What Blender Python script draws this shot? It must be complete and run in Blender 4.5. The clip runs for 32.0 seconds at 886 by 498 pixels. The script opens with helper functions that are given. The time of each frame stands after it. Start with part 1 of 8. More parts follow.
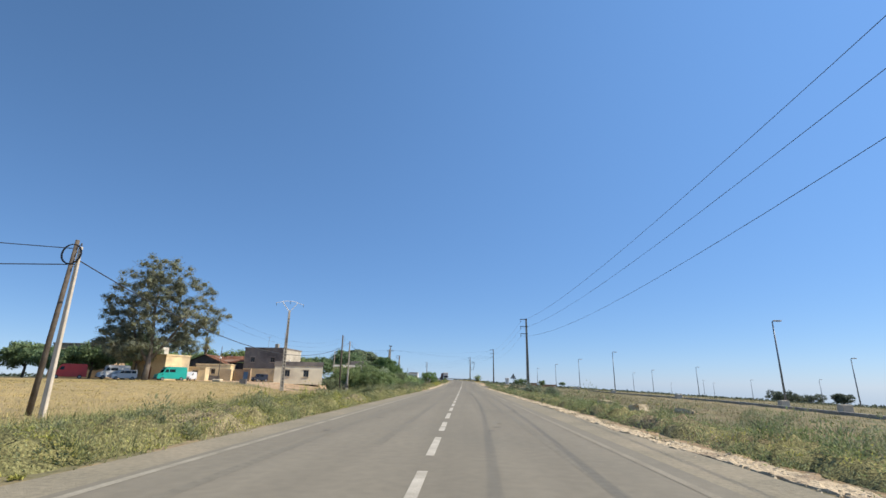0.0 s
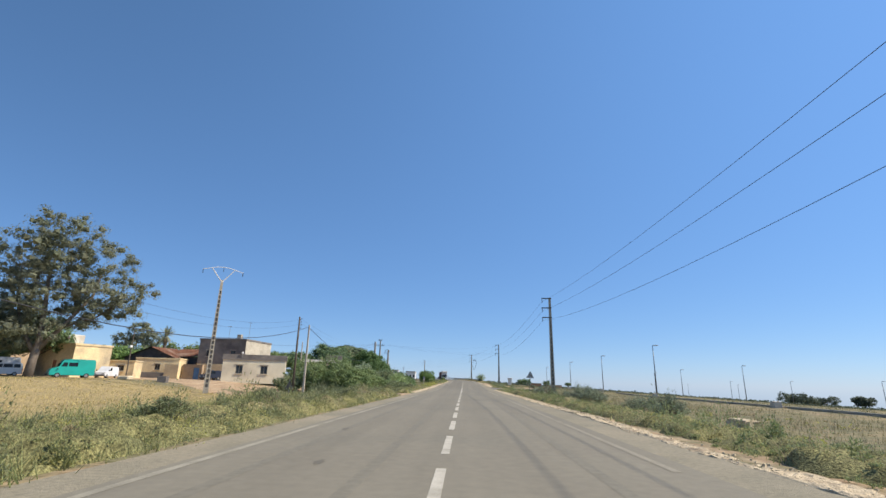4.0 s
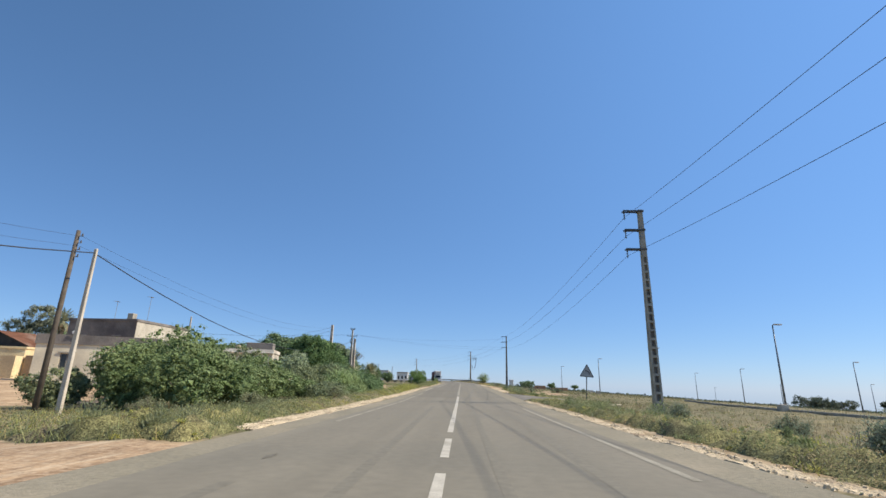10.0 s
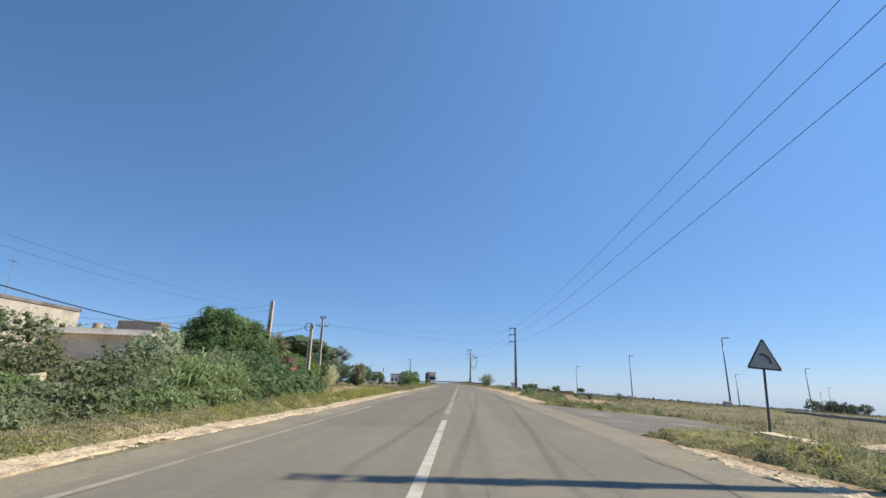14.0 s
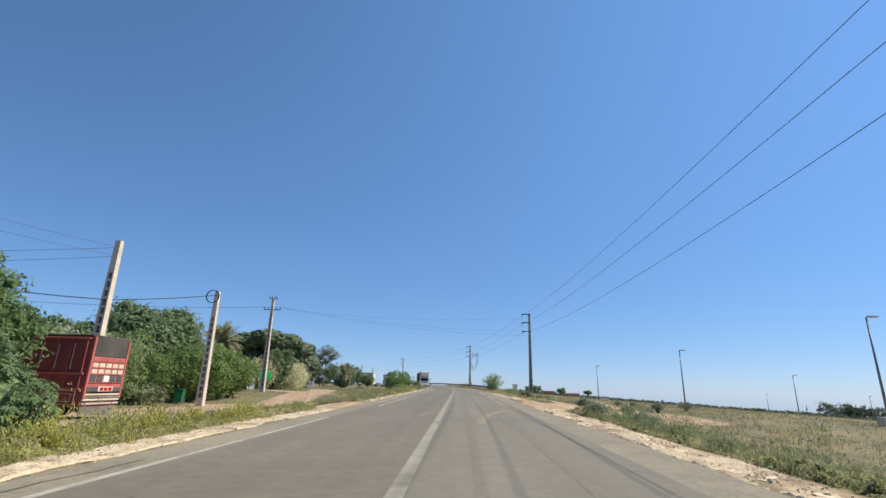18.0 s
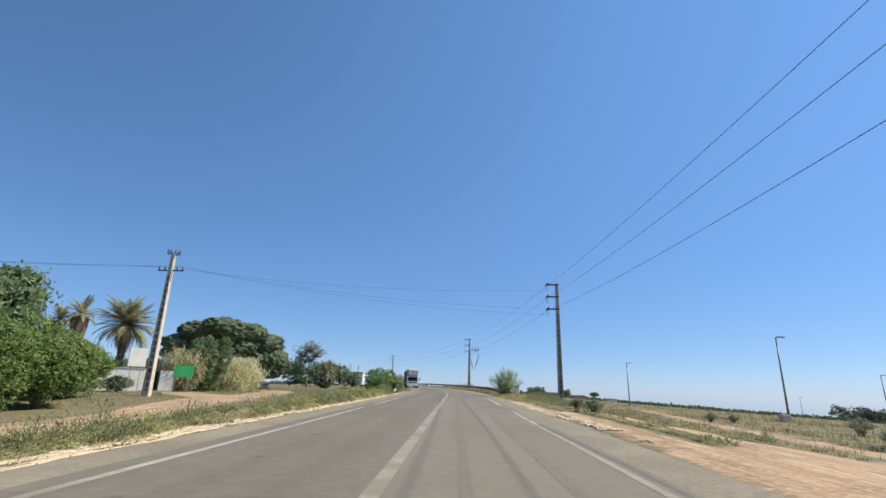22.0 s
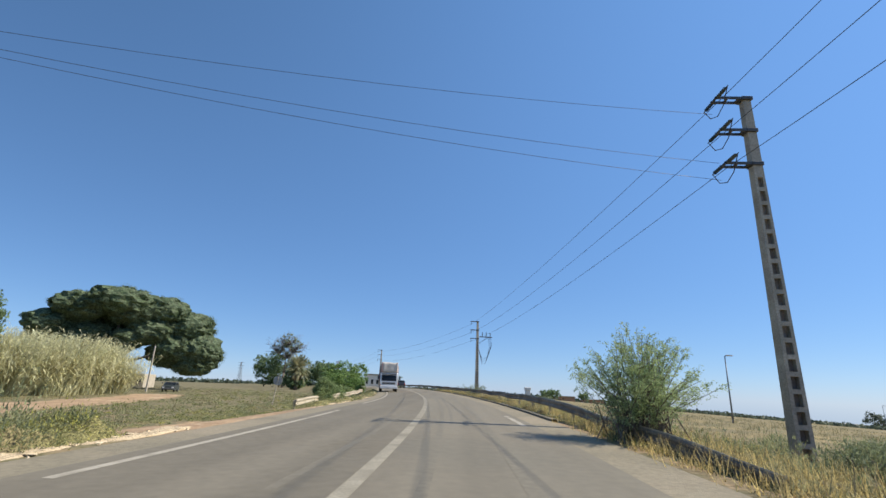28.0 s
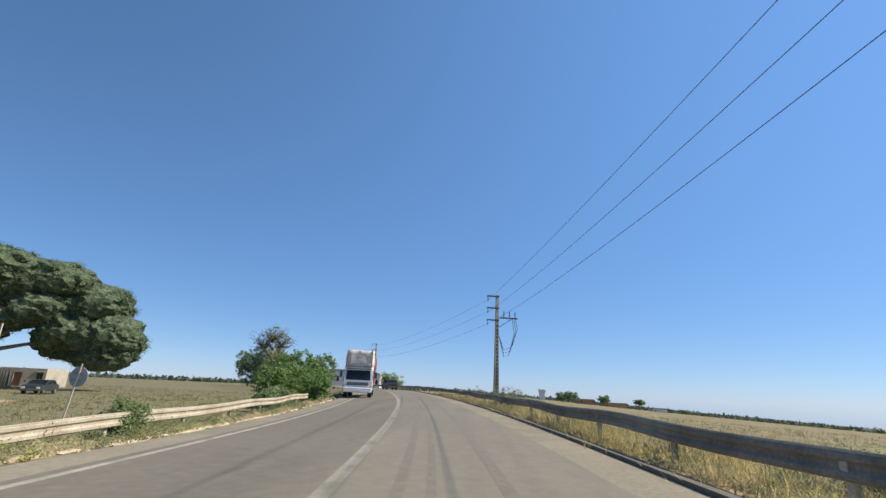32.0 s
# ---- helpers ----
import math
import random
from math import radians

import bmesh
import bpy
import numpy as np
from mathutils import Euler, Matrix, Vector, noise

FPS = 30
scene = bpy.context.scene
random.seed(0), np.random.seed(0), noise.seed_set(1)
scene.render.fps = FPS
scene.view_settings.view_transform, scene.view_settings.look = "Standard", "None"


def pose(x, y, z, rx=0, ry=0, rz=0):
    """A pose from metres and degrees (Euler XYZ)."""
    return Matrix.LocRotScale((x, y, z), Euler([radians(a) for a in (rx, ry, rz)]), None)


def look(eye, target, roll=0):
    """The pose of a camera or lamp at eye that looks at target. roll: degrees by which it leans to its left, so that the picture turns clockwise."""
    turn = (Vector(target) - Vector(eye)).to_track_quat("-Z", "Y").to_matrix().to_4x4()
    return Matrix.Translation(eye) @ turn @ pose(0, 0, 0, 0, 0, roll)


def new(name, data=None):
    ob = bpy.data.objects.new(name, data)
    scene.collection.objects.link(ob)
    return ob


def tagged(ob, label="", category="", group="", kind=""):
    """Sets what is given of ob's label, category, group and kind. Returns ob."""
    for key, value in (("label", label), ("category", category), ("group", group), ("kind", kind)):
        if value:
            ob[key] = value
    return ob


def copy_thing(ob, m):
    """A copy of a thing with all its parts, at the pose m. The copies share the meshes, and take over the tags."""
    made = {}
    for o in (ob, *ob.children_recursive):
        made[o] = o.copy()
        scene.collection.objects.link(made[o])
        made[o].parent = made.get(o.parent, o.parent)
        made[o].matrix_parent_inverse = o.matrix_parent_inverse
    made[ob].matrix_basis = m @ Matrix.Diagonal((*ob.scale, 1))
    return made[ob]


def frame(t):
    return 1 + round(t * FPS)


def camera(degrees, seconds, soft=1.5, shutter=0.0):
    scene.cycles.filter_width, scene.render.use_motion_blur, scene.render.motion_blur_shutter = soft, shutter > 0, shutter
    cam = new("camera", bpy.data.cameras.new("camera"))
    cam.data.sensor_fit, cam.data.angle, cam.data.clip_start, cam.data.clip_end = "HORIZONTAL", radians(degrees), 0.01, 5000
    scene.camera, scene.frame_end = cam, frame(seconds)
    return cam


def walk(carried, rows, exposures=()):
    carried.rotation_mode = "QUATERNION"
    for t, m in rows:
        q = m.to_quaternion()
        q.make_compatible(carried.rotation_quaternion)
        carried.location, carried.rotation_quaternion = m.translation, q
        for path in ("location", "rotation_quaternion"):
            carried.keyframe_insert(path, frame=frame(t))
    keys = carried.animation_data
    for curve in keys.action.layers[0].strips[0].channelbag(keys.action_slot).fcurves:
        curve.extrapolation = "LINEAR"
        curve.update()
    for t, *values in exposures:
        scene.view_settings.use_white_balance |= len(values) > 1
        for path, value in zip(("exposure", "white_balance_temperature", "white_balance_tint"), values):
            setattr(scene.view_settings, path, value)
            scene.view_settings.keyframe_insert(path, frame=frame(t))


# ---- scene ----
cam = camera(86.6, 32.0, soft=1.5)
PATH = [
    (0, (0.588, -0.122, 1.249), (0.497, 1.801, 1.79), 0.9),
    (3, (0.389, 18.847, 1.242), (0.295, 20.77, 1.781), 1.2),
    (6, (0.25, 38.088, 1.231), (0.156, 40.011, 1.774), 1.3),
    (9, (0.255, 57.406, 1.219), (0.168, 59.328, 1.765), 1.4),
    (11, (0.318, 70.383, 1.177), (0.233, 72.304, 1.727), 1.4),
    (13, (0.443, 83.307, 1.119), (0.36, 85.226, 1.676), 1.5),
    (14, (0.484, 89.817, 1.16), (0.401, 91.736, 1.718), 1.5),
    (17, (0.586, 109.064, 1.497), (0.508, 110.982, 2.059), 1.5),
    (19, (0.857, 121.862, 1.584), (0.778, 123.779, 2.149), 1.6),
    (21, (0.893, 134.777, 1.748), (0.82, 136.694, 2.313), 1.7),
    (23, (0.981, 147.487, 1.764), (0.909, 149.403, 2.332), 1.8),
    (25, (1.119, 159.79, 1.906), (1.042, 161.706, 2.473), 1.8),
    (28, (1.296, 179.216, 2.18), (1.202, 181.13, 2.751), 2.3),
    (30, (1.237, 191.958, 2.331), (1.132, 193.872, 2.904), 2.2),
    (32, (0.704, 204.818, 2.523), (0.577, 206.73, 3.095), 2.7),
]
walk(cam, [(t, look(eye, target, roll)) for t, eye, target, roll in PATH])
scene.view_settings.exposure = 0.68

# ---- sky and sun ----
world = bpy.data.worlds.new("world")
scene.world = world
world.use_nodes = True
SUN_EL, SUN_AZ = radians(45.0), radians(87.0)
wn = world.node_tree
sky = wn.nodes.new("ShaderNodeTexSky")
sky.sky_type, sky.sun_disc = "NISHITA", False
sky.sun_elevation, sky.sun_rotation = SUN_EL, SUN_AZ
sky.air_density, sky.dust_density, sky.ozone_density, sky.altitude = 0.8, 0.1, 2.5, 60.0
wn.nodes["Background"].inputs["Strength"].default_value = 0.14
tone = wn.nodes.new("ShaderNodeHueSaturation")
tone.inputs["Saturation"].default_value = 1.12
wn.links.new(sky.outputs[0], tone.inputs["Color"])
haze = wn.nodes.new("ShaderNodeMix")
haze.data_type = "RGBA"
haze.inputs["Factor"].default_value = 0.75
haze.inputs[7].default_value = (0.53, 1.20, 2.56, 1)
wn.links.new(tone.outputs[0], haze.inputs[6])
# the sky brightens towards the sun
way, axes, glow, lit = (wn.nodes.new("ShaderNode" + k) for k in ("TexCoord", "SeparateXYZ", "Math", "VectorMath"))
wn.links.new(way.outputs["Generated"], axes.inputs[0])
lift = wn.nodes.new("ShaderNodeMath")
lift.operation, glow.operation, lit.operation = "MULTIPLY", "MULTIPLY_ADD", "SCALE"
side = wn.nodes.new("ShaderNodeMath")
side.operation = "SUBTRACT"
side.inputs[1].default_value = 0.1
wn.links.new(axes.outputs["X"], side.inputs[0])
wn.links.new(side.outputs[0], lift.inputs[0])
wn.links.new(axes.outputs["Z"], lift.inputs[1])
wn.links.new(lift.outputs[0], glow.inputs[0])
glow.inputs[1].default_value, glow.inputs[2].default_value = 0.85, 1.065
wn.links.new(haze.outputs[2], lit.inputs[0])
wn.links.new(glow.outputs[0], lit.inputs["Scale"])
wn.links.new(lit.outputs[0], wn.nodes["Background"].inputs["Color"])
sun = new("sun", bpy.data.lights.new("sun", "SUN"))
sun.data.energy, sun.data.angle, sun.data.color = 4.0, radians(0.53), (1.0, 0.90, 0.75)
sun.matrix_world = look((0, 0, 0), (-math.cos(SUN_EL) * math.sin(SUN_AZ), -math.cos(SUN_EL) * math.cos(SUN_AZ), -math.sin(SUN_EL)))


# ---- materials ----
def mat(name, a, b, scale=2.0, rough=0.85, metal=0.0, bump=0.0, bscale=None, c=None, fine=0.25, rnd=0.0, spec=0.3, streak=0.0):
    """Two tones mixed by a broad noise, a fine grain over it, an optional third tone in patches, and relief."""
    m = bpy.data.materials.new(name)
    m.use_nodes = True
    n, l = m.node_tree.nodes, m.node_tree.links
    bsdf = n["Principled BSDF"]
    bsdf.inputs["Roughness"].default_value, bsdf.inputs["Metallic"].default_value = rough, metal
    bsdf.inputs["Specular IOR Level"].default_value = spec
    geo = n.new("ShaderNodeNewGeometry")

    def noise_tex(sc, detail=4.0):
        t = n.new("ShaderNodeTexNoise")
        t.inputs["Scale"].default_value, t.inputs["Detail"].default_value = sc, detail
        l.new(geo.outputs["Position"], t.inputs["Vector"])
        return t

    def mix(fac, ca, cb, lo=0.35, hi=0.65):
        r = n.new("ShaderNodeMapRange")
        r.inputs["From Min"].default_value, r.inputs["From Max"].default_value = lo, hi
        l.new(fac, r.inputs["Value"])
        x = n.new("ShaderNodeMix")
        x.data_type = "RGBA"
        l.new(r.outputs[0], x.inputs["Factor"])
        for sock, v in ((x.inputs[6], ca), (x.inputs[7], cb)):
            if isinstance(v, tuple):
                sock.default_value = (*v, 1)
            else:
                l.new(v, sock)
        return x.outputs[2]

    col = mix(noise_tex(scale).outputs["Fac"], a, b)
    if c:
        col = mix(noise_tex(scale * 0.37, 6.0).outputs["Fac"], col, c, 0.52, 0.66)
    if fine:
        h = n.new("ShaderNodeHueSaturation")
        r = n.new("ShaderNodeMapRange")
        r.inputs["From Min"].default_value, r.inputs["From Max"].default_value = 0.25, 0.75
        r.inputs["To Min"].default_value, r.inputs["To Max"].default_value = 1 - fine, 1 + fine
        l.new(noise_tex(scale * 14).outputs["Fac"], r.inputs["Value"])
        l.new(r.outputs[0], h.inputs["Value"])
        l.new(col, h.inputs["Color"])
        col = h.outputs[0]
    if streak:
        mp = n.new("ShaderNodeMapping")
        mp.inputs["Scale"].default_value = (1.1, 0.03, 1.0)
        l.new(geo.outputs["Position"], mp.inputs["Vector"])
        t = noise_tex(1.0, 3.0)
        l.new(mp.outputs[0], t.inputs["Vector"])
        h = n.new("ShaderNodeHueSaturation")
        r = n.new("ShaderNodeMapRange")
        r.inputs["From Min"].default_value, r.inputs["From Max"].default_value = 0.3, 0.7
        r.inputs["To Min"].default_value, r.inputs["To Max"].default_value = 1 - streak, 1 + streak
        l.new(t.outputs["Fac"], r.inputs["Value"])
        l.new(r.outputs[0], h.inputs["Value"])
        l.new(col, h.inputs["Color"])
        col = h.outputs[0]
    if rnd:
        h = n.new("ShaderNodeHueSaturation")
        r = n.new("ShaderNodeMapRange")
        r.inputs["To Min"].default_value, r.inputs["To Max"].default_value = 1 - rnd, 1 + rnd
        l.new(geo.outputs["Random Per Island"], r.inputs["Value"])
        l.new(r.outputs[0], h.inputs["Value"])
        l.new(col, h.inputs["Color"])
        col = h.outputs[0]
    l.new(col, bsdf.inputs["Base Color"])
    if bump:
        bp = n.new("ShaderNodeBump")
        bp.inputs["Strength"].default_value, bp.inputs["Distance"].default_value = bump, 0.05
        l.new(noise_tex(bscale or scale * 6, 6.0).outputs["Fac"], bp.inputs["Height"])
        l.new(bp.outputs[0], bsdf.inputs["Normal"])
    return m


def leaf_mat(name, a, b, scale=0.6, rnd=0.3, through_light=0.42, speckle=34.0, depth=0.5):
    """Foliage: two tones, each leaf a little different and mottled, some light passing through."""
    a, b = [tuple(min(0.6, v * 1.8) for v in q) for q in (a, b)]
    m = mat(name, a, b, scale, 0.6, rnd=rnd, fine=0.0, spec=0.25)
    n, l = m.node_tree.nodes, m.node_tree.links
    bsdf, out = n["Principled BSDF"], n["Material Output"]
    geo = n.new("ShaderNodeNewGeometry")
    src = bsdf.inputs["Base Color"].links[0].from_socket
    if speckle:
        t = n.new("ShaderNodeTexNoise")
        t.inputs["Scale"].default_value, t.inputs["Detail"].default_value = speckle, 3.0
        l.new(geo.outputs["Position"], t.inputs["Vector"])
        r, h = n.new("ShaderNodeMapRange"), n.new("ShaderNodeHueSaturation")
        r.inputs["From Min"].default_value, r.inputs["From Max"].default_value = 0.32, 0.68
        r.inputs["To Min"].default_value, r.inputs["To Max"].default_value = 1 - depth, 1 + depth
        l.new(t.outputs["Fac"], r.inputs["Value"])
        l.new(r.outputs[0], h.inputs["Value"])
        l.new(src, h.inputs["Color"])
        src = h.outputs[0]
        l.new(src, bsdf.inputs["Base Color"])
        bp = n.new("ShaderNodeBump")
        bp.inputs["Strength"].default_value, bp.inputs["Distance"].default_value = 0.8, 0.04
        l.new(t.outputs["Fac"], bp.inputs["Height"])
        l.new(bp.outputs[0], bsdf.inputs["Normal"])
    tr, mx = n.new("ShaderNodeBsdfTranslucent"), n.new("ShaderNodeMixShader")
    l.new(src, tr.inputs["Color"])
    mx.inputs[0].default_value = through_light
    l.new(bsdf.outputs[0], mx.inputs[1])
    l.new(tr.outputs[0], mx.inputs[2])
    l.new(mx.outputs[0], out.inputs["Surface"])
    return m


M_ASPHALT = mat("asphalt", (0.190, 0.168, 0.124), (0.200, 0.178, 0.131), 0.35, 0.85, bump=0.12, bscale=60, c=(0.176, 0.159, 0.119), fine=0.09, streak=0.09)
M_ASPHALT_DARK = mat("darker_asphalt", (0.164, 0.146, 0.108), (0.177, 0.157, 0.116), 0.35, 0.85, bump=0.14, bscale=60, c=(0.160, 0.140, 0.101), fine=0.12, streak=0.10)
M_ASPHALT_EDGE = mat("worn_asphalt", (0.255, 0.222, 0.155), (0.215, 0.190, 0.132), 0.8, 0.9, bump=0.35, bscale=40, c=(0.285, 0.242, 0.168), fine=0.2)
M_SIDE = mat("side_asphalt", (0.135, 0.122, 0.098), (0.165, 0.149, 0.119), 0.9, 0.9, bump=0.4, bscale=30, c=(0.28, 0.24, 0.19))
M_LINE = mat("road_paint", (0.50, 0.46, 0.37), (0.40, 0.36, 0.285), 3.0, 0.7, c=(0.31, 0.28, 0.215), fine=0.2)
M_LINE_WORN = mat("worn_road_paint", (0.42, 0.38, 0.30), (0.34, 0.305, 0.24), 2.5, 0.75, c=(0.25, 0.225, 0.17), fine=0.2)
M_STAIN = mat("oil_stain", (0.125, 0.110, 0.082), (0.165, 0.147, 0.108), 6.0, 0.75, fine=0.2)
M_LINE_OLD = mat("faded_road_paint", (0.32, 0.29, 0.22), (0.26, 0.235, 0.175), 2.0, 0.8, c=(0.215, 0.193, 0.142), fine=0.2)
M_LINE_FAINT = mat("nearly_worn_road_paint", (0.262, 0.232, 0.170), (0.235, 0.208, 0.152), 2.0, 0.8, c=(0.212, 0.186, 0.134), fine=0.2)
M_DUST = mat("road_dust", (0.262, 0.221, 0.153), (0.228, 0.197, 0.138), 1.6, 0.9, c=(0.213, 0.186, 0.132), fine=0.2)
M_DUST_FAINT = mat("thin_road_dust", (0.218, 0.191, 0.139), (0.202, 0.179, 0.131), 1.6, 0.9, fine=0.15)
M_TYRE_MARK = mat("rubber_streak", (0.172, 0.154, 0.114), (0.182, 0.163, 0.120), 0.5, 0.8, fine=0.15)
M_CRACK = mat("crack_filler", (0.07, 0.06, 0.046), (0.11, 0.095, 0.073), 2.0, 0.95)
M_ROCK = mat("limestone", (0.64, 0.53, 0.36), (0.48, 0.39, 0.255), 2.5, 0.95, bump=0.6, bscale=12, fine=0.25, rnd=0.2)
M_CONCRETE = mat("concrete", (0.41, 0.37, 0.30), (0.31, 0.28, 0.225), 1.2, 0.9, bump=0.2, bscale=20, c=(0.24, 0.22, 0.19))
M_CONCRETE_PALE = mat("pale_concrete", (0.56, 0.49, 0.39), (0.45, 0.39, 0.305), 1.5, 0.9, bump=0.2, bscale=20)
# weathered walls, and pole recesses where the dark tone stands for shade
M_CONCRETE_DARK = mat("weathered_and_shaded_concrete", (0.16, 0.145, 0.13), (0.24, 0.21, 0.18), 0.6, 0.92, bump=0.25, bscale=9, c=(0.12, 0.105, 0.095))
M_STEEL = mat("galvanised_steel", (0.30, 0.295, 0.275), (0.23, 0.225, 0.21), 4.0, 0.6, 0.25)
M_DARK_STEEL = mat("dark_steel", (0.07, 0.07, 0.07), (0.11, 0.105, 0.10), 3.0, 0.5, 0.5)
M_LAMP_POLE = mat("painted_lamp_steel", (0.22, 0.24, 0.26), (0.16, 0.175, 0.19), 3.0, 0.5, 0.3)
M_WOOD_POLE = mat("creosoted_wood", (0.085, 0.068, 0.052), (0.13, 0.105, 0.08), 3.0, 0.85, bump=0.4, bscale=20)
M_INSUL = mat("insulator_glass", (0.06, 0.075, 0.07), (0.10, 0.11, 0.10), 4.0, 0.25)
M_CABLE = mat("cable", (0.03, 0.03, 0.032), (0.045, 0.045, 0.048), 4.0, 0.5, fine=0)
# rail steel with the shade of its sunless side in the colour
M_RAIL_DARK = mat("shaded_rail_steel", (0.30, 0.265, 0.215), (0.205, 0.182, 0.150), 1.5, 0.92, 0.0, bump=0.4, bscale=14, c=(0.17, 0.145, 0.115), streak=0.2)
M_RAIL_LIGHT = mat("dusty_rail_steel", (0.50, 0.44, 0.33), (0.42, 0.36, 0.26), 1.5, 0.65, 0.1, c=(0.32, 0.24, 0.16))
M_WHITE = mat("white_paint", (0.72, 0.70, 0.66), (0.62, 0.60, 0.56), 1.2, 0.6, fine=0.06)
M_PLASTER_WHITE = mat("stained_white_plaster", (0.66, 0.61, 0.52), (0.52, 0.47, 0.39), 0.7, 0.9, bump=0.15, bscale=14, c=(0.40, 0.35, 0.29))
M_PLASTER_CREAM = mat("cream_plaster", (0.76, 0.68, 0.50), (0.68, 0.60, 0.43), 0.5, 0.9, bump=0.12, bscale=14, c=(0.54, 0.47, 0.35), fine=0.08)
M_PLASTER_OCHRE = mat("ochre_plaster", (0.74, 0.59, 0.34), (0.62, 0.48, 0.28), 0.6, 0.9, bump=0.2, bscale=10, c=(0.38, 0.31, 0.21))
M_PLASTER_BROWN = mat("brown_plaster", (0.40, 0.29, 0.18), (0.32, 0.235, 0.15), 0.6, 0.92, bump=0.2, bscale=10, c=(0.24, 0.18, 0.12))
M_GREY_RENDER = mat("stained_grey_render", (0.50, 0.45, 0.36), (0.40, 0.355, 0.28), 0.9, 0.92, bump=0.3, bscale=10, c=(0.30, 0.27, 0.22), fine=0.3)
M_FAR_BRICK = mat("far_orange_brick", (0.46, 0.27, 0.17), (0.38, 0.22, 0.14), 0.5, 0.9)
M_HUT = mat("brown_grey_render", (0.52, 0.41, 0.28), (0.42, 0.33, 0.225), 0.9, 0.92, bump=0.3, bscale=10, c=(0.31, 0.245, 0.17), fine=0.3)
M_RUST = mat("rusted_sheet", (0.36, 0.17, 0.10), (0.27, 0.13, 0.08), 0.8, 0.85, 0.1, bump=0.2, c=(0.44, 0.30, 0.22))
M_TAR = mat("dark_sheet", (0.05, 0.045, 0.04), (0.08, 0.07, 0.06), 0.8, 0.8)
M_GLASS_DARK = mat("dark_window_glass", (0.02, 0.024, 0.028), (0.035, 0.04, 0.045), 1.0, 0.12, fine=0, spec=0.5)
M_WINDOW_FRAME = mat("window_frame_paint", (0.24, 0.21, 0.17), (0.18, 0.16, 0.13), 3.0, 0.7)
M_BLUE_DOOR = mat("blue_door_paint", (0.10, 0.20, 0.34), (0.07, 0.15, 0.26), 2.0, 0.6)
M_TEAL = mat("teal_car_paint", (0.012, 0.36, 0.30), (0.015, 0.31, 0.26), 0.8, 0.35, fine=0.04, spec=0.5)
M_RED_PAINT = mat("red_car_paint", (0.58, 0.035, 0.03), (0.48, 0.03, 0.025), 0.8, 0.4, fine=0.04, spec=0.5)
M_VAN_WHITE = mat("white_car_paint", (0.66, 0.67, 0.68), (0.58, 0.585, 0.59), 0.8, 0.35, fine=0.04, spec=0.5)
M_DARK_PAINT = mat("dark_car_paint", (0.018, 0.025, 0.045), (0.025, 0.032, 0.052), 0.8, 0.3, fine=0.04, spec=0.5)
M_GREY_PAINT = mat("grey_green_car_paint", (0.040, 0.050, 0.048), (0.030, 0.038, 0.036), 0.8, 0.4, fine=0.04, spec=0.5)
M_TYRE = mat("tyre_rubber", (0.02, 0.02, 0.02), (0.035, 0.033, 0.03), 5.0, 0.85)
M_RIM = mat("wheel_rim", (0.35, 0.35, 0.34), (0.22, 0.22, 0.21), 6.0, 0.45, 0.5)
M_LIGHT_CLEAR = mat("headlight_glass", (0.55, 0.56, 0.55), (0.45, 0.46, 0.46), 4.0, 0.15, fine=0)
M_LIGHT_RED = mat("tail_light", (0.40, 0.02, 0.015), (0.30, 0.02, 0.015), 4.0, 0.2, fine=0)
M_TRUCK_RED = mat("faded_red_truck_paint", (0.27, 0.065, 0.058), (0.20, 0.05, 0.045), 0.9, 0.65, c=(0.17, 0.055, 0.05), fine=0.12)
M_TRUCK_RED_BRIGHT = mat("red_tailboard_paint", (0.42, 0.12, 0.10), (0.34, 0.09, 0.075), 1.2, 0.65, fine=0.15)
M_LOAD = mat("white_tarpaulin", (0.62, 0.57, 0.50), (0.50, 0.45, 0.39), 1.6, 0.8, bump=0.5, bscale=5)
M_GREEN_SIGN = mat("green_sign_sheet", (0.03, 0.42, 0.12), (0.03, 0.36, 0.11), 0.8, 0.5, fine=0.05)
M_GREY_SIGN = mat("sun_bleached_sign_face", (0.36, 0.36, 0.35), (0.29, 0.29, 0.285), 2.0, 0.6)
M_SIGN_DARK = mat("dark_sign_print", (0.06, 0.06, 0.062), (0.09, 0.09, 0.09), 3.0, 0.6)
M_BIN = mat("green_bin_plastic", (0.015, 0.12, 0.055), (0.012, 0.09, 0.045), 2.0, 0.5)
M_BARK = mat("bark", (0.20, 0.165, 0.13), (0.12, 0.095, 0.075), 2.0, 0.95, bump=0.6, bscale=9)
M_BARK_PALE = mat("peeling_pale_bark", (0.38, 0.31, 0.24), (0.24, 0.19, 0.145), 1.2, 0.9, bump=0.4, bscale=7)
M_PALM_TRUNK = mat("palm_trunk", (0.17, 0.13, 0.09), (0.10, 0.075, 0.055), 3.0, 0.95, bump=0.8, bscale=10)
M_LENS = leaf_mat("white_lamp_lens", (0.6, 0.6, 0.58), (0.55, 0.55, 0.53), 2.0, 0.0, 0.7, speckle=0)
L_EUC = leaf_mat("eucalyptus_leaves", (0.092, 0.104, 0.066), (0.142, 0.146, 0.098), 0.35, speckle=14.0)
L_GREEN = leaf_mat("bright_leaves", (0.078, 0.132, 0.039), (0.121, 0.174, 0.055), 0.5)
L_MIMOSA = leaf_mat("mimosa_leaves", (0.085, 0.128, 0.037), (0.125, 0.168, 0.055), 0.45)
L_BUSH = leaf_mat("bush_leaves", (0.098, 0.136, 0.052), (0.150, 0.184, 0.080), 0.5)
L_DARK = leaf_mat("dark_leaves", (0.075, 0.113, 0.053), (0.115, 0.154, 0.074), 0.5)
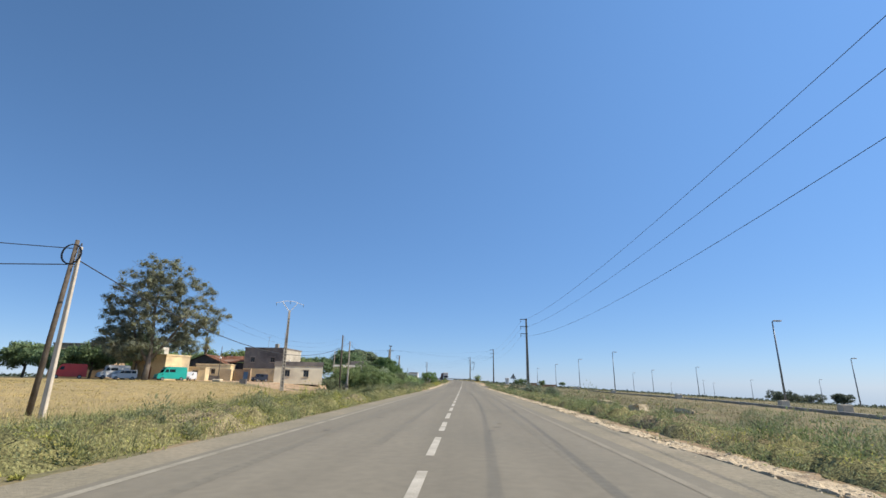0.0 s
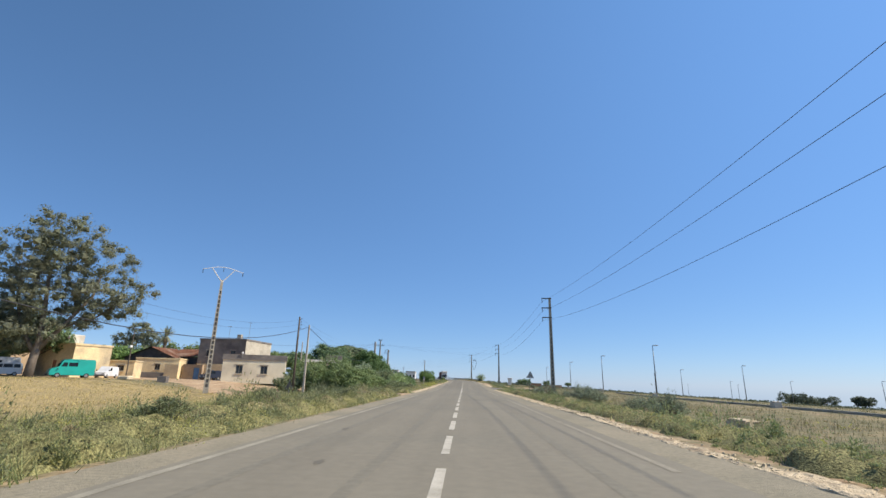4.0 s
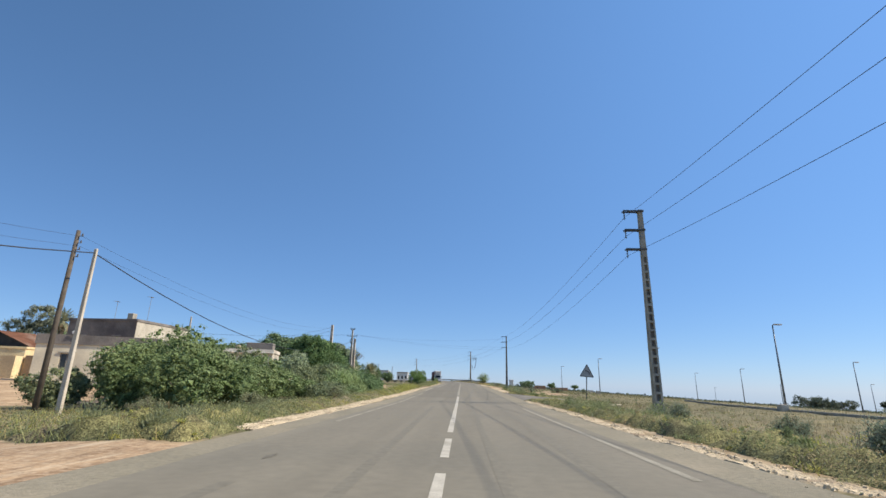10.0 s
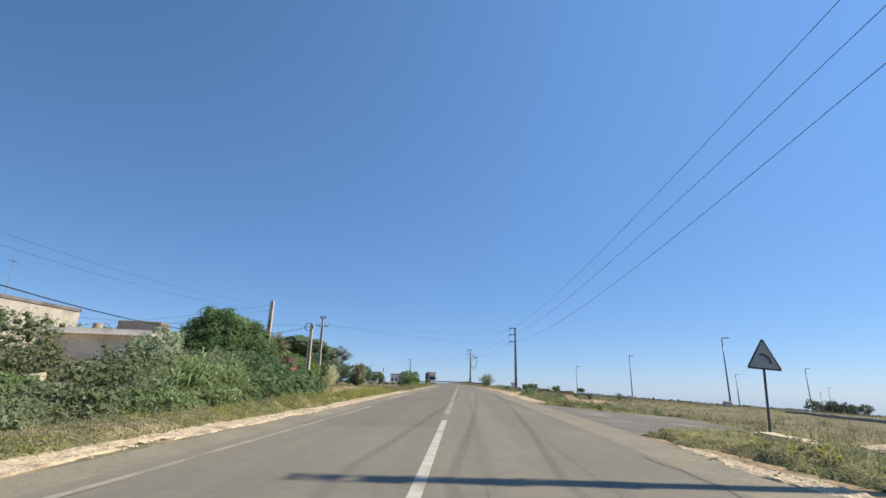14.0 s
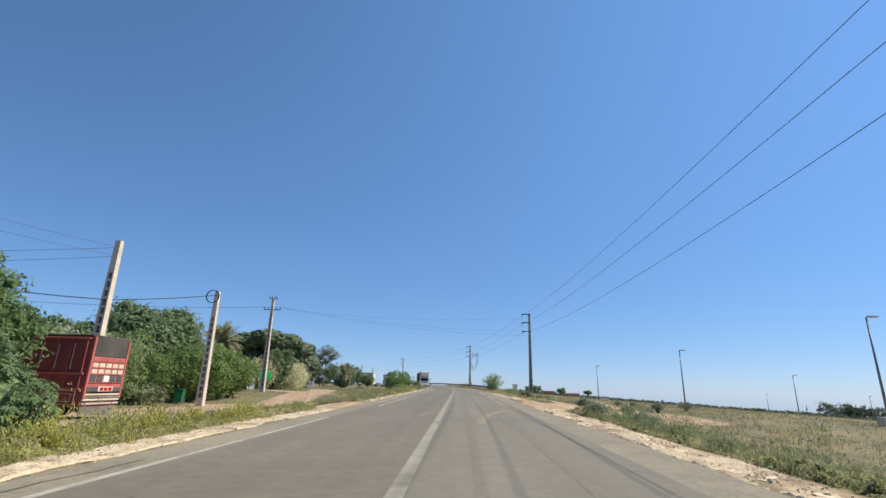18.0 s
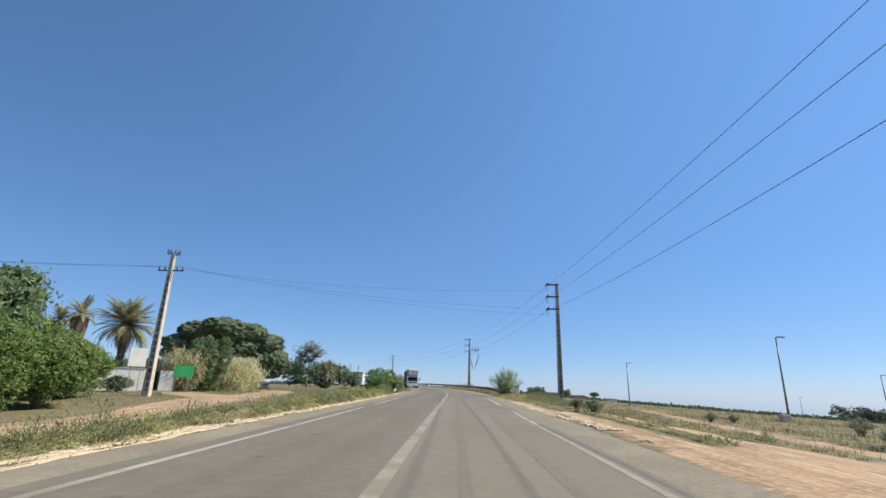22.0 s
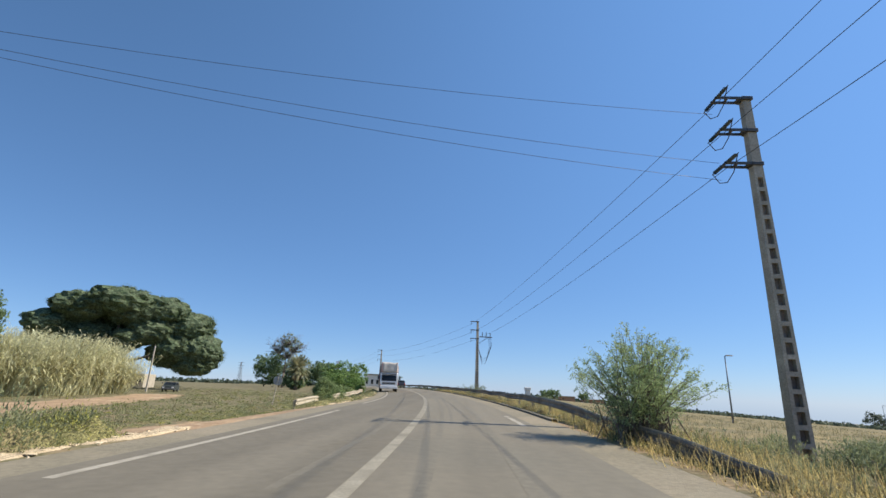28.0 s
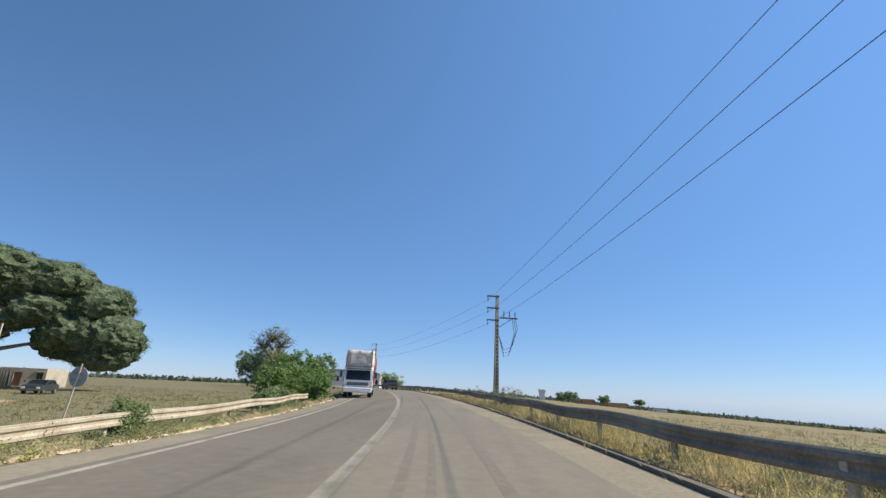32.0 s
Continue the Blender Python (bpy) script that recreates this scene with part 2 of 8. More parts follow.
L_BROAD = leaf_mat("broad_dark_leaves", (0.058, 0.098, 0.036), (0.100, 0.146, 0.056), 0.6)
L_SILVER = leaf_mat("silvery_leaves", (0.187, 0.220, 0.132), (0.253, 0.286, 0.187), 0.8)
L_PINE = leaf_mat("pine_needles", (0.048, 0.070, 0.036), (0.092, 0.116, 0.066), 0.9, speckle=5.0, depth=0.6)
L_FRESH = leaf_mat("fresh_weed_leaves", (0.110, 0.138, 0.059), (0.154, 0.172, 0.082), 0.35, 0.18)
L_GREY = leaf_mat("dusty_grey_leaves", (0.110, 0.135, 0.088), (0.160, 0.184, 0.126), 0.6)
L_FEATHER = leaf_mat("feathery_leaves", (0.158, 0.202, 0.090), (0.212, 0.252, 0.126), 0.8, speckle=0)
L_OLIVE = leaf_mat("grey_green_leaves", (0.105, 0.125, 0.063), (0.154, 0.172, 0.091), 0.6)
L_REED = leaf_mat("dry_reed_leaves", (0.37, 0.335, 0.21), (0.29, 0.275, 0.16), 0.6)
L_CANE = leaf_mat("green_cane_leaves", (0.13, 0.18, 0.07), (0.19, 0.23, 0.11), 0.6)
L_PALM = leaf_mat("palm_fronds", (0.135, 0.142, 0.078), (0.205, 0.195, 0.118), 0.8, speckle=0)
L_PALM_DRY = leaf_mat("dry_palm_fronds", (0.26, 0.20, 0.12), (0.2, 0.15, 0.09), 0.8)
L_WEED = leaf_mat("weed_leaves", (0.128, 0.140, 0.056), (0.182, 0.178, 0.078), 0.35, 0.18)
L_BROWN = leaf_mat("withered_weeds", (0.245, 0.200, 0.120), (0.19, 0.162, 0.096), 0.5, 0.2)
L_WEED_GREY = leaf_mat("thistle_leaves", (0.122, 0.138, 0.070), (0.178, 0.182, 0.098), 0.4, 0.18)
L_GRASS = leaf_mat("grass_blades", (0.132, 0.150, 0.058), (0.200, 0.195, 0.088), 0.3)
L_STRAW = leaf_mat("dry_grass_blades", (0.34, 0.26, 0.115), (0.26, 0.21, 0.09), 0.22, 0.25)
L_FIELD = leaf_mat("field_grass_blades", (0.140, 0.124, 0.066), (0.105, 0.104, 0.054), 0.15, 0.25)
L_YELLOW = leaf_mat("yellow_flowering_weeds", (0.250, 0.235, 0.058), (0.205, 0.208, 0.064), 0.8, 0.2)
L_TWIG = mat("dry_twigs", (0.34, 0.27, 0.17), (0.24, 0.19, 0.12), 2.0, 0.95)
L_FAR = leaf_mat("far_woods", (0.050, 0.064, 0.045), (0.068, 0.082, 0.056), 0.02)


# ---- the lie of the land ----
def sstep(a, b, v):
    t = np.clip((np.asarray(v, float) - a) / (b - a), 0, 1)
    return t * t * (3 - 2 * t)


def cl(y):
    """x of the road's centre line at y."""
    y = np.asarray(y, float)
    a = np.clip(y, 185, 340)
    return -(a - 185) ** 2 / 700.0 - np.clip(y - 340, 0, None) * 0.443


def road_z(y):
    y = np.asarray(y, float)
    return 0.0113 * (np.clip(y, 95, 280) - 95) + 0.15 * sstep(280, 380, y)


def bank(s, y):
    """The inner half of the bend lies lower."""
    return np.minimum(s, 0) * 0.05 * sstep(198, 228, y)


RX = [5, 13, 38, 75, 135, 235, 390, 700, 1500, 3000]
LX = [0, 6, 10.5, 20, 31, 44, 60, 70]
LZ_NEAR = [0, -0.1, -0.45, -0.9, -0.85, 0.45, 0.5, 0.65]
LZ_MID = [0, -0.02, -0.1, -0.45, -0.5, -0.2, 0.3, 0.5]
RZ = [-0.15, -0.85, -1.05, -2.3, -5.9, -10.8, -17.6, -32, -67, -132]


def terrain(x, y):
    x, y = np.asarray(x, float), np.asarray(y, float)
    near, mid = np.interp(-x, LX, LZ_NEAR), np.interp(-x, LX, LZ_MID)
    w = sstep(118, 138, y)
    left = near * (1 - w) + mid * w
    w = sstep(165, 188, y)
    left = left * (1 - w) + 0.2 * w - 0.004 * np.clip(-x - 150, 0, None)
    right = np.interp(x, RX, RZ) + sstep(132, 158, y) * np.interp(x, [5, 9, 13, 20, 40, 75], [0.75, 0.85, 0.8, 0.62, 0.3, 0.0])
    w = sstep(-3, 6, x - cl(y))
    return left * (1 - w) + right * w


def ground_z(x, y):
    s = np.asarray(x, float) - cl(y)
    steep = sstep(185, 205, y) * (s < 0)
    w = sstep(5.4 - 0.3 * steep, 10.5 - 2.4 * steep + 4.0 * sstep(132, 158, y) * (s > 0), np.abs(s))
    z = (road_z(y) + bank(np.maximum(s, -6), y) - 0.03) * (1 - w) + terrain(x, y) * w
    # the low causeway of the side road
    k = sstep(4.6, 5.4, s) * (1 - sstep(17, 30, s)) * sstep(97, 102.5, y) * (1 - sstep(120, 127, y))
    return z * (1 - k) + (road_z(y) - 0.05 - 0.065 * np.clip(s - 5, 0, 13)) * k


def gz(x, y):
    return float(ground_z(x, y))


def seg_dist(x, y, pts):
    """Distance from points to a polyline."""
    best = np.full(np.shape(x), 1e9)
    for (ax, ay), (bx, by) in zip(pts, pts[1:]):
        dx, dy = bx - ax, by - ay
        t = np.clip(((x - ax) * dx + (y - ay) * dy) / (dx * dx + dy * dy), 0, 1)
        best = np.minimum(best, np.hypot(x - ax - t * dx, y - ay - t * dy))
    return best


ENTRY = [(-4, 69.6), (-9, 72.2), (-16, 76.8), (-28, 85), (-40, 96), (-60, 100)]
ENTRY_MOUTH = [(-3, 69.4), (-6.6, 70.6)]
TRACK = [(-16, 158), (-18, 168), (-20.5, 182), (-25, 206), (-30, 226), (-36, 239)]
TRACK_FAR = [(-21.5, 138), (-19.5, 150), (-18.5, 160)]
TRACK_WIDE = [(-18.5, 131), (-16.5, 141), (-13.0, 150), (-14.5, 158)]
MOUTH = [(-3, 140.3), (-12, 146.3)]
BRANCH = [(-19.5, 186), (-33, 201)]
EAST_A = [(9.2, 150), (9.1, 164), (9.8, 172), (11.5, 185), (15, 205)]
EAST_NEAR = [(6.4, 152), (6.5, 160), (6.4, 166)]
EAST_B = [(15, 148), (17.5, 165), (21, 185), (27, 212)]


def bare(x, y):
    """How bare the earth is, 0 to 1."""
    x, y = np.asarray(x, float), np.asarray(y, float)
    d = 1 - sstep(1.5, 2.8, seg_dist(x, y, ENTRY))
    d = np.maximum(d, 1 - sstep(2.5, 3.9, seg_dist(x, y, ENTRY_MOUTH)))
    d = np.maximum(d, 1 - sstep(1.8, 3.4, seg_dist(x, y, TRACK)))
    d = np.maximum(d, 1 - sstep(2.8, 4.2, seg_dist(x, y, TRACK_WIDE)))
    d = np.maximum(d, 1 - sstep(2.2, 3.6, seg_dist(x, y, TRACK_FAR)))
    d = np.maximum(d, 1 - sstep(2.4, 4.2, seg_dist(x, y, MOUTH)))
    d = np.maximum(d, 1 - sstep(2.0, 3.4, seg_dist(x, y, BRANCH)))
    yard = sstep(93, 97, y + 0.12 * (x + 35)) * (1 - sstep(136, 142, y)) * (1 - sstep(-29, -26, x)) * sstep(-82, -76, x)
    d = np.maximum(d, yard)
    east = sstep(142.8, 144.8, y - 0.5 * np.clip(x - 8, 0, None)) * (1 - sstep(150.5, 155, y - 0.55 * np.clip(x - 6, 0, None))) * sstep(4.5, 5.5, x) * (1 - sstep(15, 24, x))
    d = np.maximum(d, 0.95 * (1 - sstep(0.35, 0.9, seg_dist(x, y, EAST_NEAR))))
    d = np.maximum(d, east)
    bank = sstep(29, 31.5, x) * (1 - sstep(36, 40, x)) * sstep(18, 26, y) * (1 - sstep(95, 115, y))
    lay_by = sstep(188, 191, y) * (1 - sstep(202, 205, y)) * (1 - sstep(-5.2, -4.8, x - cl(y))) * sstep(-13, -10, x - cl(y))
    d = np.maximum(d, lay_by)
    d = np.maximum(d, 0.9 * (1 - sstep(0.5, 1.3, seg_dist(x, y, EAST_A))))
    d = np.maximum(d, 0.9 * (1 - sstep(0.5, 1.4, seg_dist(x, y, EAST_B))))
    return np.maximum(d, 0.4 * bank)


def side_road(x):
    """Near and far edge of the side road at x."""
    return 102.4 + 6.4 * (1 - np.exp(-(x - 4.85) / 3.2)), 121.4 - 2.9 * (1 - np.exp(-(x - 4.85) / 1.3))


def edge_dust(x, y):
    """Dust along the asphalt's edges."""
    s = x - cl(y)
    return 0.46 * sstep(-5.7, -5.3, s) * (1 - sstep(-4.6, -4.2, s)) + 0.5 * sstep(4.6, 5.0, s) * (1 - sstep(6.4, 7.2, s))


def dry(x, y):
    """How dry the grass is, 0 to 1."""
    x, y = np.asarray(x, float), np.asarray(y, float)
    s = x - cl(y)
    left = sstep(12.5, 19, -s) * (1 - sstep(80, 92, y)) * 0.95
    right = sstep(7.5, 13, s) * 0.27 + 0.1 * sstep(150, 190, y) + 0.45 * sstep(5.2, 5.8, s) * (1 - sstep(8.5, 13, s)) * sstep(180, 194, y)
    return np.clip(np.where(s < 0, left, right), 0, 1)


# ---- mesh helpers ----
def mesh_from_faces(name, groups, material):
    """A mesh of separate faces from arrays n x 3 x 3 (triangles) and n x 4 x 3 (quads)."""
    groups = [np.ascontiguousarray(g, np.float32) for g in groups if len(g)]
    sizes = np.concatenate([np.full(len(g), g.shape[1], np.int32) for g in groups])
    co = np.concatenate([g.reshape(-1) for g in groups])
    count = len(co) // 3
    me = bpy.data.meshes.new(name)
    me.vertices.add(count)
    me.vertices.foreach_set("co", co)
    me.loops.add(count)
    me.loops.foreach_set("vertex_index", np.arange(count, dtype=np.int32))
    me.polygons.add(len(sizes))
    me.polygons.foreach_set("loop_start", np.concatenate([[0], np.cumsum(sizes)[:-1]]).astype(np.int32))
    me.polygons.foreach_set("loop_total", sizes)
    me.materials.append(material)
    me.update()
    me.validate()
    return me


def mesh_from_quads(name, v, material):
    return mesh_from_faces(name, [v], material)


def unit(v):
    return v / np.maximum(np.linalg.norm(v, axis=-1, keepdims=True), 1e-9)


def leaf_quads(rng, c, length, width, up=0.0, out=None):
    """Pointed leaves at the points c, turned at random, leaning up, or facing outwards from their clump."""
    n = len(c)
    u = rng.normal(size=(n, 3))
    u[:, 2] += up
    if out is None:
        u = unit(u)
        v = unit(np.cross(u, rng.normal(size=(n, 3))))
    else:
        face = unit(out + rng.normal(size=(n, 3)) * 0.38)
        v = unit(np.cross(face, u))
        u = np.cross(v, face)
    ln = (length * rng.uniform(0.6, 1.35, n))[:, None]
    wd = (width * rng.uniform(0.6, 1.35, n))[:, None]
    return np.stack([c - u * ln / 2 - v * wd / 2, c - u * ln / 2 + v * wd / 2, c + u * ln / 2], axis=1)


def lobes_points(rng, lobes, n, clumps, spread, shell=0.55, heart=1.0):
    """n points in clumps that fill the outer shells of ellipsoids (x, y, z, rx, ry, rz)."""
    lb = np.array(lobes, float)
    size = (lb[:, 3] * lb[:, 4] * lb[:, 5]) ** (2 / 3)
    k = rng.choice(len(lb), clumps, p=size / size.sum())
    d = unit(rng.normal(size=(clumps, 3)))
    r = rng.uniform(shell, 1.0, clumps) ** 0.6
    cc = lb[k, :3] + d * lb[k, 3:] * r[:, None]
    pick = rng.integers(0, clumps, n)
    amount = spread * rng.uniform(0.6, 1.4, clumps)
    off = unit(rng.normal(size=(n, 3))) * (rng.uniform(0.3, 1.0, n) ** 0.4)[:, None]
    p = cc[pick] + off * 1.75 * amount[pick][:, None] * np.array([1, 1, 0.75])
    return p, d[pick] * 0.45 + off * 0.9, tufts(rng, cc, amount, heart)


def tuft_faces():
    """Eight faces of a rough tuft."""
    return np.array([[(i, 0, 0), (0, j, 0), (0, 0, k)] for i in (-1, 1) for j in (-1, 1) for k in (-1, 1)], float) * 0.95


TUFT = tuft_faces()


def tufts(rng, cc, amount, heart):
    """The dense twiggy heart of each clump, so that the crown does not look hollow."""
    n = len(cc)
    a = rng.uniform(0, 6.283, n)
    rot = np.zeros((n, 3, 3))
    rot[:, 0, 0], rot[:, 0, 1], rot[:, 1, 0], rot[:, 1, 1], rot[:, 2, 2] = np.cos(a), -np.sin(a), np.sin(a), np.cos(a), 1
    rot = rot @ np.array([[0.8, 0, 0.6], [0, 1, 0], [-0.6, 0, 0.8]])
    size = np.stack([amount * rng.uniform(0.55, 0.95, n), amount * rng.uniform(0.55, 0.95, n), amount * rng.uniform(0.5, 0.75, n)], -1) * heart
    v = np.einsum("nij,fkj->nfki", rot, TUFT) * size[:, None, None, :] + cc[:, None, None, :]
    return v.reshape(-1, 3, 3)


def part(name, bm, material, parent, label="", smooth=False):
    me = bpy.data.meshes.new(name)
    bm.normal_update()
    bm.to_mesh(me)
    bm.free()
    me.materials.append(material)
    if smooth:
        me.polygons.foreach_set("use_smooth", [True] * len(me.polygons))
    ob = new(name, me)
    ob.parent = parent
    if label:
        ob["label"] = label
    return ob


def part_mesh(name, me, parent, label=""):
    ob = new(name, me)
    ob.parent = parent
    if label:
        ob["label"] = label
    return ob


def thing(name, x, y, z, label, category, rz=0.0, group="", kind=""):
    ob = new(name)
    ob.empty_display_size = 0.3
    ob.matrix_world = pose(x, y, z, 0, 0, rz)
    return tagged(ob, label, category, group, kind)


def whole(name, me, label, category, group="", kind=""):
    return tagged(new(name, me), label, category, group, kind)


def box(bm, x, y, z, sx, sy, sz, bevel=0.0, rz=0.0, tilt=0.0):
    m = Matrix.Translation((x, y, z)) @ Euler((radians(tilt), 0, radians(rz))).to_matrix().to_4x4() @ Matrix.Diagonal((sx, sy, sz, 1))
    g = bmesh.ops.create_cube(bm, size=1.0, matrix=m)
    if bevel:
        es = list({e for v in g["verts"] for e in v.link_edges})
        bmesh.ops.bevel(bm, geom=es, offset=bevel, segments=1, affect="EDGES")
    return bm


def rod(bm, p, q, r, r2=None, n=8):
    p, q = Vector(p), Vector(q)
    d = q - p
    m = Matrix.Translation((p + q) / 2) @ d.to_track_quat("Z", "Y").to_matrix().to_4x4()
    bmesh.ops.create_cone(bm, cap_ends=True, segments=n, radius1=r, radius2=r if r2 is None else r2, depth=d.length, matrix=m)
    return bm


def sweep(bm, pts, radii, n=6):
    """A tube through the points."""
    rings = []
    pts = [Vector(p) for p in pts]
    for i, p in enumerate(pts):
        d = (pts[min(i + 1, len(pts) - 1)] - pts[max(i - 1, 0)]).normalized()
        a = d.orthogonal().normalized()
        if i and rings:
            a = (rings[-1][0] - (rings[-1][0].dot(d)) * d).normalized()
        b = d.cross(a)
        r = radii[i] if isinstance(radii, (list, tuple)) else radii
        rings.append((a, [bm.verts.new(p + r * (math.cos(k * 2 * math.pi / n) * a + math.sin(k * 2 * math.pi / n) * b)) for k in range(n)]))
    for (_, s), (_, e) in zip(rings, rings[1:]):
        for k in range(n):
            bm.faces.new((s[k], s[(k + 1) % n], e[(k + 1) % n], e[k]))
    bm.faces.new(rings[0][1][::-1])
    bm.faces.new(rings[-1][1])
    return bm


def extrude(bm, outline, lo, hi, axis="y"):
    """A flat outline of pairs, drawn out along an axis: pairs are (x, z) for y, (y, z) for x, (x, y) for z."""
    def at(p, d):
        return {"y": (p[0], d, p[1]), "x": (d, p[0], p[1]), "z": (p[0], p[1], d)}[axis]
    a = [bm.verts.new(at(p, lo)) for p in outline]
    b = [bm.verts.new(at(p, hi)) for p in outline]
    n = len(outline)
    for i in range(n):
        bm.faces.new((a[i], a[(i + 1) % n], b[(i + 1) % n], b[i]))
    bm.faces.new(a[::-1])
    bm.faces.new(b)
    bmesh.ops.recalc_face_normals(bm, faces=bm.faces)
    return bm


def strip(bm, y0, y1, off0, off1, lift, step=2.0, bend=None):
    """A ribbon that follows the road between two offsets from its centre line."""
    ys = np.arange(y0, y1 + step * 0.5, step) if y1 - y0 > step else np.array([y0, y1])
    ys[-1] = y1
    prev = None
    for y in ys:
        k = 0.0 if bend is None else bend(y)
        c = float(cl(y)) + k
        row = [bm.verts.new((c + o, y, float(road_z(y) + bank(o, y)) + lift)) for o in (off0, off1)]
        if prev:
            bm.faces.new((prev[0], prev[1], row[1], row[0]))
        prev = row
    return bm


# ---- ground ----
def build_ground():
    def axis(lo, hi, step, far):
        mid = np.arange(lo, hi + step / 2, step)
        out, s, v = [], step, hi
        while v < far:
            s *= 1.18
            v += s
            out.append(v)
        low, s, v = [], step, lo
        while v > -far:
            s *= 1.18
            v -= s
            low.append(v)
        return np.array(low[::-1] + list(mid) + out)
    xs, ys = axis(-48, 44, 0.8, 3400), axis(-12, 262, 1.3, 3400)
    X, Y = np.meshgrid(xs, ys)
    Z = ground_z(X, Y)
    s = np.abs(X - cl(Y))
    rough = np.array([noise.noise((x * 0.35, y * 0.35, 0.0)) for x, y in zip(X.ravel(), Y.ravel())]).reshape(X.shape)
    junction = (X > 4) & (X < 14) & (Y > 103.2) & (Y < 119.6)
    Z = Z + rough * 0.10 * sstep(6.0, 9.0, s) * ~junction - 0.03 * junction
    Z = np.where(s < 4.3, Z - 0.12, Z)
    ny, nx = X.shape
    idx = np.arange(nx * ny).reshape(ny, nx)
    f = np.stack([idx[:-1, :-1], idx[:-1, 1:], idx[1:, 1:], idx[1:, :-1]], -1).reshape(-1, 4)
    me = bpy.data.meshes.new("ground")
    me.vertices.add(nx * ny)
    me.vertices.foreach_set("co", np.stack([X, Y, Z], -1).astype(np.float32).reshape(-1))
    me.loops.add(f.size)
    me.loops.foreach_set("vertex_index", f.astype(np.int32).reshape(-1))
    me.polygons.add(len(f))
    me.polygons.foreach_set("loop_start", np.arange(0, f.size, 4, dtype=np.int32))
    me.polygons.foreach_set("loop_total", np.full(len(f), 4, np.int32))
    me.update()
    me.polygons.foreach_set("use_smooth", [True] * len(f))
    for key, vals in (("bare", np.maximum(bare(X, Y), edge_dust(X, Y))), ("dry", dry(X, Y))):
        at = me.attributes.new(key, "FLOAT", "POINT")
        at.data.foreach_set("value", vals.astype(np.float32).reshape(-1))
    m = bpy.data.materials.new("field_earth_and_turf")
    m.use_nodes = True
    n, l = m.node_tree.nodes, m.node_tree.links
    bsdf = n["Principled BSDF"]
    bsdf.inputs["Roughness"].default_value, bsdf.inputs["Specular IOR Level"].default_value = 0.95, 0.15
    geo = n.new("ShaderNodeNewGeometry")

    def tex(sc, detail=5.0):
        t = n.new("ShaderNodeTexNoise")
        t.inputs["Scale"].default_value, t.inputs["Detail"].default_value = sc, detail
        l.new(geo.outputs["Position"], t.inputs["Vector"])
        return t.outputs["Fac"]

    def ramp(v, lo, hi):
        r = n.new("ShaderNodeMapRange")
        r.inputs["From Min"].default_value, r.inputs["From Max"].default_value = lo, hi
        l.new(v, r.inputs["Value"])
        return r.outputs[0]

    def mix(fac, ca, cb):
        x = n.new("ShaderNodeMix")
        x.data_type = "RGBA"
        l.new(fac, x.inputs["Factor"])
        for sock, v in ((x.inputs[6], ca), (x.inputs[7], cb)):
            if isinstance(v, tuple):
                sock.default_value = (*v, 1)
            else:
                l.new(v, sock)
        return x.outputs[2]

    def attr(key):
        a = n.new("ShaderNodeAttribute")
        a.attribute_name = key
        return a.outputs["Fac"]

    def add(a, b, k):
        q = n.new("ShaderNodeMath")
        q.operation = "MULTIPLY_ADD"
        l.new(b, q.inputs[0])
        q.inputs[1].default_value = k
        l.new(a, q.inputs[2])
        return q.outputs[0]

    green = mix(ramp(tex(0.5), 0.35, 0.65), (0.155, 0.146, 0.080), (0.205, 0.178, 0.102))
    straw = mix(ramp(tex(0.25), 0.35, 0.65), (0.42, 0.315, 0.145), (0.33, 0.255, 0.12))
    rut = n.new("ShaderNodeMapping")
    rut.inputs["Scale"].default_value = (2.2, 0.22, 1.0)
    l.new(geo.outputs["Position"], rut.inputs["Vector"])
    ruts = n.new("ShaderNodeTexNoise")
    ruts.inputs["Scale"].default_value, ruts.inputs["Detail"].default_value = 1.0, 5.0
    l.new(rut.outputs[0], ruts.inputs["Vector"])
    earth = mix(ramp(tex(0.4), 0.35, 0.65), (0.440, 0.302, 0.178), (0.350, 0.242, 0.145))
    earth = mix(ramp(tex(1.1, 8.0), 0.48, 0.64), earth, (0.280, 0.186, 0.110))
    earth = mix(ramp(ruts.outputs["Fac"], 0.52, 0.62), earth, (0.255, 0.168, 0.098))
    earth = mix(ramp(ruts.outputs["Fac"], 0.44, 0.34), earth, (0.52, 0.405, 0.275))
    earth = mix(ramp(tex(9.0), 0.45, 0.75), earth, (0.50, 0.375, 0.245))
    earth = mix(ramp(tex(22.0), 0.58, 0.72), earth, (0.24, 0.165, 0.10))
    turf = mix(ramp(add(attr("dry"), tex(0.18), 1.0), 0.75, 1.15), green, straw)
    turf = mix(ramp(tex(1.7, 8.0), 0.52, 0.66), turf, (0.29, 0.22, 0.13))
    turf = mix(ramp(tex(7.0, 6.0), 0.50, 0.66), turf, (0.105, 0.10, 0.05))
    col = mix(ramp(add(attr("bare"), tex(0.9), 0.7), 0.72, 0.95), turf, earth)
    l.new(col, bsdf.inputs["Base Color"])
    bp = n.new("ShaderNodeBump")
    bp.inputs["Strength"].default_value, bp.inputs["Distance"].default_value = 0.7, 0.12
    l.new(tex(3.0, 8.0), bp.inputs["Height"])
    l.new(bp.outputs[0], bsdf.inputs["Normal"])
    me.materials.append(m)
    whole("ground", me, "dry fields with green weedy verges and sandy tracks", "ground", kind="structure")


build_ground()


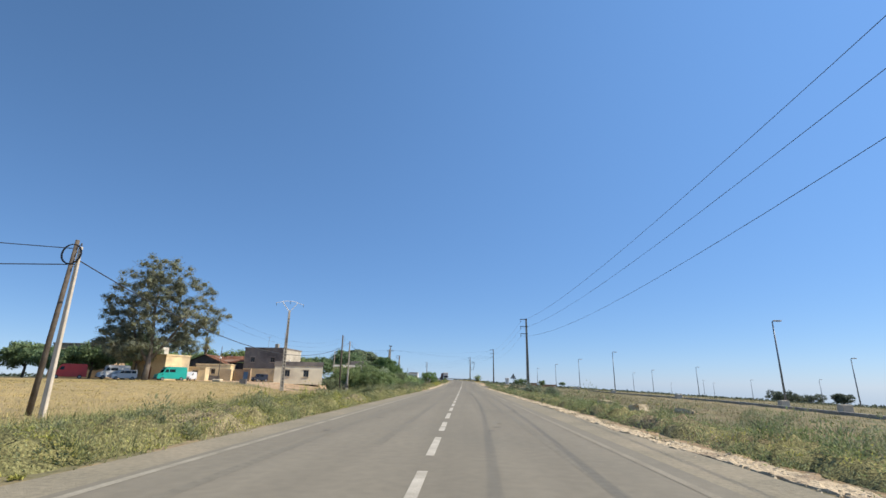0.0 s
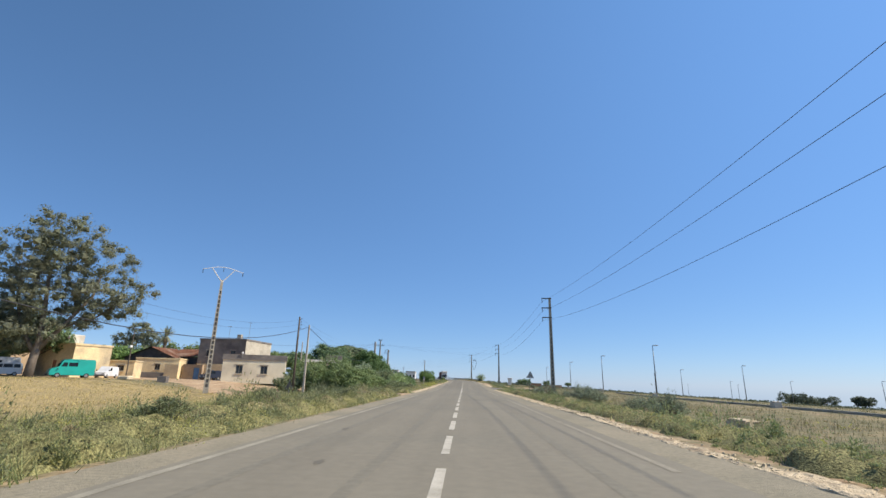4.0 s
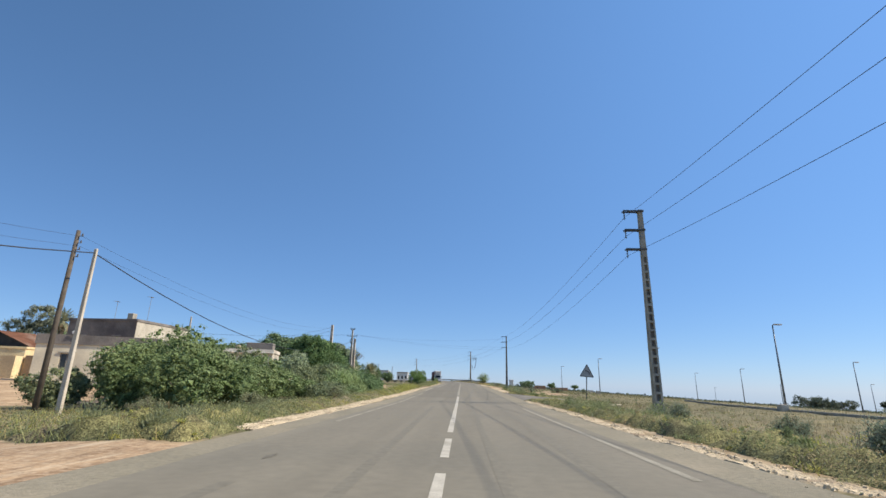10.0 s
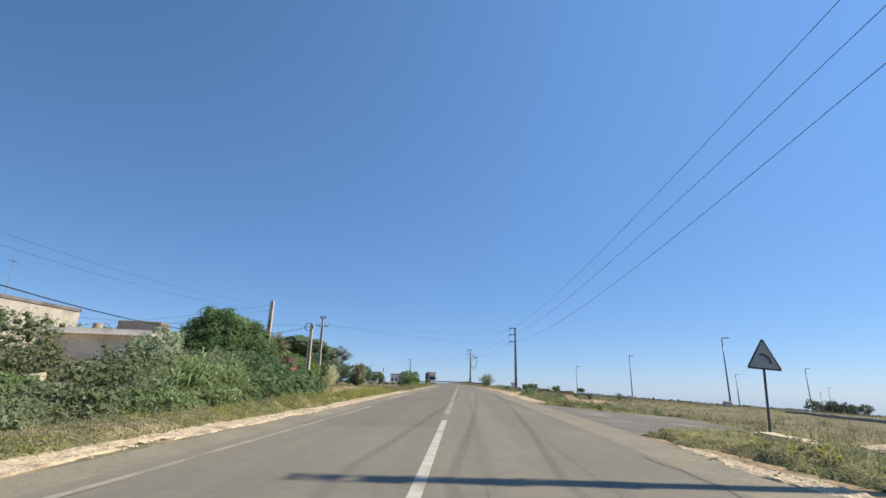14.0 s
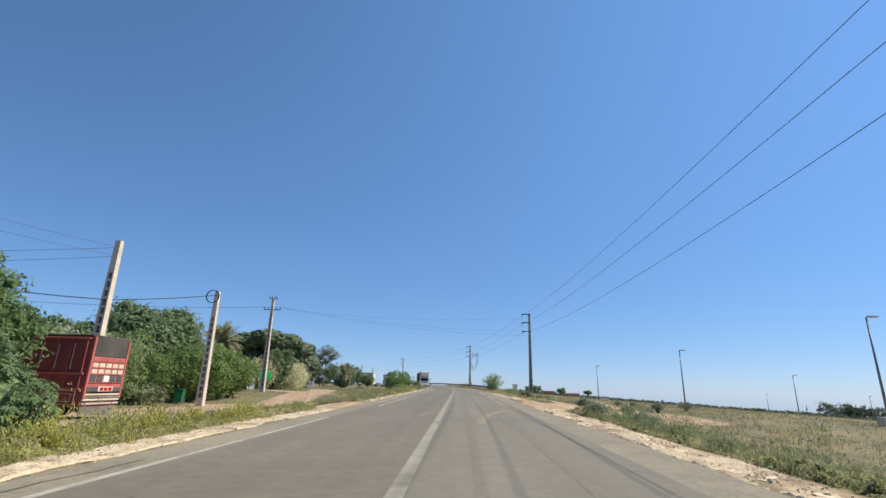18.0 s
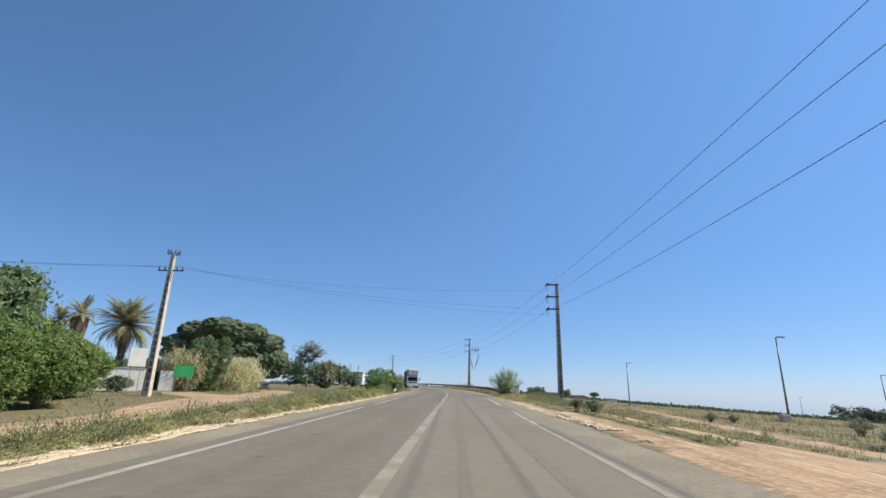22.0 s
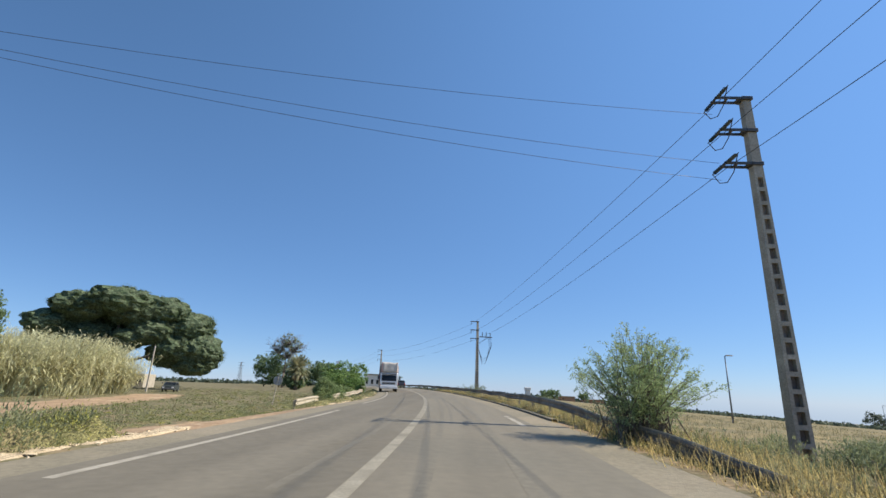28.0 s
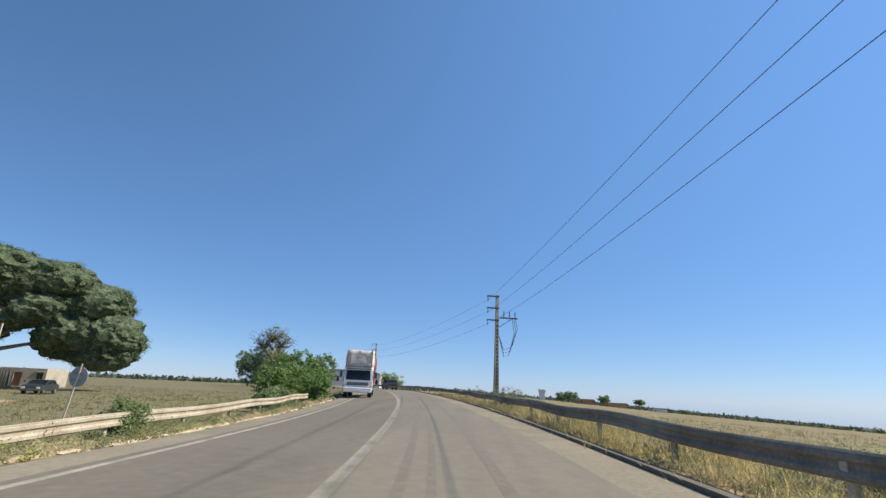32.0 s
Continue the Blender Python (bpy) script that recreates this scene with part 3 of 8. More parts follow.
# ---- road ----
def structure(name, bm, material, label, category, smooth=False):
    me = bpy.data.meshes.new(name)
    bm.normal_update()
    bm.to_mesh(me)
    bm.free()
    if smooth:
        me.polygons.foreach_set("use_smooth", [True] * len(me.polygons))
    me.materials.append(material)
    return whole(name, me, label, category, kind="structure")


def ribbon(name, y0, y1, o0, o1, lift, material, label, category, step=2.0, bend=None):
    return structure(name, strip(bmesh.new(), y0, y1, o0, o1, lift, step, bend), material, label, category)


def slab_strip(y0, y1, o0, o1, top, bottom, step=2.0):
    bm = bmesh.new()
    prev = None
    for y in np.arange(y0, y1 + 0.01, step):
        c, z = float(cl(y)), float(road_z(y))
        across = [(o0, bottom), (o0, top)] + ([(0.0, top)] if o0 < 0 < o1 else []) + [(o1, top), (o1, bottom)]
        row = [bm.verts.new((c + o, y, z + float(bank(o, y)) + d)) for o, d in across]
        if prev:
            for i in range(len(row) - 1):
                bm.faces.new((prev[i], prev[i + 1], row[i + 1], row[i]))
        prev = row
    bmesh.ops.recalc_face_normals(bm, faces=bm.faces)
    for f in bm.faces:
        if f.normal.z < -0.5:
            f.normal_flip()
    return bm


structure("road", slab_strip(-40, 440, -3.9, 3.9, 0.0, -0.2, 0.5), M_ASPHALT, "worn grey two-lane asphalt road with faint tyre streaks", "road")
structure("shoulder_left", slab_strip(-40, 440, -4.78, -3.9, -0.006, -0.25), M_ASPHALT_EDGE, "dusty asphalt shoulder with a broken edge", "road shoulder")
structure("shoulder_right", slab_strip(-40, 440, 3.9, 5.0, -0.006, -0.25), M_ASPHALT_EDGE, "dusty asphalt shoulder with a broken edge", "road shoulder")

structure("lane_surface", strip(bmesh.new(), 103.0, 300.0, -3.88, -0.14, 0.0016, 0.5), M_ASPHALT_DARK, "darker worn asphalt of the oncoming lane", "road", True)

marks = thing("road_marking", 0, 0, 0, "white painted centre dashes and edge lines, worn", "road marking", kind="structure")


def mark(y0, y1, o0, o1, material, name="line", label="", lift=0.004, bend=None, step=2.0):
    return part(name, strip(bmesh.new(), y0, y1, o0, o1, lift, step, bend), material, marks, label, True)


for k in range(-14, 13):
    yc = 27.07 + 4.25 * k
    if yc < 78.5:
        mark(yc - 1.4, yc + 1.4, -0.075, 0.075, M_LINE, "dash")
mark(79.6, 105.5, -0.08, 0.08, M_LINE, "centre_line")
mark(108.0, 330.0, -0.12, 0.10, M_LINE_OLD, "centre_line", "faded solid centre line")
for y0, y1 in ((-30, 67.5), (79, 93), (93.6, 112)):
    mark(y0, y1, -3.74 + 0.15 * (y0 > 70), -3.60 + 0.15 * (y0 > 70), M_LINE_OLD, "edge_line")
for y0, y1, o in ((141, 164.2, -3.50), (167.5, 181, -3.50), (185, 199.6, -3.53), (207.2, 330, -3.66)):
    mark(y0, y1, o, o + 0.15, M_LINE_WORN, "edge_line")
for y0, y1 in ((-30, 30), (33, 62), (71, 90), (146, 157), (157.4, 164.3), (170.8, 183.5), (195.5, 200.3)):
    mark(y0, y1, 3.43, 3.57 + 0.05 * (y0 > 150), M_LINE_FAINT if y0 < 60 else (M_LINE_OLD if y0 < 150 else M_LINE_WORN), "edge_line")


mark(119.5, 133.0, -3.93, -3.80, M_LINE_WORN, "edge_line")


def wave(a, f, p):
    return lambda y: a * math.sin(y * f + p)


for o, w, y0, y1, a, f in ((0.95, 0.16, 60, 235, 0.12, 0.05), (2.35, 0.2, -10, 240, 0.15, 0.045), (-1.1, 0.2, 10, 90, 0.10, 0.06), (-2.6, 0.2, -10, 70, 0.1, 0.05), (1.0, 0.12, 195, 262, 0.3, 0.03), (-0.9, 0.14, 185, 262, 0.2, 0.04)):
    mark(y0, y1, o - w / 2, o + w / 2, M_TYRE_MARK, "tyre_streak", "faint dark rubber streak", 0.002, wave(a, f, o))
for o, y0, y1 in ((-4.3, 112, 123.4), (3.75, 92, 99)):
    mark(y0, y1, o - 0.011, o + 0.012, M_CRACK, "crack", "dark open crack in the asphalt", 0.003, lambda y: 0.05 * math.sin(y * 1.7) + 0.03 * math.sin(y * 5.1), 0.4)
mark(112, 143.5, 3.49, 3.56, M_STAIN, "seam", "dark worn seam along the lane edge", 0.0028, wave(0.03, 0.4, 0))
for x0, y0, x1, y1, w, m in ((1.5, 132.0, 5.1, 145.4, 0.32, M_DUST), (-0.8, 134.5, 4.9, 148.0, 0.2, M_DUST_FAINT)):
    mark(y0, y1, x0 - w / 2, x0 + w / 2, m, "dust_track", "pale dusty tyre track curving off the road", 0.0024, lambda y, x0=x0, y0=y0, x1=x1, y1=y1: (x1 - x0) * ((y - y0) / (y1 - y0)) ** 1.8, 0.5)
rng = np.random.default_rng(3)


def blotch(x, y, w, d):
    """A flat ragged stain on the asphalt."""
    bm = bmesh.new()
    ring = []
    for i in range(18):
        a = i * math.tau / 18
        k = rng.uniform(0.55, 1.1)
        px, py = x + w * k * math.cos(a), y + d * k * math.sin(a)
        ring.append(bm.verts.new((px, py, float(road_z(py) + bank(px - float(cl(py)), py)) + 0.0045)))
    mid = bm.verts.new((x, y, float(road_z(y) + bank(x - float(cl(y)), y)) + 0.0045))
    for i in range(18):
        bm.faces.new((mid, ring[i], ring[(i + 1) % 18]))
    part("stain", bm, M_STAIN, marks, "dark ragged oil stain")


for x, y, w, d in ((-2.68, 143.2, 0.13, 0.10), (-2.55, 146.4, 0.10, 0.12), (-2.35, 152.7, 0.12, 0.22), (-2.2, 149.3, 0.07, 0.1), (-2.6, 160.0, 0.1, 0.3), (1.33, 13.2, 0.10, 0.16), (1.54, 14.3, 0.16, 0.14), (1.25, 12.4, 0.06, 0.08), (1.7, 15.6, 0.08, 0.2), (2.3, 46.0, 0.1, 0.2), (-2.65, 44.5, 0.09, 0.1), (1.6, 66.0, 0.08, 0.2), (-2.9, 90.3, 0.07, 0.1), (2.0, 104.0, 0.09, 0.2), (-2.9, 12.5, 0.10, 0.25), (-2.3, 17.0, 0.12, 0.3), (-3.0, 21.0, 0.08, 0.4), (-2.5, 27.5, 0.1, 0.2), (-1.9, 33.0, 0.09, 0.3), (-2.7, 38.0, 0.1, 0.3), (-2.2, 52.5, 0.1, 0.3), (-2.8, 72.0, 0.08, 0.3), (-2.5, 80.5, 0.1, 0.2), (-2.9, 121.0, 0.1, 0.3), (-2.4, 128.5, 0.12, 0.25), (-2.5, 167.0, 0.12, 0.2), (-2.3, 171.0, 0.14, 0.12), (-2.6, 212.0, 0.1, 0.3)):
    blotch(x, y, w, d)
for o, y0, y1, a, f in ((2.6, 88, 92, 0.14, 1.3), (2.9, 22, 27, 0.1, 1.1), (-2.4, 62, 66, 0.1, 1.5)):
    mark(y0, y1, o - 0.004, o + 0.004, M_CRACK, "crack", "thin meandering crack in the asphalt", 0.0032, lambda y, a=a, f=f: a * math.sin(y * f) + 0.4 * a * math.sin(y * f * 3.3), 0.25)

bm = bmesh.new()
prev = None
for i in range(20):
    x = 4.85 + 0.42 * i
    lo, hi = (float(v) for v in side_road(x))
    row = [bm.verts.new((x, lo + (hi - lo) * k / 12, gz(x, lo + (hi - lo) * k / 12) + 0.022)) for k in range(13)]
    if prev:
        for k in range(12):
            bm.faces.new((prev[k], row[k], row[k + 1], prev[k + 1]))
    prev = row
structure("side_road", bm, M_SIDE, "short grey asphalt side road joining the main road", "road")


# ---- broken stone edging ----
M_CRUST = mat("broken_stone_crust", (0.56, 0.45, 0.295), (0.43, 0.34, 0.22), 3.5, 0.95, bump=1.0, bscale=14, c=(0.29, 0.22, 0.14), fine=0.45)


def rock_mesh(name, seed, sx, sy, sz):
    r = random.Random(seed)
    bm = bmesh.new()
    bmesh.ops.create_icosphere(bm, subdivisions=1, radius=0.5)
    for v in bm.verts:
        v.co = Vector((v.co.x * sx * r.uniform(0.75, 1.25), v.co.y * sy * r.uniform(0.75, 1.25), v.co.z * sz * r.uniform(0.7, 1.2)))
    me = bpy.data.meshes.new(name)
    bm.to_mesh(me)
    bm.free()
    me.materials.append(M_ROCK)
    return me


ROCKS = [rock_mesh("stone", i, 0.55, 0.85, 0.20) for i in range(8)]


def rubble(name, y0, y1, o_at, width, n_big, seed, label):
    root = thing(name, 0, 0, 0, label, "stone edging", kind="structure")
    r = np.random.default_rng(seed)
    for i in range(n_big):
        y = y0 + (y1 - y0) * (i + r.uniform(0, 1)) / n_big
        x = float(cl(y)) + o_at(y) + r.uniform(-0.5, 0.5) * width
        s = r.uniform(0.22, 0.55)
        ob = new("stone", ROCKS[i % 8])
        ob.parent = root
        ob.matrix_basis = pose(x, y, gz(x, y) + 0.02 * s, r.uniform(-6, 6), r.uniform(-6, 6), r.uniform(0, 180)) @ Matrix.Diagonal((s * r.uniform(0.8, 1.2), s * r.uniform(0.8, 1.5), s * r.uniform(0.30, 0.5), 1))
    # the low broken crust they are bedded in
    bm = bmesh.new()
    prev = None
    for y in np.arange(y0, y1, 0.1):
        row = []
        wob = 0.16 * noise.noise((y * 0.5, seed, 0)) + 0.08 * noise.noise((y * 1.4, seed, 5))
        for k in range(11):
            f = k / 10 - 0.5
            o = o_at(y) + wob + f * width * (1.5 + 0.9 * noise.noise((y * 0.6, seed, 9))) + 0.03 * noise.noise((y * 2, k, 2))
            x = float(cl(y)) + o
            d = noise.voronoi((x * 3.0, y * 2.2, seed))[0]
            e = noise.voronoi((x * 8.0, y * 6.5, seed))[0]
            lift = 0.012 + 0.06 * min(d[1] - d[0], 0.5) + 0.045 * min(e[1] - e[0], 0.5)
            sunk = 0.16 * max(0.0, noise.noise((y * 0.45, k * 0.25, seed + 4)) - 0.12)
            row.append(bm.verts.new((x, y, gz(x, y) + (-0.06 if k in (0, 10) else lift - sunk))))
        if prev:
            for a, b, c, d in zip(prev, prev[1:], row[1:], row):
                bm.faces.new((a, b, c, d))
        prev = row
    part("crust", bm, M_CRUST, root, "low broken crust of pale stone")
    # the small broken stones between them
    n = int((y1 - y0) * 24 * min(2.2, 0.55 + width))
    yy = r.uniform(y0, y1, n)
    xx = np.array([o_at(v) for v in yy]) + r.normal(0, 0.42, n) * width
    xx = cl(yy) + np.where(np.abs(xx) < 4.75, np.sign(xx) * (4.75 + 0.5 * np.abs(r.normal(size=n))), xx)
    zz = ground_z(xx, yy) + 0.015
    sz = np.clip(r.lognormal(-3.9, 0.45, n), 0.009, 0.05)
    base = np.array([(1, 0, 0), (0, 1, 0), (-1, 0, 0), (0, -1, 0)], float)
    quads = []
    top = np.array([(0.5, 0.4, 0.7), (-0.4, 0.5, 0.6), (-0.5, -0.4, 0.75), (0.4, -0.5, 0.65)])
    ang = r.uniform(0, 6.28, n)
    ca, sa = np.cos(ang), np.sin(ang)

    def spin(v):
        return np.stack([v[0] * ca - v[1] * sa, v[0] * sa + v[1] * ca, np.full(n, v[2])], -1) * sz[:, None] + np.stack([xx, yy, zz], -1)
    B4, T4 = [spin(b - (0, 0, 0.3)) for b in base], [spin(t) for t in top]
    quads.append(np.stack(T4, 1))
    for k in range(4):
        j = (k + 1) % 4
        quads.append(np.stack([B4[k], B4[j], T4[j], T4[k]], 1))
    me = mesh_from_quads("gravel", np.concatenate(quads), M_ROCK)
    g = part_mesh("gravel", me, root)
    g["kind"] = "stuff"


rubble("edging_left_pile", 146.6, 154.5, lambda y: -6.1, 1.1, 60, 17, "spread pile of pale broken stone beside the sandy opening")
rubble("edging_left_end", 146.6, 191, lambda y: -5.2 - 0.12 * math.sin(y * 0.21), 0.42, 80, 7, "broken pale limestone edging overgrown by weeds")
rubble("edging_left", 76, 138.6, lambda y: -5.33 - 0.15 * math.sin(y * 0.21), 0.68, 140, 1, "broken pale limestone edging along the road")
rubble("edging_left_far", 205, 250, lambda y: -5.3, 0.35, 25, 2, "broken pale limestone edging along the road")
rubble("edging_right", 2, 101, lambda y: 5.25 + 0.15 * math.sin(y * 0.3), 0.45, 130, 3, "broken pale limestone edging along the road")
rubble("edging_right_far", 121.5, 143.6, lambda y: 5.62 - 0.004 * (y - 130), 0.95, 40, 4, "wide strip of broken pale limestone beside the road")
rubble("rubble_right", 133.5, 141.0, lambda y: 6.9 + 0.1 * (y - 136), 0.8, 26, 9, "scattered pale rubble beside a sandy opening")
rubble("edging_right_end", 156.5, 179, lambda y: 5.15 + min(0.45, max(0.0, 0.1 * (165 - y))), 0.56, 110, 5, "broken pale limestone edging beside the road")

# loose boulders and slabs
for i, (x, y, sx, sy, sz, name, label) in enumerate((
        (15.6, 53.4, 1.6, 1.1, 0.6, "boulder", "flat pale boulder lying in the weeds"),
        (15.1, 41.6, 1.7, 1.1, 0.7, "boulder", "pale boulder lying in the weeds"),
        (17.5, 38.5, 1.8, 1.2, 0.5, "boulder", "pale boulder lying in the weeds"),
        (-5.75, 25.9, 1.1, 0.8, 0.5, "boulder", "ochre boulder at the road edge"),
        (-12.6, 105.0, 0.9, 0.8, 0.55, "boulder", "ochre block of rubble below the bushes"),
        (-12.2, 106.4, 1.0, 0.8, 0.6, "boulder", "ochre block of rubble below the bushes"),
        (-14.2, 107.0, 1.4, 0.8, 1.7, "boulder", "pale heap of broken masonry in the bushes"),
        (-15.6, 107.4, 1.3, 0.5, 2.7, "wall_fragment", "upright whitewashed fragment of a ruined wall"),
        (10.1, 105.0, 1.9, 1.1, 0.35, "boulder", "flat broken slab beside the side road"),
        (12.6, 104.6, 1.6, 0.9, 0.35, "boulder", "flat broken slab beside the side road"))):
    r = random.Random(50 + i)
    bm = bmesh.new()
    bmesh.ops.create_cube(bm, size=0.85)
    bmesh.ops.bevel(bm, geom=bm.edges[:], offset=0.1, segments=2, affect="EDGES")
    bmesh.ops.subdivide_edges(bm, edges=bm.edges[:], cuts=1, use_grid_fill=True)
    for v in bm.verts:
        k = 1 + 0.28 * noise.noise(v.co * 2.3 + Vector((i * 7, 0, 0)))
        v.co = Vector((v.co.x * sx * k, v.co.y * sy * k, v.co.z * sz * k))
    me = bpy.data.meshes.new(name)
    bm.to_mesh(me)
    bm.free()
    me.materials.append(M_ROCK)
    ob = whole(name, me, label, "boulder", "boulders")
    ob.matrix_world = pose(x, y, gz(x, y) + sz * 0.28, r.uniform(-8, 8), r.uniform(-8, 8), r.uniform(0, 180))


# a pile of weathered planks under the bushes
p = thing("plank_pile", -13.4, 105.4, gz(-13.4, 105.4), "pile of weathered grey planks below the bushes", "planks", 78)
M_PLANK = mat("weathered_plank", (0.42, 0.38, 0.31), (0.32, 0.29, 0.235), 3.0, 0.9, bump=0.3, bscale=25, rnd=0.2)
rr = random.Random(71)
for i in range(12):
    part("plank", box(bmesh.new(), rr.uniform(-0.15, 0.15), -0.5 + 0.25 * (i % 4) + rr.uniform(-0.04, 0.04), 0.18 + 0.16 * (i // 4), 2.3 + rr.uniform(-0.3, 0.3), 0.22, 0.07, 0.008, rr.uniform(-6, 6), rr.uniform(-4, 4)), M_PLANK, p)


# ---- poles ----
def ladder_shaft(bm, h, wb, wt, db, dt, openings, solid_top):
    """A tapered concrete pole: two legs joined by rungs, solid near the top."""
    def w(z):
        return wb + (wt - wb) * z / h

    def d(z):
        return db + (dt - db) * z / h

    def block(x0b, x1b, x0t, x1t, z0, z1):
        a = [bm.verts.new((x, s * d(z0) / 2, z0)) for x, s in ((x0b, -1), (x1b, -1), (x1b, 1), (x0b, 1))]
        b = [bm.verts.new((x, s * d(z1) / 2, z1)) for x, s in ((x0t, -1), (x1t, -1), (x1t, 1), (x0t, 1))]
        for i in range(4):
            bm.faces.new((a[i], a[(i + 1) % 4], b[(i + 1) % 4], b[i]))
        bm.faces.new(a[::-1])
        bm.faces.new(b)
    top = h - solid_top
    leg = 0.24
    for sgn in (-1, 1):
        lo = sorted((sgn * w(0) / 2, sgn * w(0) * (0.5 - leg)))
        hi = sorted((sgn * w(top) / 2, sgn * w(top) * (0.5 - leg)))
        block(lo[0], lo[1], hi[0], hi[1], -0.5, top)
    block(-w(top) / 2, w(top) / 2, -w(h) / 2, w(h) / 2, top, h)
    step = top / openings
    for i in range(openings):
        z = i * step
        t = 0.16 if i else 0.5
        f = 0.5 - leg + 0.004
        block(-w(z) * f, w(z) * f, -w(z + t) * f, w(z + t) * f, z, z + t)
    return bm


def ladder_web(h, wb, wt, solid_top):
    """The thin recessed panel between the legs, coloured dark to stand in for shade."""
    bm = bmesh.new()
    top = h - solid_top
    w1 = wb + (wt - wb) * top / h
    a = [bm.verts.new((s * wb * 0.262, q, -0.5)) for s, q in ((-1, -0.03), (1, -0.03), (1, 0.03), (-1, 0.03))]
    b = [bm.verts.new((s * w1 * 0.262, q, top)) for s, q in ((-1, -0.03), (1, -0.03), (1, 0.03), (-1, 0.03))]
    for i in range(4):
        bm.faces.new((a[i], a[(i + 1) % 4], b[(i + 1) % 4], b[i]))
    return bm


def insulator(bm, p, n=4, r=0.085, dz=-0.13):
    p = Vector(p)
    for i in range(n):
        q = p + Vector((0, 0, dz * i))
        rod(bm, q, q + Vector((0, 0, -0.05)), r, r * 0.45, 8)
    rod(bm, p + Vector((0, 0, 0.1)), p + Vector((0, 0, dz * n)), 0.018, n=5)
    return bm


ARM_Z = (0.0, -1.45, -2.9)


def line_pole(x, y, z0, top, label, rz=0.0, strain=False):
    """A concrete line pole with three steel arms to the road side."""
    p = thing("utility_pole", x, y, z0, label, "utility pole", rz, "line poles along the road")
    h = top - z0
    part("shaft", ladder_shaft(bmesh.new(), h, 0.60, 0.30, 0.46, 0.28, 19, 3.6), M_CONCRETE, p)
    part("recess", ladder_web(h, 0.60, 0.30, 3.6), M_CONCRETE_DARK, p, "recessed panel between the rungs, darkened as if in shade")
    part("footing", box(bmesh.new(), 0, 0, -0.05, 0.85, 0.62, 0.25, 0.05), M_CONCRETE_PALE, p)
    for dz in ARM_Z:
        bm = bmesh.new()
        zz = h - 0.12 + dz
        box(bm, -0.6, -0.17, zz, 1.3, 0.06, 0.10)
        box(bm, -0.6, 0.17, zz, 1.3, 0.06, 0.10)
        for xx in (-1.2, -0.75, -0.3):
            box(bm, xx, 0, zz, 0.06, 0.32, 0.08)
        box(bm, 0.0, 0, zz, 0.44, 0.44, 0.16, 0.02)
        arm = part("cross_arm", bm, M_DARK_STEEL, p)
        if strain:
            for sy in (-1, 1):
                bm = bmesh.new()
                for i in range(5):
                    rod(bm, (-1.15, sy * (0.25 + 0.12 * i), zz + 0.02), (-1.15, sy * (0.31 + 0.12 * i), zz + 0.02), 0.085, 0.05, 8)
                rod(bm, (-1.15, 0, zz + 0.02), (-1.15, sy * 0.95, zz + 0.02), 0.02, n=5)
                part("insulator", bm, M_INSUL, arm)
            bm = bmesh.new()
            sweep(bm, [(-1.15, -0.9, zz), (-1.15, -0.5, zz - 0.55), (-1.15, 0.0, zz - 0.75), (-1.15, 0.5, zz - 0.55), (-1.15, 0.9, zz)], 0.018, 5)
            part("jumper", bm, M_CABLE, arm)
        else:
            part("insulator", insulator(bmesh.new(), (-1.15, 0, zz - 0.15)), M_INSUL, arm)
    return p


LINE = [(14.0, -14.0, -0.8, 13.6), (13.22, 96.96, -0.95, 13.78), (12.45, 196.2, -0.35, 13.98), (3.83, 261.8, 1.75, 13.82), (-25.2, 335.9, 1.4, 13.83), (-62.0, 425.0, 1.4, 13.8)]
line_poles = [line_pole(x, y, z, t, "tall concrete ladder pole with three steel arms", strain=(i == 2), rz=(0, 0, 0, 12, 22, 22)[i]) for i, (x, y, z, t) in enumerate(LINE)]


def cable(name, a, b, sag, r=0.016, label="thin dark overhead power cable", n=16, group="overhead cables", category="cable"):
    a, b = Vector(a), Vector(b)
    pts = [a.lerp(b, i / n) - Vector((0, 0, sag * 4 * (i / n) * (1 - i / n))) for i in range(n + 1)]
    bm = sweep(bmesh.new(), pts, r, 5)
    me = bpy.data.meshes.new(name)
    bm.to_mesh(me)
    bm.free()
    me.materials.append(M_CABLE)
    return whole(name, me, label, category, group)


SAGS = ((2.1, 2.1, 2.7), (1.5, 1.55, 2.0), (0.6, 0.85, 0.85), (1.1, 1.05, 1.15), (1.3, 1.25, 1.35))
for i, (a, b) in enumerate(zip(LINE, LINE[1:])):
    da, db = (0.3 if k == 2 else 0.6 for k in (i, i + 1))
    for dz, sag in zip(ARM_Z, SAGS[i]):
        cable("power_cable", (a[0] - 1.15, a[1], a[3] - da + dz), (b[0] - 1.15, b[1], b[3] - db + dz), sag, 0.0125, n=24)

# the transformer platform on the pole in the bend
x, y, z, t = LINE[3]
p = line_poles[3]
bm = bmesh.new()
box(bm, 1.5, 0, 9.4, 2.2, 0.12, 0.12)
box(bm, 1.5, 0.35, 9.4, 2.2, 0.08, 0.1)
rod(bm, (0.2, 0, 8.2), (1.9, 0, 9.35), 0.04)
part("bracket", bm, M_DARK_STEEL, p)
for i in range(3):
    bm = bmesh.new()
    insulator(bm, (0.9 + 0.7 * i, 0.15, 10.1), 4, 0.09)
    rod(bm, (0.9 + 0.7 * i, 0.15, 9.45), (0.9 + 0.7 * i, 0.15, 10.2), 0.06)
    part("switch", bm, M_INSUL, p)
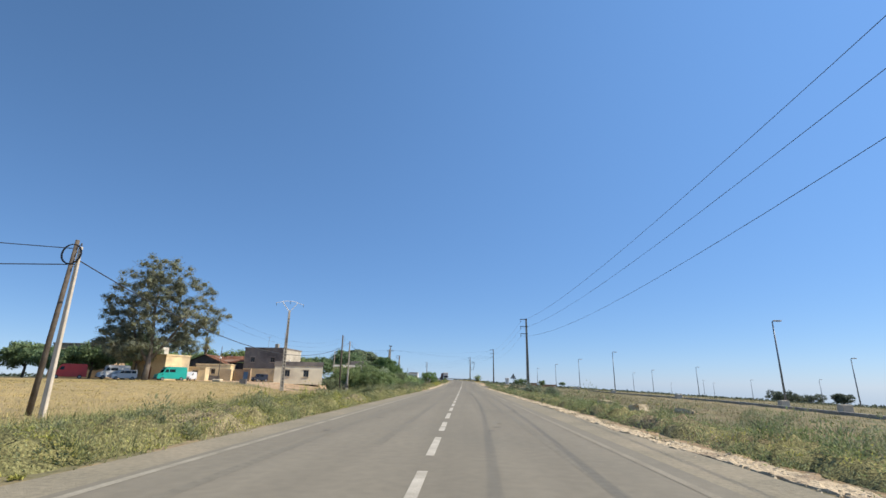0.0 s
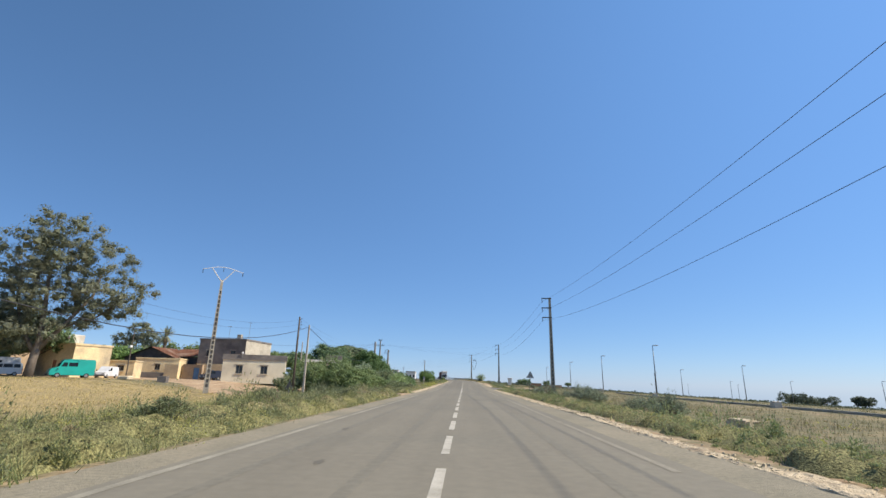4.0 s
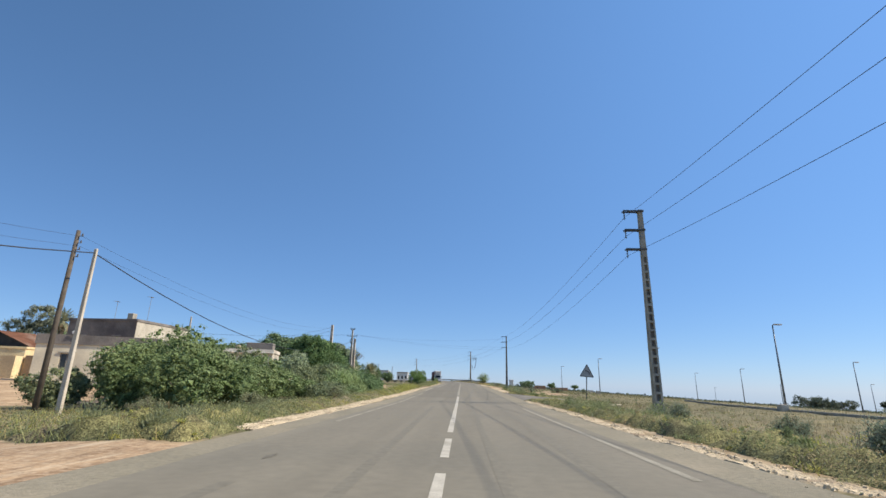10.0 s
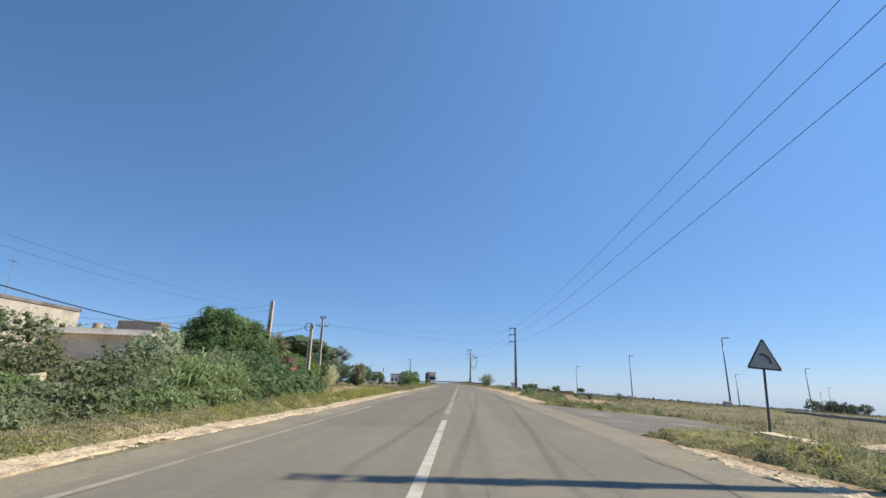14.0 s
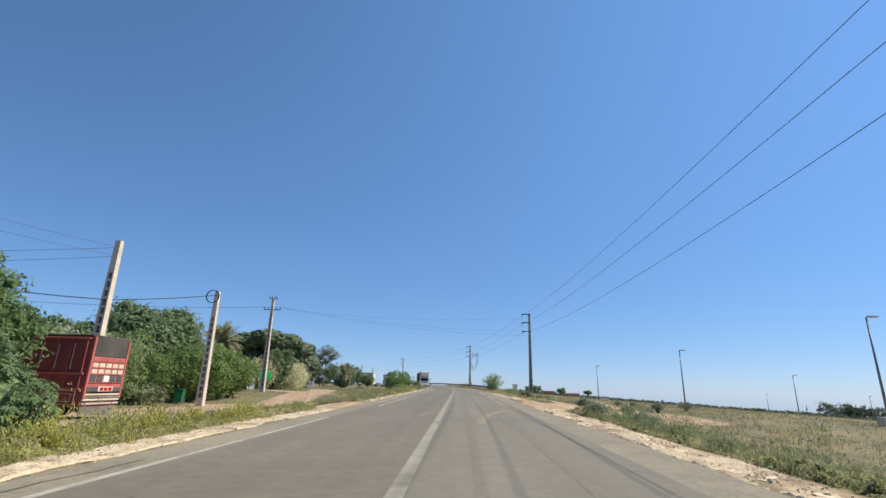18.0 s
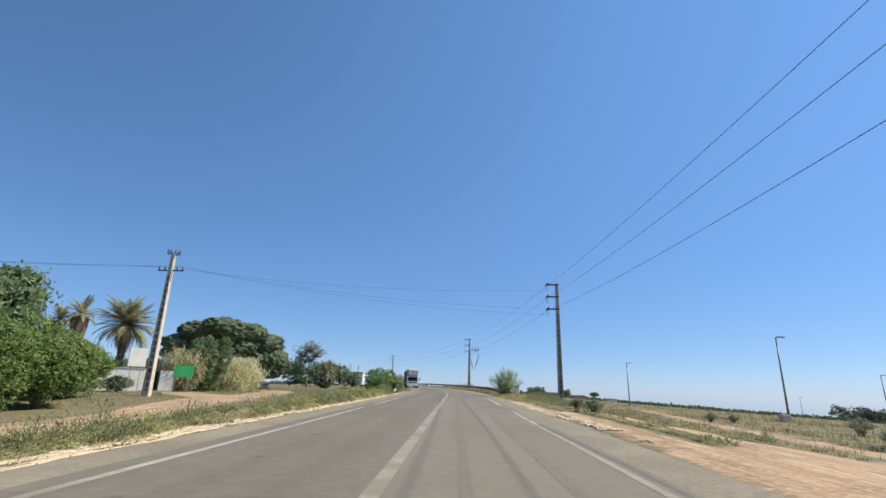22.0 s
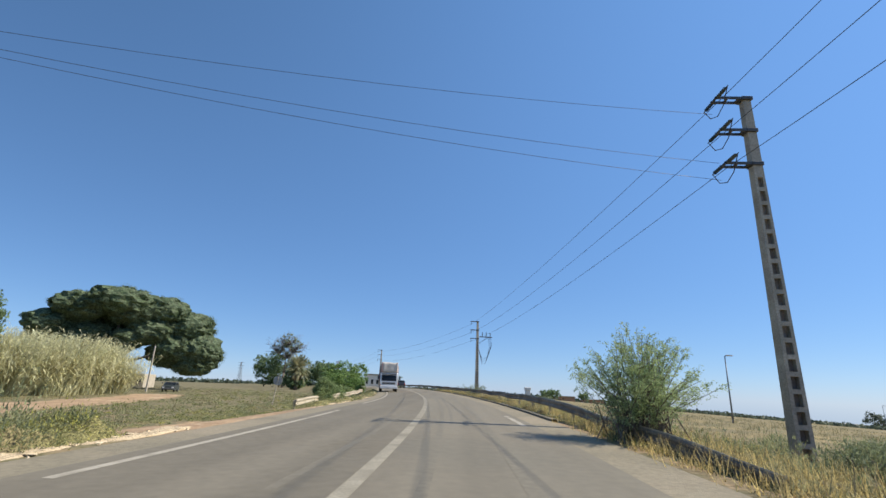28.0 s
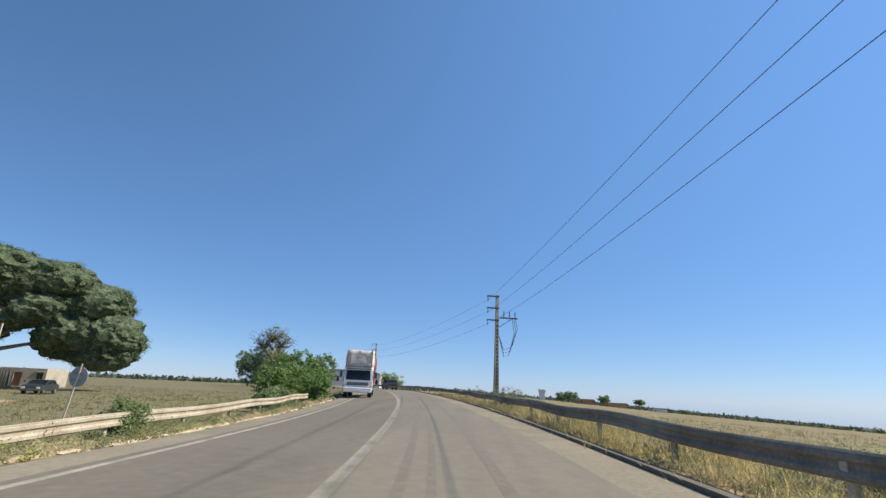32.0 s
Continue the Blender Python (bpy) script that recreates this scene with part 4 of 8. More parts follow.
for k in range(3):
    bm = bmesh.new()
    sweep(bm, [(2.3 - 0.2 * k, 0.1, 9.5), (2.6 - 0.2 * k, 0.1, 8.2 - 0.3 * k), (1.9 - 0.2 * k, 0.1, 6.0 - 0.5 * k), (0.9, 0.1, 5.6 - 0.4 * k), (0.3, 0.1, 7.2)], 0.03, 5)
    part("drop_cable", bm, M_CABLE, p)


# street lamps on the right
def street_lamp():
    p = thing("street_lamp", 0, 0, 0, "tall grey steel street lamp with one flat head", "street lamp", group="street lamps")
    bm = bmesh.new()
    rod(bm, (0, 0, -0.6), (0, 0, 9.0), 0.13, 0.07, 10)
    part("pole", bm, M_LAMP_POLE, p, smooth=True)
    bm = bmesh.new()
    sweep(bm, [(0, 0, 8.96), (0.01, 0, 9.06), (0.08, 0, 9.12), (0.24, 0, 9.15)], [0.07, 0.065, 0.055, 0.05], 8)
    part("arm", bm, M_LAMP_POLE, p, smooth=True)
    bm = bmesh.new()
    extrude(bm, [(0.12, -0.08), (0.3, -0.17), (0.85, -0.17), (1.12, -0.09), (1.17, 0.0), (1.12, 0.09), (0.85, 0.17), (0.3, 0.17), (0.12, 0.08)], 9.12, 9.24, "z")
    bmesh.ops.bevel(bm, geom=bm.edges[:], offset=0.03, segments=2, affect="EDGES")
    head = part("lamp_head", bm, M_LENS, p, "pale lamp head")
    part("lens", box(bmesh.new(), 0.66, 0, 9.10, 0.74, 0.28, 0.05, 0.02), M_LENS, head, "white translucent lens")
    part("door_plate", box(bmesh.new(), 0, -0.13, 1.0, 0.12, 0.03, 0.4), M_DARK_STEEL, p)
    part("base_plate", box(bmesh.new(), 0, 0, 0.03, 0.4, 0.4, 0.06, 0.01), M_DARK_STEEL, p)
    return p


lamp = street_lamp()
spots = [(37.7, 58.5, -0.3), (37.95, 122.9, -0.2), (38.1, 160.1, -0.35), (37.4, 197.0, -0.65), (37.6, 247.3, -1.0), (75.3, 159.6, None), (76.4, 199.7, None), (81.1, 235.8, None), (76.5, 98.0, None), (126.0, 219.3, None), (126.0, 178.0, None), (126.0, 262.0, None), (150, 300, None), (150, 360, None)]
first = True
for x, y, z in spots:
    m = pose(x, y, gz(x, y) if z is None else z, 0, 0, 2.0 * math.sin(x + y))
    if first:
        lamp.matrix_world = m
        first = False
    else:
        copy_thing(lamp, m)
for x, y in ((36.9, 84.9), (37.1, 58.0), (35.6, 47.0), (37.3, 122.4), (37.4, 159.6), (36.7, 196.6)):
    ob = thing("lamp_footing", x, y, gz(x, y) - 0.1, "pale cast concrete block beside a lamp on a dirt bank", "footing", group="lamp footings")
    bm = bmesh.new()
    extrude(bm, [(-0.5, -0.1), (0.5, -0.1), (0.42, 0.85), (-0.42, 0.85)], -0.42, 0.42)
    bmesh.ops.bevel(bm, geom=bm.edges[:], offset=0.03, segments=1, affect="EDGES")
    part("block", bm, M_CONCRETE_PALE, ob)
    for sx in (-0.2, 0.2):
        part("bolt", rod(bmesh.new(), (sx, 0, 0.82), (sx, 0, 1.0), 0.025, n=6), M_DARK_STEEL, ob)

# low kerb of the unfinished road
kerb = thing("concrete_kerb", 0, 0, 0, "long low grey concrete kerb on an eroded bank", "kerb", kind="structure")
y = 22.0
while y < 150:
    x = 30.5 + 7.2 * float(sstep(22, 80, y))
    x2 = 30.5 + 7.2 * float(sstep(22, 80, y + 3.9))
    ob = part("kerb_stone", box(bmesh.new(), 0, 0, 0, 0.3, 3.9, 0.3, 0.03), M_CONCRETE, kerb)
    ob.matrix_basis = pose(x, y, gz(x, y) + 0.12, 0, 0, -math.degrees(math.atan2(x2 - x, 3.9)))
    y += 4.0


# poles on the left
def wood_pole(x, y, h, label, lean=(0, 0)):
    p = thing("utility_pole", x, y, gz(x, y), label, "utility pole", group="village poles")
    part("shaft", sweep(bmesh.new(), [(0, 0, -0.4), (lean[0] * 0.5, lean[1] * 0.5, h / 2), (lean[0], lean[1], h)], [0.16, 0.135, 0.11], 9), M_WOOD_POLE, p, smooth=True)
    bm = bmesh.new()
    for i in range(4):
        zz = h - 0.35 - 0.42 * i
        rod(bm, (lean[0], lean[1], zz), (lean[0] + 0.3, lean[1], zz + 0.02), 0.02, n=5)
        rod(bm, (lean[0] + 0.3, lean[1], zz), (lean[0] + 0.3, lean[1], zz + 0.16), 0.05, 0.035, 7)
    part("insulator_bracket", bm, M_DARK_STEEL, p)
    return p


def slim_pole(x, y, top, label, wb=0.34, wt=0.2, lean=0.0, rz=0.0, openings=0, ring=False, cap=False):
    z0 = gz(x, y)
    p = thing("utility_pole", x, y, z0, label, "utility pole", rz, "village poles")
    h = top - z0
    if openings:
        bm = ladder_shaft(bmesh.new(), h, wb, wt, wb * 0.75, wt * 0.9, openings, 2.2)
        part("recess", ladder_web(h, wb, wt, 2.2), M_CONCRETE_DARK, p, "recessed panel between the rungs, darkened as if in shade")
    else:
        bm = bmesh.new()
        a = [bm.verts.new((sx * wb / 2, sy * wb * 0.36, -0.4)) for sx, sy in ((-1, -1), (1, -1), (1, 1), (-1, 1))]
        b = [bm.verts.new((sx * wt / 2, sy * wt * 0.36, h)) for sx, sy in ((-1, -1), (1, -1), (1, 1), (-1, 1))]
        for i in range(4):
            bm.faces.new((a[i], a[(i + 1) % 4], b[(i + 1) % 4], b[i]))
        bm.faces.new(b)
        bmesh.ops.bevel(bm, geom=[e for e in bm.edges], offset=0.025, segments=1, affect="EDGES")
    part("shaft", bm, M_CONCRETE_PALE, p)
    if ring:
        bm = bmesh.new()
        for k in range(2):
            pts = [(-0.35 + 0.06 * k + 0.55 * math.cos(a * math.pi / 8), -0.16, h - 0.45 + 0.55 * math.sin(a * math.pi / 8)) for a in range(17)]
            sweep(bm, pts, 0.028, 5)
        part("cable_coil", bm, M_CABLE, p, "coil of black spare cable")
    if cap:
        bm = bmesh.new()
        for k in range(8):
            a = k * math.pi / 4
            rod(bm, (0, 0, h - 0.1), (0.55 * math.cos(a), 0.55 * math.sin(a), h + 0.25), 0.03, n=5)
            rod(bm, (0.55 * math.cos(a), 0.55 * math.sin(a), h + 0.05), (0.55 * math.cos(a), 0.55 * math.sin(a), h + 0.5), 0.07, 0.05, 7)
        part("insulator_crown", bm, M_INSUL, p)
        bm = bmesh.new()
        box(bm, 0, 0, h - 1.6, 2.6, 0.1, 0.12)
        for sx in (-1.2, -0.6, 0.6, 1.2):
            rod(bm, (sx, 0, h - 1.55), (sx, 0, h - 1.2), 0.07, 0.05, 7)
        part("cross_arm", bm, M_DARK_STEEL, p)
    return p


wood_pole(-22.8, 25.6, 9.85, "dark wooden pole with insulators in the dry field", (0.5, 0.0))
slim_pole(-20.6, 24.0, 8.1, "slim pale concrete pole in the dry field", 0.30, 0.18, ring=True)
wood_pole(-22.45, 89.5, 10.25, "dark wooden pole with four insulators beside bushes", (0.0, 0.0))
slim_pole(-20.95, 89.3, 8.2, "slim pale concrete pole beside bushes", 0.30, 0.18)
slim_pole(-22.08, 144.7, 10.35, "brown concrete ladder pole behind a red truck", 0.66, 0.36, openings=15)
slim_pole(-20.34, 155.0, 9.0, "pale concrete ladder pole with a cable coil", 0.62, 0.34, openings=14, ring=True)
p = slim_pole(-28.2, 186.5, 13.9, "tall white concrete pole with an insulator crown", 0.72, 0.34, openings=18, cap=True)
slim_pole(-31.5, 118.0, 8.0, "slim dark pole behind the bushes", 0.25, 0.16)
slim_pole(-43.1, 246.8, 6.6, "slim grey pole with a small lamp behind reeds", 0.25, 0.16)
wood_pole(-38, 330, 9.0, "thin dark wooden pole far along the road")

# pole with a white V-shaped head
p = thing("utility_pole", -30.9, 83.3, gz(-30.9, 83.3), "concrete ladder pole with a white V-shaped steel head", "utility pole", 30, "village poles")
h = 13.1 - gz(-30.9, 83.3)
part("shaft", ladder_shaft(bmesh.new(), h, 0.62, 0.30, 0.42, 0.26, 22, 1.4), M_CONCRETE, p)
part("recess", ladder_web(h, 0.62, 0.30, 1.4), M_CONCRETE_DARK, p, "recessed panel between the rungs, darkened as if in shade")
bm = bmesh.new()
for sx in (-1, 1):
    for sy in (-0.1, 0.1):
        rod(bm, (0, sy, h - 0.3), (sx * 1.35, sy, h + 1.5), 0.045, n=6)
    rod(bm, (sx * 1.35, 0, h + 1.5), (sx * 2.4, 0, h + 1.2), 0.04, n=6)
sweep(bm, [(-1.35, 0, h + 1.5), (-0.7, 0, h + 1.66), (0, 0, h + 1.7), (0.7, 0, h + 1.66), (1.35, 0, h + 1.5)], 0.04, 6)
part("v_head", bm, M_WHITE, p, "white painted steel V head")
for sx in (-2.35, 0.0, 2.35):
    part("insulator", insulator(bmesh.new(), (sx, 0, h + (1.2 if sx else 1.62))), M_INSUL, p)

cable("service_cable", (-72, 6, 6.0), (-20.6, 24.0, 7.1), 0.8, 0.03, "thick black bundled service cable")
cable("service_cable", (-72, 12, 12.6), (-22.4, 25.6, 8.45), 0.9, 0.026, "thick black bundled service cable")
cable("service_cable", (-20.6, 24.0, 7.35), (-20.95, 89.3, 7.95), 3.6, 0.032, "thick black bundled service cable")
cable("service_cable", (-20.95, 89.3, 7.9), (-22.1, 144.7, 6.4), 2.2, 0.032, "thick black bundled service cable")
cable("service_cable", (-22.1, 144.7, 6.4), (-20.34, 155.0, 8.7), 0.1, 0.032, "thick black bundled service cable")
for dz in (0, -0.6):
    cable("thin_cable", (-20.4, 27.8, 8.3 + dz), (-22.15, 89.5, 9.0 + dz), 2.8, 0.007)
    cable("thin_cable", (-22.15, 89.5, 9.0 + dz), (-22.0, 144.7, 9.9 + dz), 1.6, 0.007)
    cable("thin_cable", (-33, 131, 5.6 + dz), (-22.2, 144.7, 9.9 + dz), 0.2, 0.012)
for sx, dz in ((-1.2, 0), (0.6, 0.1), (1.2, 0)):
    cable("crossing_cable", (-28.2 + sx, 186.5, 12.7 + dz), (11.1, 196.2, 13.2 - 1.45 * (1 + sx / 1.2)), 0.9, 0.008)
    cable("crossing_cable", (-28.2 + sx, 186.5, 12.7 + dz), (-75 + sx, 168.0, 11.5), 1.0, 0.008)


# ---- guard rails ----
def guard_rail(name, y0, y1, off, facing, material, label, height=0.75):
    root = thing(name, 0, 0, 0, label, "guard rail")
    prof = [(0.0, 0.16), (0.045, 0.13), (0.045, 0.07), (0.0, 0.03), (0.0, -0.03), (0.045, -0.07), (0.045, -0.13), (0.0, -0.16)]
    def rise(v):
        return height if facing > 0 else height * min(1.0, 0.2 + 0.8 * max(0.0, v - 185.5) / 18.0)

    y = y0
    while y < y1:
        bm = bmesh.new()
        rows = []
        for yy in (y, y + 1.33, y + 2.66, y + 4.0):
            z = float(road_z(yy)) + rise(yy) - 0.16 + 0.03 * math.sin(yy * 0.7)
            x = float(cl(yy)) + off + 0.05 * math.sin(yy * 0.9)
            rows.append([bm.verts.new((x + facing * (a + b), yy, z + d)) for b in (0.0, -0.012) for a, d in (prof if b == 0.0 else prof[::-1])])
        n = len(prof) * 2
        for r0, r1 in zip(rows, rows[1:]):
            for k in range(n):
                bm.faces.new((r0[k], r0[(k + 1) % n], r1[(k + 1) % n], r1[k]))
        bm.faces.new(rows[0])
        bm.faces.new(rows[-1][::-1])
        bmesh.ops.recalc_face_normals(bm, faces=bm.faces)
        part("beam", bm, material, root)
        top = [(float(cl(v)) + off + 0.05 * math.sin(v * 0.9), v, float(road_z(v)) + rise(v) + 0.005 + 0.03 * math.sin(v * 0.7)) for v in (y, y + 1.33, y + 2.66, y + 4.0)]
        # pale rod stands in for sunlight along the dusty top edge
        part("lip", sweep(bmesh.new(), top, 0.02, 6), M_RAIL_LIGHT, root, "dusty rolled top edge, pale as if sunlit")
        x = float(cl(y + 0.3)) + off - facing * 0.1
        z0 = gz(x, y + 0.3)
        zt = float(road_z(y + 0.3)) + rise(y + 0.3)
        bm = bmesh.new()
        for dx in (-0.045, 0.045):
            box(bm, x + dx, y + 0.3, (z0 - 0.3 + zt - 0.05) / 2, 0.012, 0.10, zt - 0.05 - z0 + 0.3)
        box(bm, x, y + 0.3, (z0 - 0.3 + zt - 0.05) / 2, 0.09, 0.012, zt - 0.05 - z0 + 0.3)
        box(bm, x + facing * 0.06, y + 0.3, zt - 0.16, 0.05, 0.12, 0.2)
        part("post", bm, M_RAIL_LIGHT, root)
        y += 4.0
    return root


guard_rail("guard_rail", 186.5, 330, 5.85, -1, M_RAIL_DARK, "weathered steel W-beam guard rail round the bend, darkened as in shade")
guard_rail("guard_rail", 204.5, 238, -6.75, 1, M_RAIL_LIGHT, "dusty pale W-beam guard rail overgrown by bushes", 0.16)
structure("gutter_kerb", slab_strip(198.5, 331, 5.02, 5.24, 0.07, -0.3), M_ASPHALT_DARK, "low dark asphalt kerb below the guard rail", "kerb")


# ---- signs ----
M_SIGN_TEXT = mat("faded_sign_print", (0.22, 0.55, 0.30), (0.16, 0.48, 0.24), 2.0, 0.6)

p = thing("warning_sign", 11.43, 107.6, gz(11.43, 107.6), "sun-bleached triangular bend warning sign on a steel post", "road sign", 4)
p.matrix_world = pose(11.23, 107.6, gz(11.43, 107.6), 0, 3.6, 4)
zt = 3.1 - gz(11.43, 107.6)
part("post", box(bmesh.new(), 0, 0.05, (zt - 0.5) / 2, 0.08, 0.05, zt - 0.5 + 0.6, 0.01), M_DARK_STEEL, p)


def rounded_tri(s, r):
    c = [(-s / 2, 0), (s / 2, 0), (0, s * 0.866)]
    out = []
    for i, (x, y) in enumerate(c):
        gx, gy = 0, s * 0.289
        d = math.hypot(x - gx, y - gy)
        cx, cy = x + (gx - x) / d * r * 2, y + (gy - y) / d * r * 2
        a0 = math.atan2(y - gy, x - gx)
        for k in (-1, -0.5, 0, 0.5, 1):
            a = a0 + k * math.pi / 3
            out.append((cx + r * math.cos(a), cy + r * math.sin(a)))
    return out


TB = zt - 1.1
bm = bmesh.new()
extrude(bm, [(a, b + TB) for a, b in rounded_tri(1.32, 0.06)], -0.0, 0.02)
plate = part("plate", bm, M_DARK_STEEL, p, "dull grey border plate")
bm = bmesh.new()
extrude(bm, [(a, b + TB + 0.06) for a, b in rounded_tri(1.12, 0.05)], -0.008, -0.0)
part("face", bm, M_GREY_SIGN, plate, "bleached grey sign face")
bm = bmesh.new()
outer = [(0.22 - 0.30 + 0.36 * math.cos(a), 0.18 + 0.36 * math.sin(a)) for a in np.linspace(0, 1.9, 9)]
inner = [(0.22 - 0.30 + 0.27 * math.cos(a), 0.18 + 0.27 * math.sin(a)) for a in np.linspace(1.9, 0, 9)]
extrude(bm, [(a, b + TB + 0.04) for a, b in outer + inner], -0.014, -0.008)
part("arrow", bm, M_SIGN_DARK, plate, "dark curved bend arrow")


def round_back(x, y, label, lean, h=2.15, turn=0.0, size=0.42):
    p = thing("road_sign", x, y, gz(x, y), label, "road sign", 0)
    p.matrix_world = pose(x, y, gz(x, y), 0, lean, 0) @ pose(0, 0, 0, 0, 0, turn)
    part("post", box(bmesh.new(), 0, 0, (h + 0.35) / 2, 0.07, 0.045, h + 0.75, 0.01), M_CONCRETE_PALE, p)
    bm = bmesh.new()
    rod(bm, (0, 0.03, h), (0, 0.06, h), size, n=28)
    part("disc", bm, M_GREY_SIGN, p, "round sign seen from its dull back")
    bm = bmesh.new()
    box(bm, 0, 0.0, h + 0.15, size * 1.2, 0.03, 0.04)
    box(bm, 0, 0.0, h - 0.15, size * 1.2, 0.03, 0.04)
    part("clamp", bm, M_STEEL, p)


round_back(-10.5, 150.5, "round road sign seen from behind on a leaning post", 20, 1.62, 50, 0.27)
round_back(-16.4, 225.0, "round road sign seen from behind on a leaning post", 6)

p = thing("information_sign", -35.4, 204.2, gz(-35.4, 204.2), "bright green rectangular sign on two posts", "sign board", 20)
p.matrix_world = pose(-35.4, 204.2, gz(-35.4, 204.2), 0, 3, 20)
part("board", box(bmesh.new(), 0.1, 0, 2.62, 2.25, 0.05, 1.45, 0.02), M_GREEN_SIGN, p)
for i in range(4):
    part("text_bar", box(bmesh.new(), -0.1 + 0.15 * (i % 2), -0.032, 3.08 - 0.28 * i, 0.9 + 0.3 * (i % 2), 0.01, 0.05), M_SIGN_TEXT, p)
for sx in (-0.7, 0.9):
    part("post", box(bmesh.new(), sx, 0.06, 1.5, 0.09, 0.06, 3.4, 0.01), M_STEEL, p)
p = thing("white_sign_board", -36.2, 196.1, gz(-36.2, 196.1), "blank white upright sign board on two thin posts", "sign board", 36)
part("board", box(bmesh.new(), 0, 0, 3.9, 1.75, 0.06, 2.05, 0.02), M_WHITE, p)
part("board_frame", box(bmesh.new(), 0, 0.05, 3.9, 1.82, 0.03, 2.12, 0.01), M_STEEL, p)
for sx in (-0.5, 0.5):
    part("post", box(bmesh.new(), sx, 0.1, 1.9, 0.08, 0.06, 4.4, 0.01), M_STEEL, p)
p = thing("triangular_sign", -17.7, 75.0, gz(-17.7, 75.0), "dark triangular road sign seen from behind on a thin post", "road sign", 15)
bm = bmesh.new()
extrude(bm, [(a, b + 0.85) for a, b in rounded_tri(0.95, 0.05)], 0.0, 0.02)
part("plate", bm, M_DARK_STEEL, p)
part("post", box(bmesh.new(), 0, 0.04, 0.7, 0.06, 0.04, 2.2, 0.01), M_STEEL, p)

p = thing("wheelie_bin", -24.3, 158.7, gz(-24.3, 158.7), "green plastic wheelie bin beside the track", "rubbish bin", 10)
p.matrix_world = p.matrix_world @ Matrix.Diagonal((0.7, 0.7, 0.85, 1))
bm = bmesh.new()
extrude(bm, [(-0.42, 0.12), (0.42, 0.12), (0.52, 1.35), (-0.52, 1.35)], -0.45, 0.45)
part("body", bm, M_BIN, p)
bm = bmesh.new()
extrude(bm, [(-0.56, 1.35), (0.56, 1.35), (0.5, 1.47), (0.0, 1.52), (-0.5, 1.47)], -0.5, 0.52)
part("lid", bm, M_BIN, p)
for sx in (-0.4, 0.4):
    bm = bmesh.new()
    rod(bm, (sx - 0.04, 0.45, 0.14), (sx + 0.04, 0.45, 0.14), 0.14, n=14)
    part("wheel", bm, M_TYRE, p)
bm = bmesh.new()
rod(bm, (0, -0.43, 0.8), (0, -0.42, 0.8), 0.16, n=16)
part("badge", bm, M_WHITE, p, "round pale badge")


# ---- houses ----
def wall(bm, x0, x1, z0, z1, y, th, openings=()):
    """A wall in the plane y with real openings (x0, x1, z0, z1)."""
    xs = sorted({x0, x1, *[v for o in openings for v in o[:2]]})
    zs = sorted({z0, z1, *[v for o in openings for v in o[2:4]]})
    for a, b in zip(xs, xs[1:]):
        for c, d in zip(zs, zs[1:]):
            mx, mz = (a + b) / 2, (c + d) / 2
            if any(o[0] < mx < o[1] and o[2] < mz < o[3] for o in openings):
                continue
            box(bm, mx, y + th / 2, mz, b - a, th, d - c)
    bmesh.ops.remove_doubles(bm, verts=bm.verts, dist=0.001)
    return bm


def window(parent, x0, x1, z0, z1, y, bars=True, frame_mat=None):
    fm = frame_mat or M_WINDOW_FRAME
    w = thing_part("window", parent)
    bm = bmesh.new()
    for x in (x0 + 0.04, x1 - 0.04, (x0 + x1) / 2):
        box(bm, x, y + 0.12, (z0 + z1) / 2, 0.07, 0.06, z1 - z0)
    for z in (z0 + 0.04, z1 - 0.04):
        box(bm, (x0 + x1) / 2, y + 0.12, z, x1 - x0 - 0.15, 0.06, 0.07)
    part("window_frame", bm, fm, w)
    part("pane", box(bmesh.new(), (x0 + x1) / 2, y + 0.16, (z0 + z1) / 2, x1 - x0, 0.02, z1 - z0), M_GLASS_DARK, w)
    part("sill", box(bmesh.new(), (x0 + x1) / 2, y - 0.05, z0 - 0.06, x1 - x0 + 0.3, 0.2, 0.1, 0.02), M_CONCRETE_PALE, w)
    part("lintel", box(bmesh.new(), (x0 + x1) / 2, y - 0.04, z1 + 0.12, x1 - x0 + 0.4, 0.14, 0.16, 0.02), M_CONCRETE, w)


def thing_part(name, parent):
    """An inner node for a part that has pieces of its own."""
    bm = bmesh.new()
    ob = part(name, box(bm, 0, 0, -0.3, 0.05, 0.05, 0.05), M_CONCRETE, parent)
    return ob


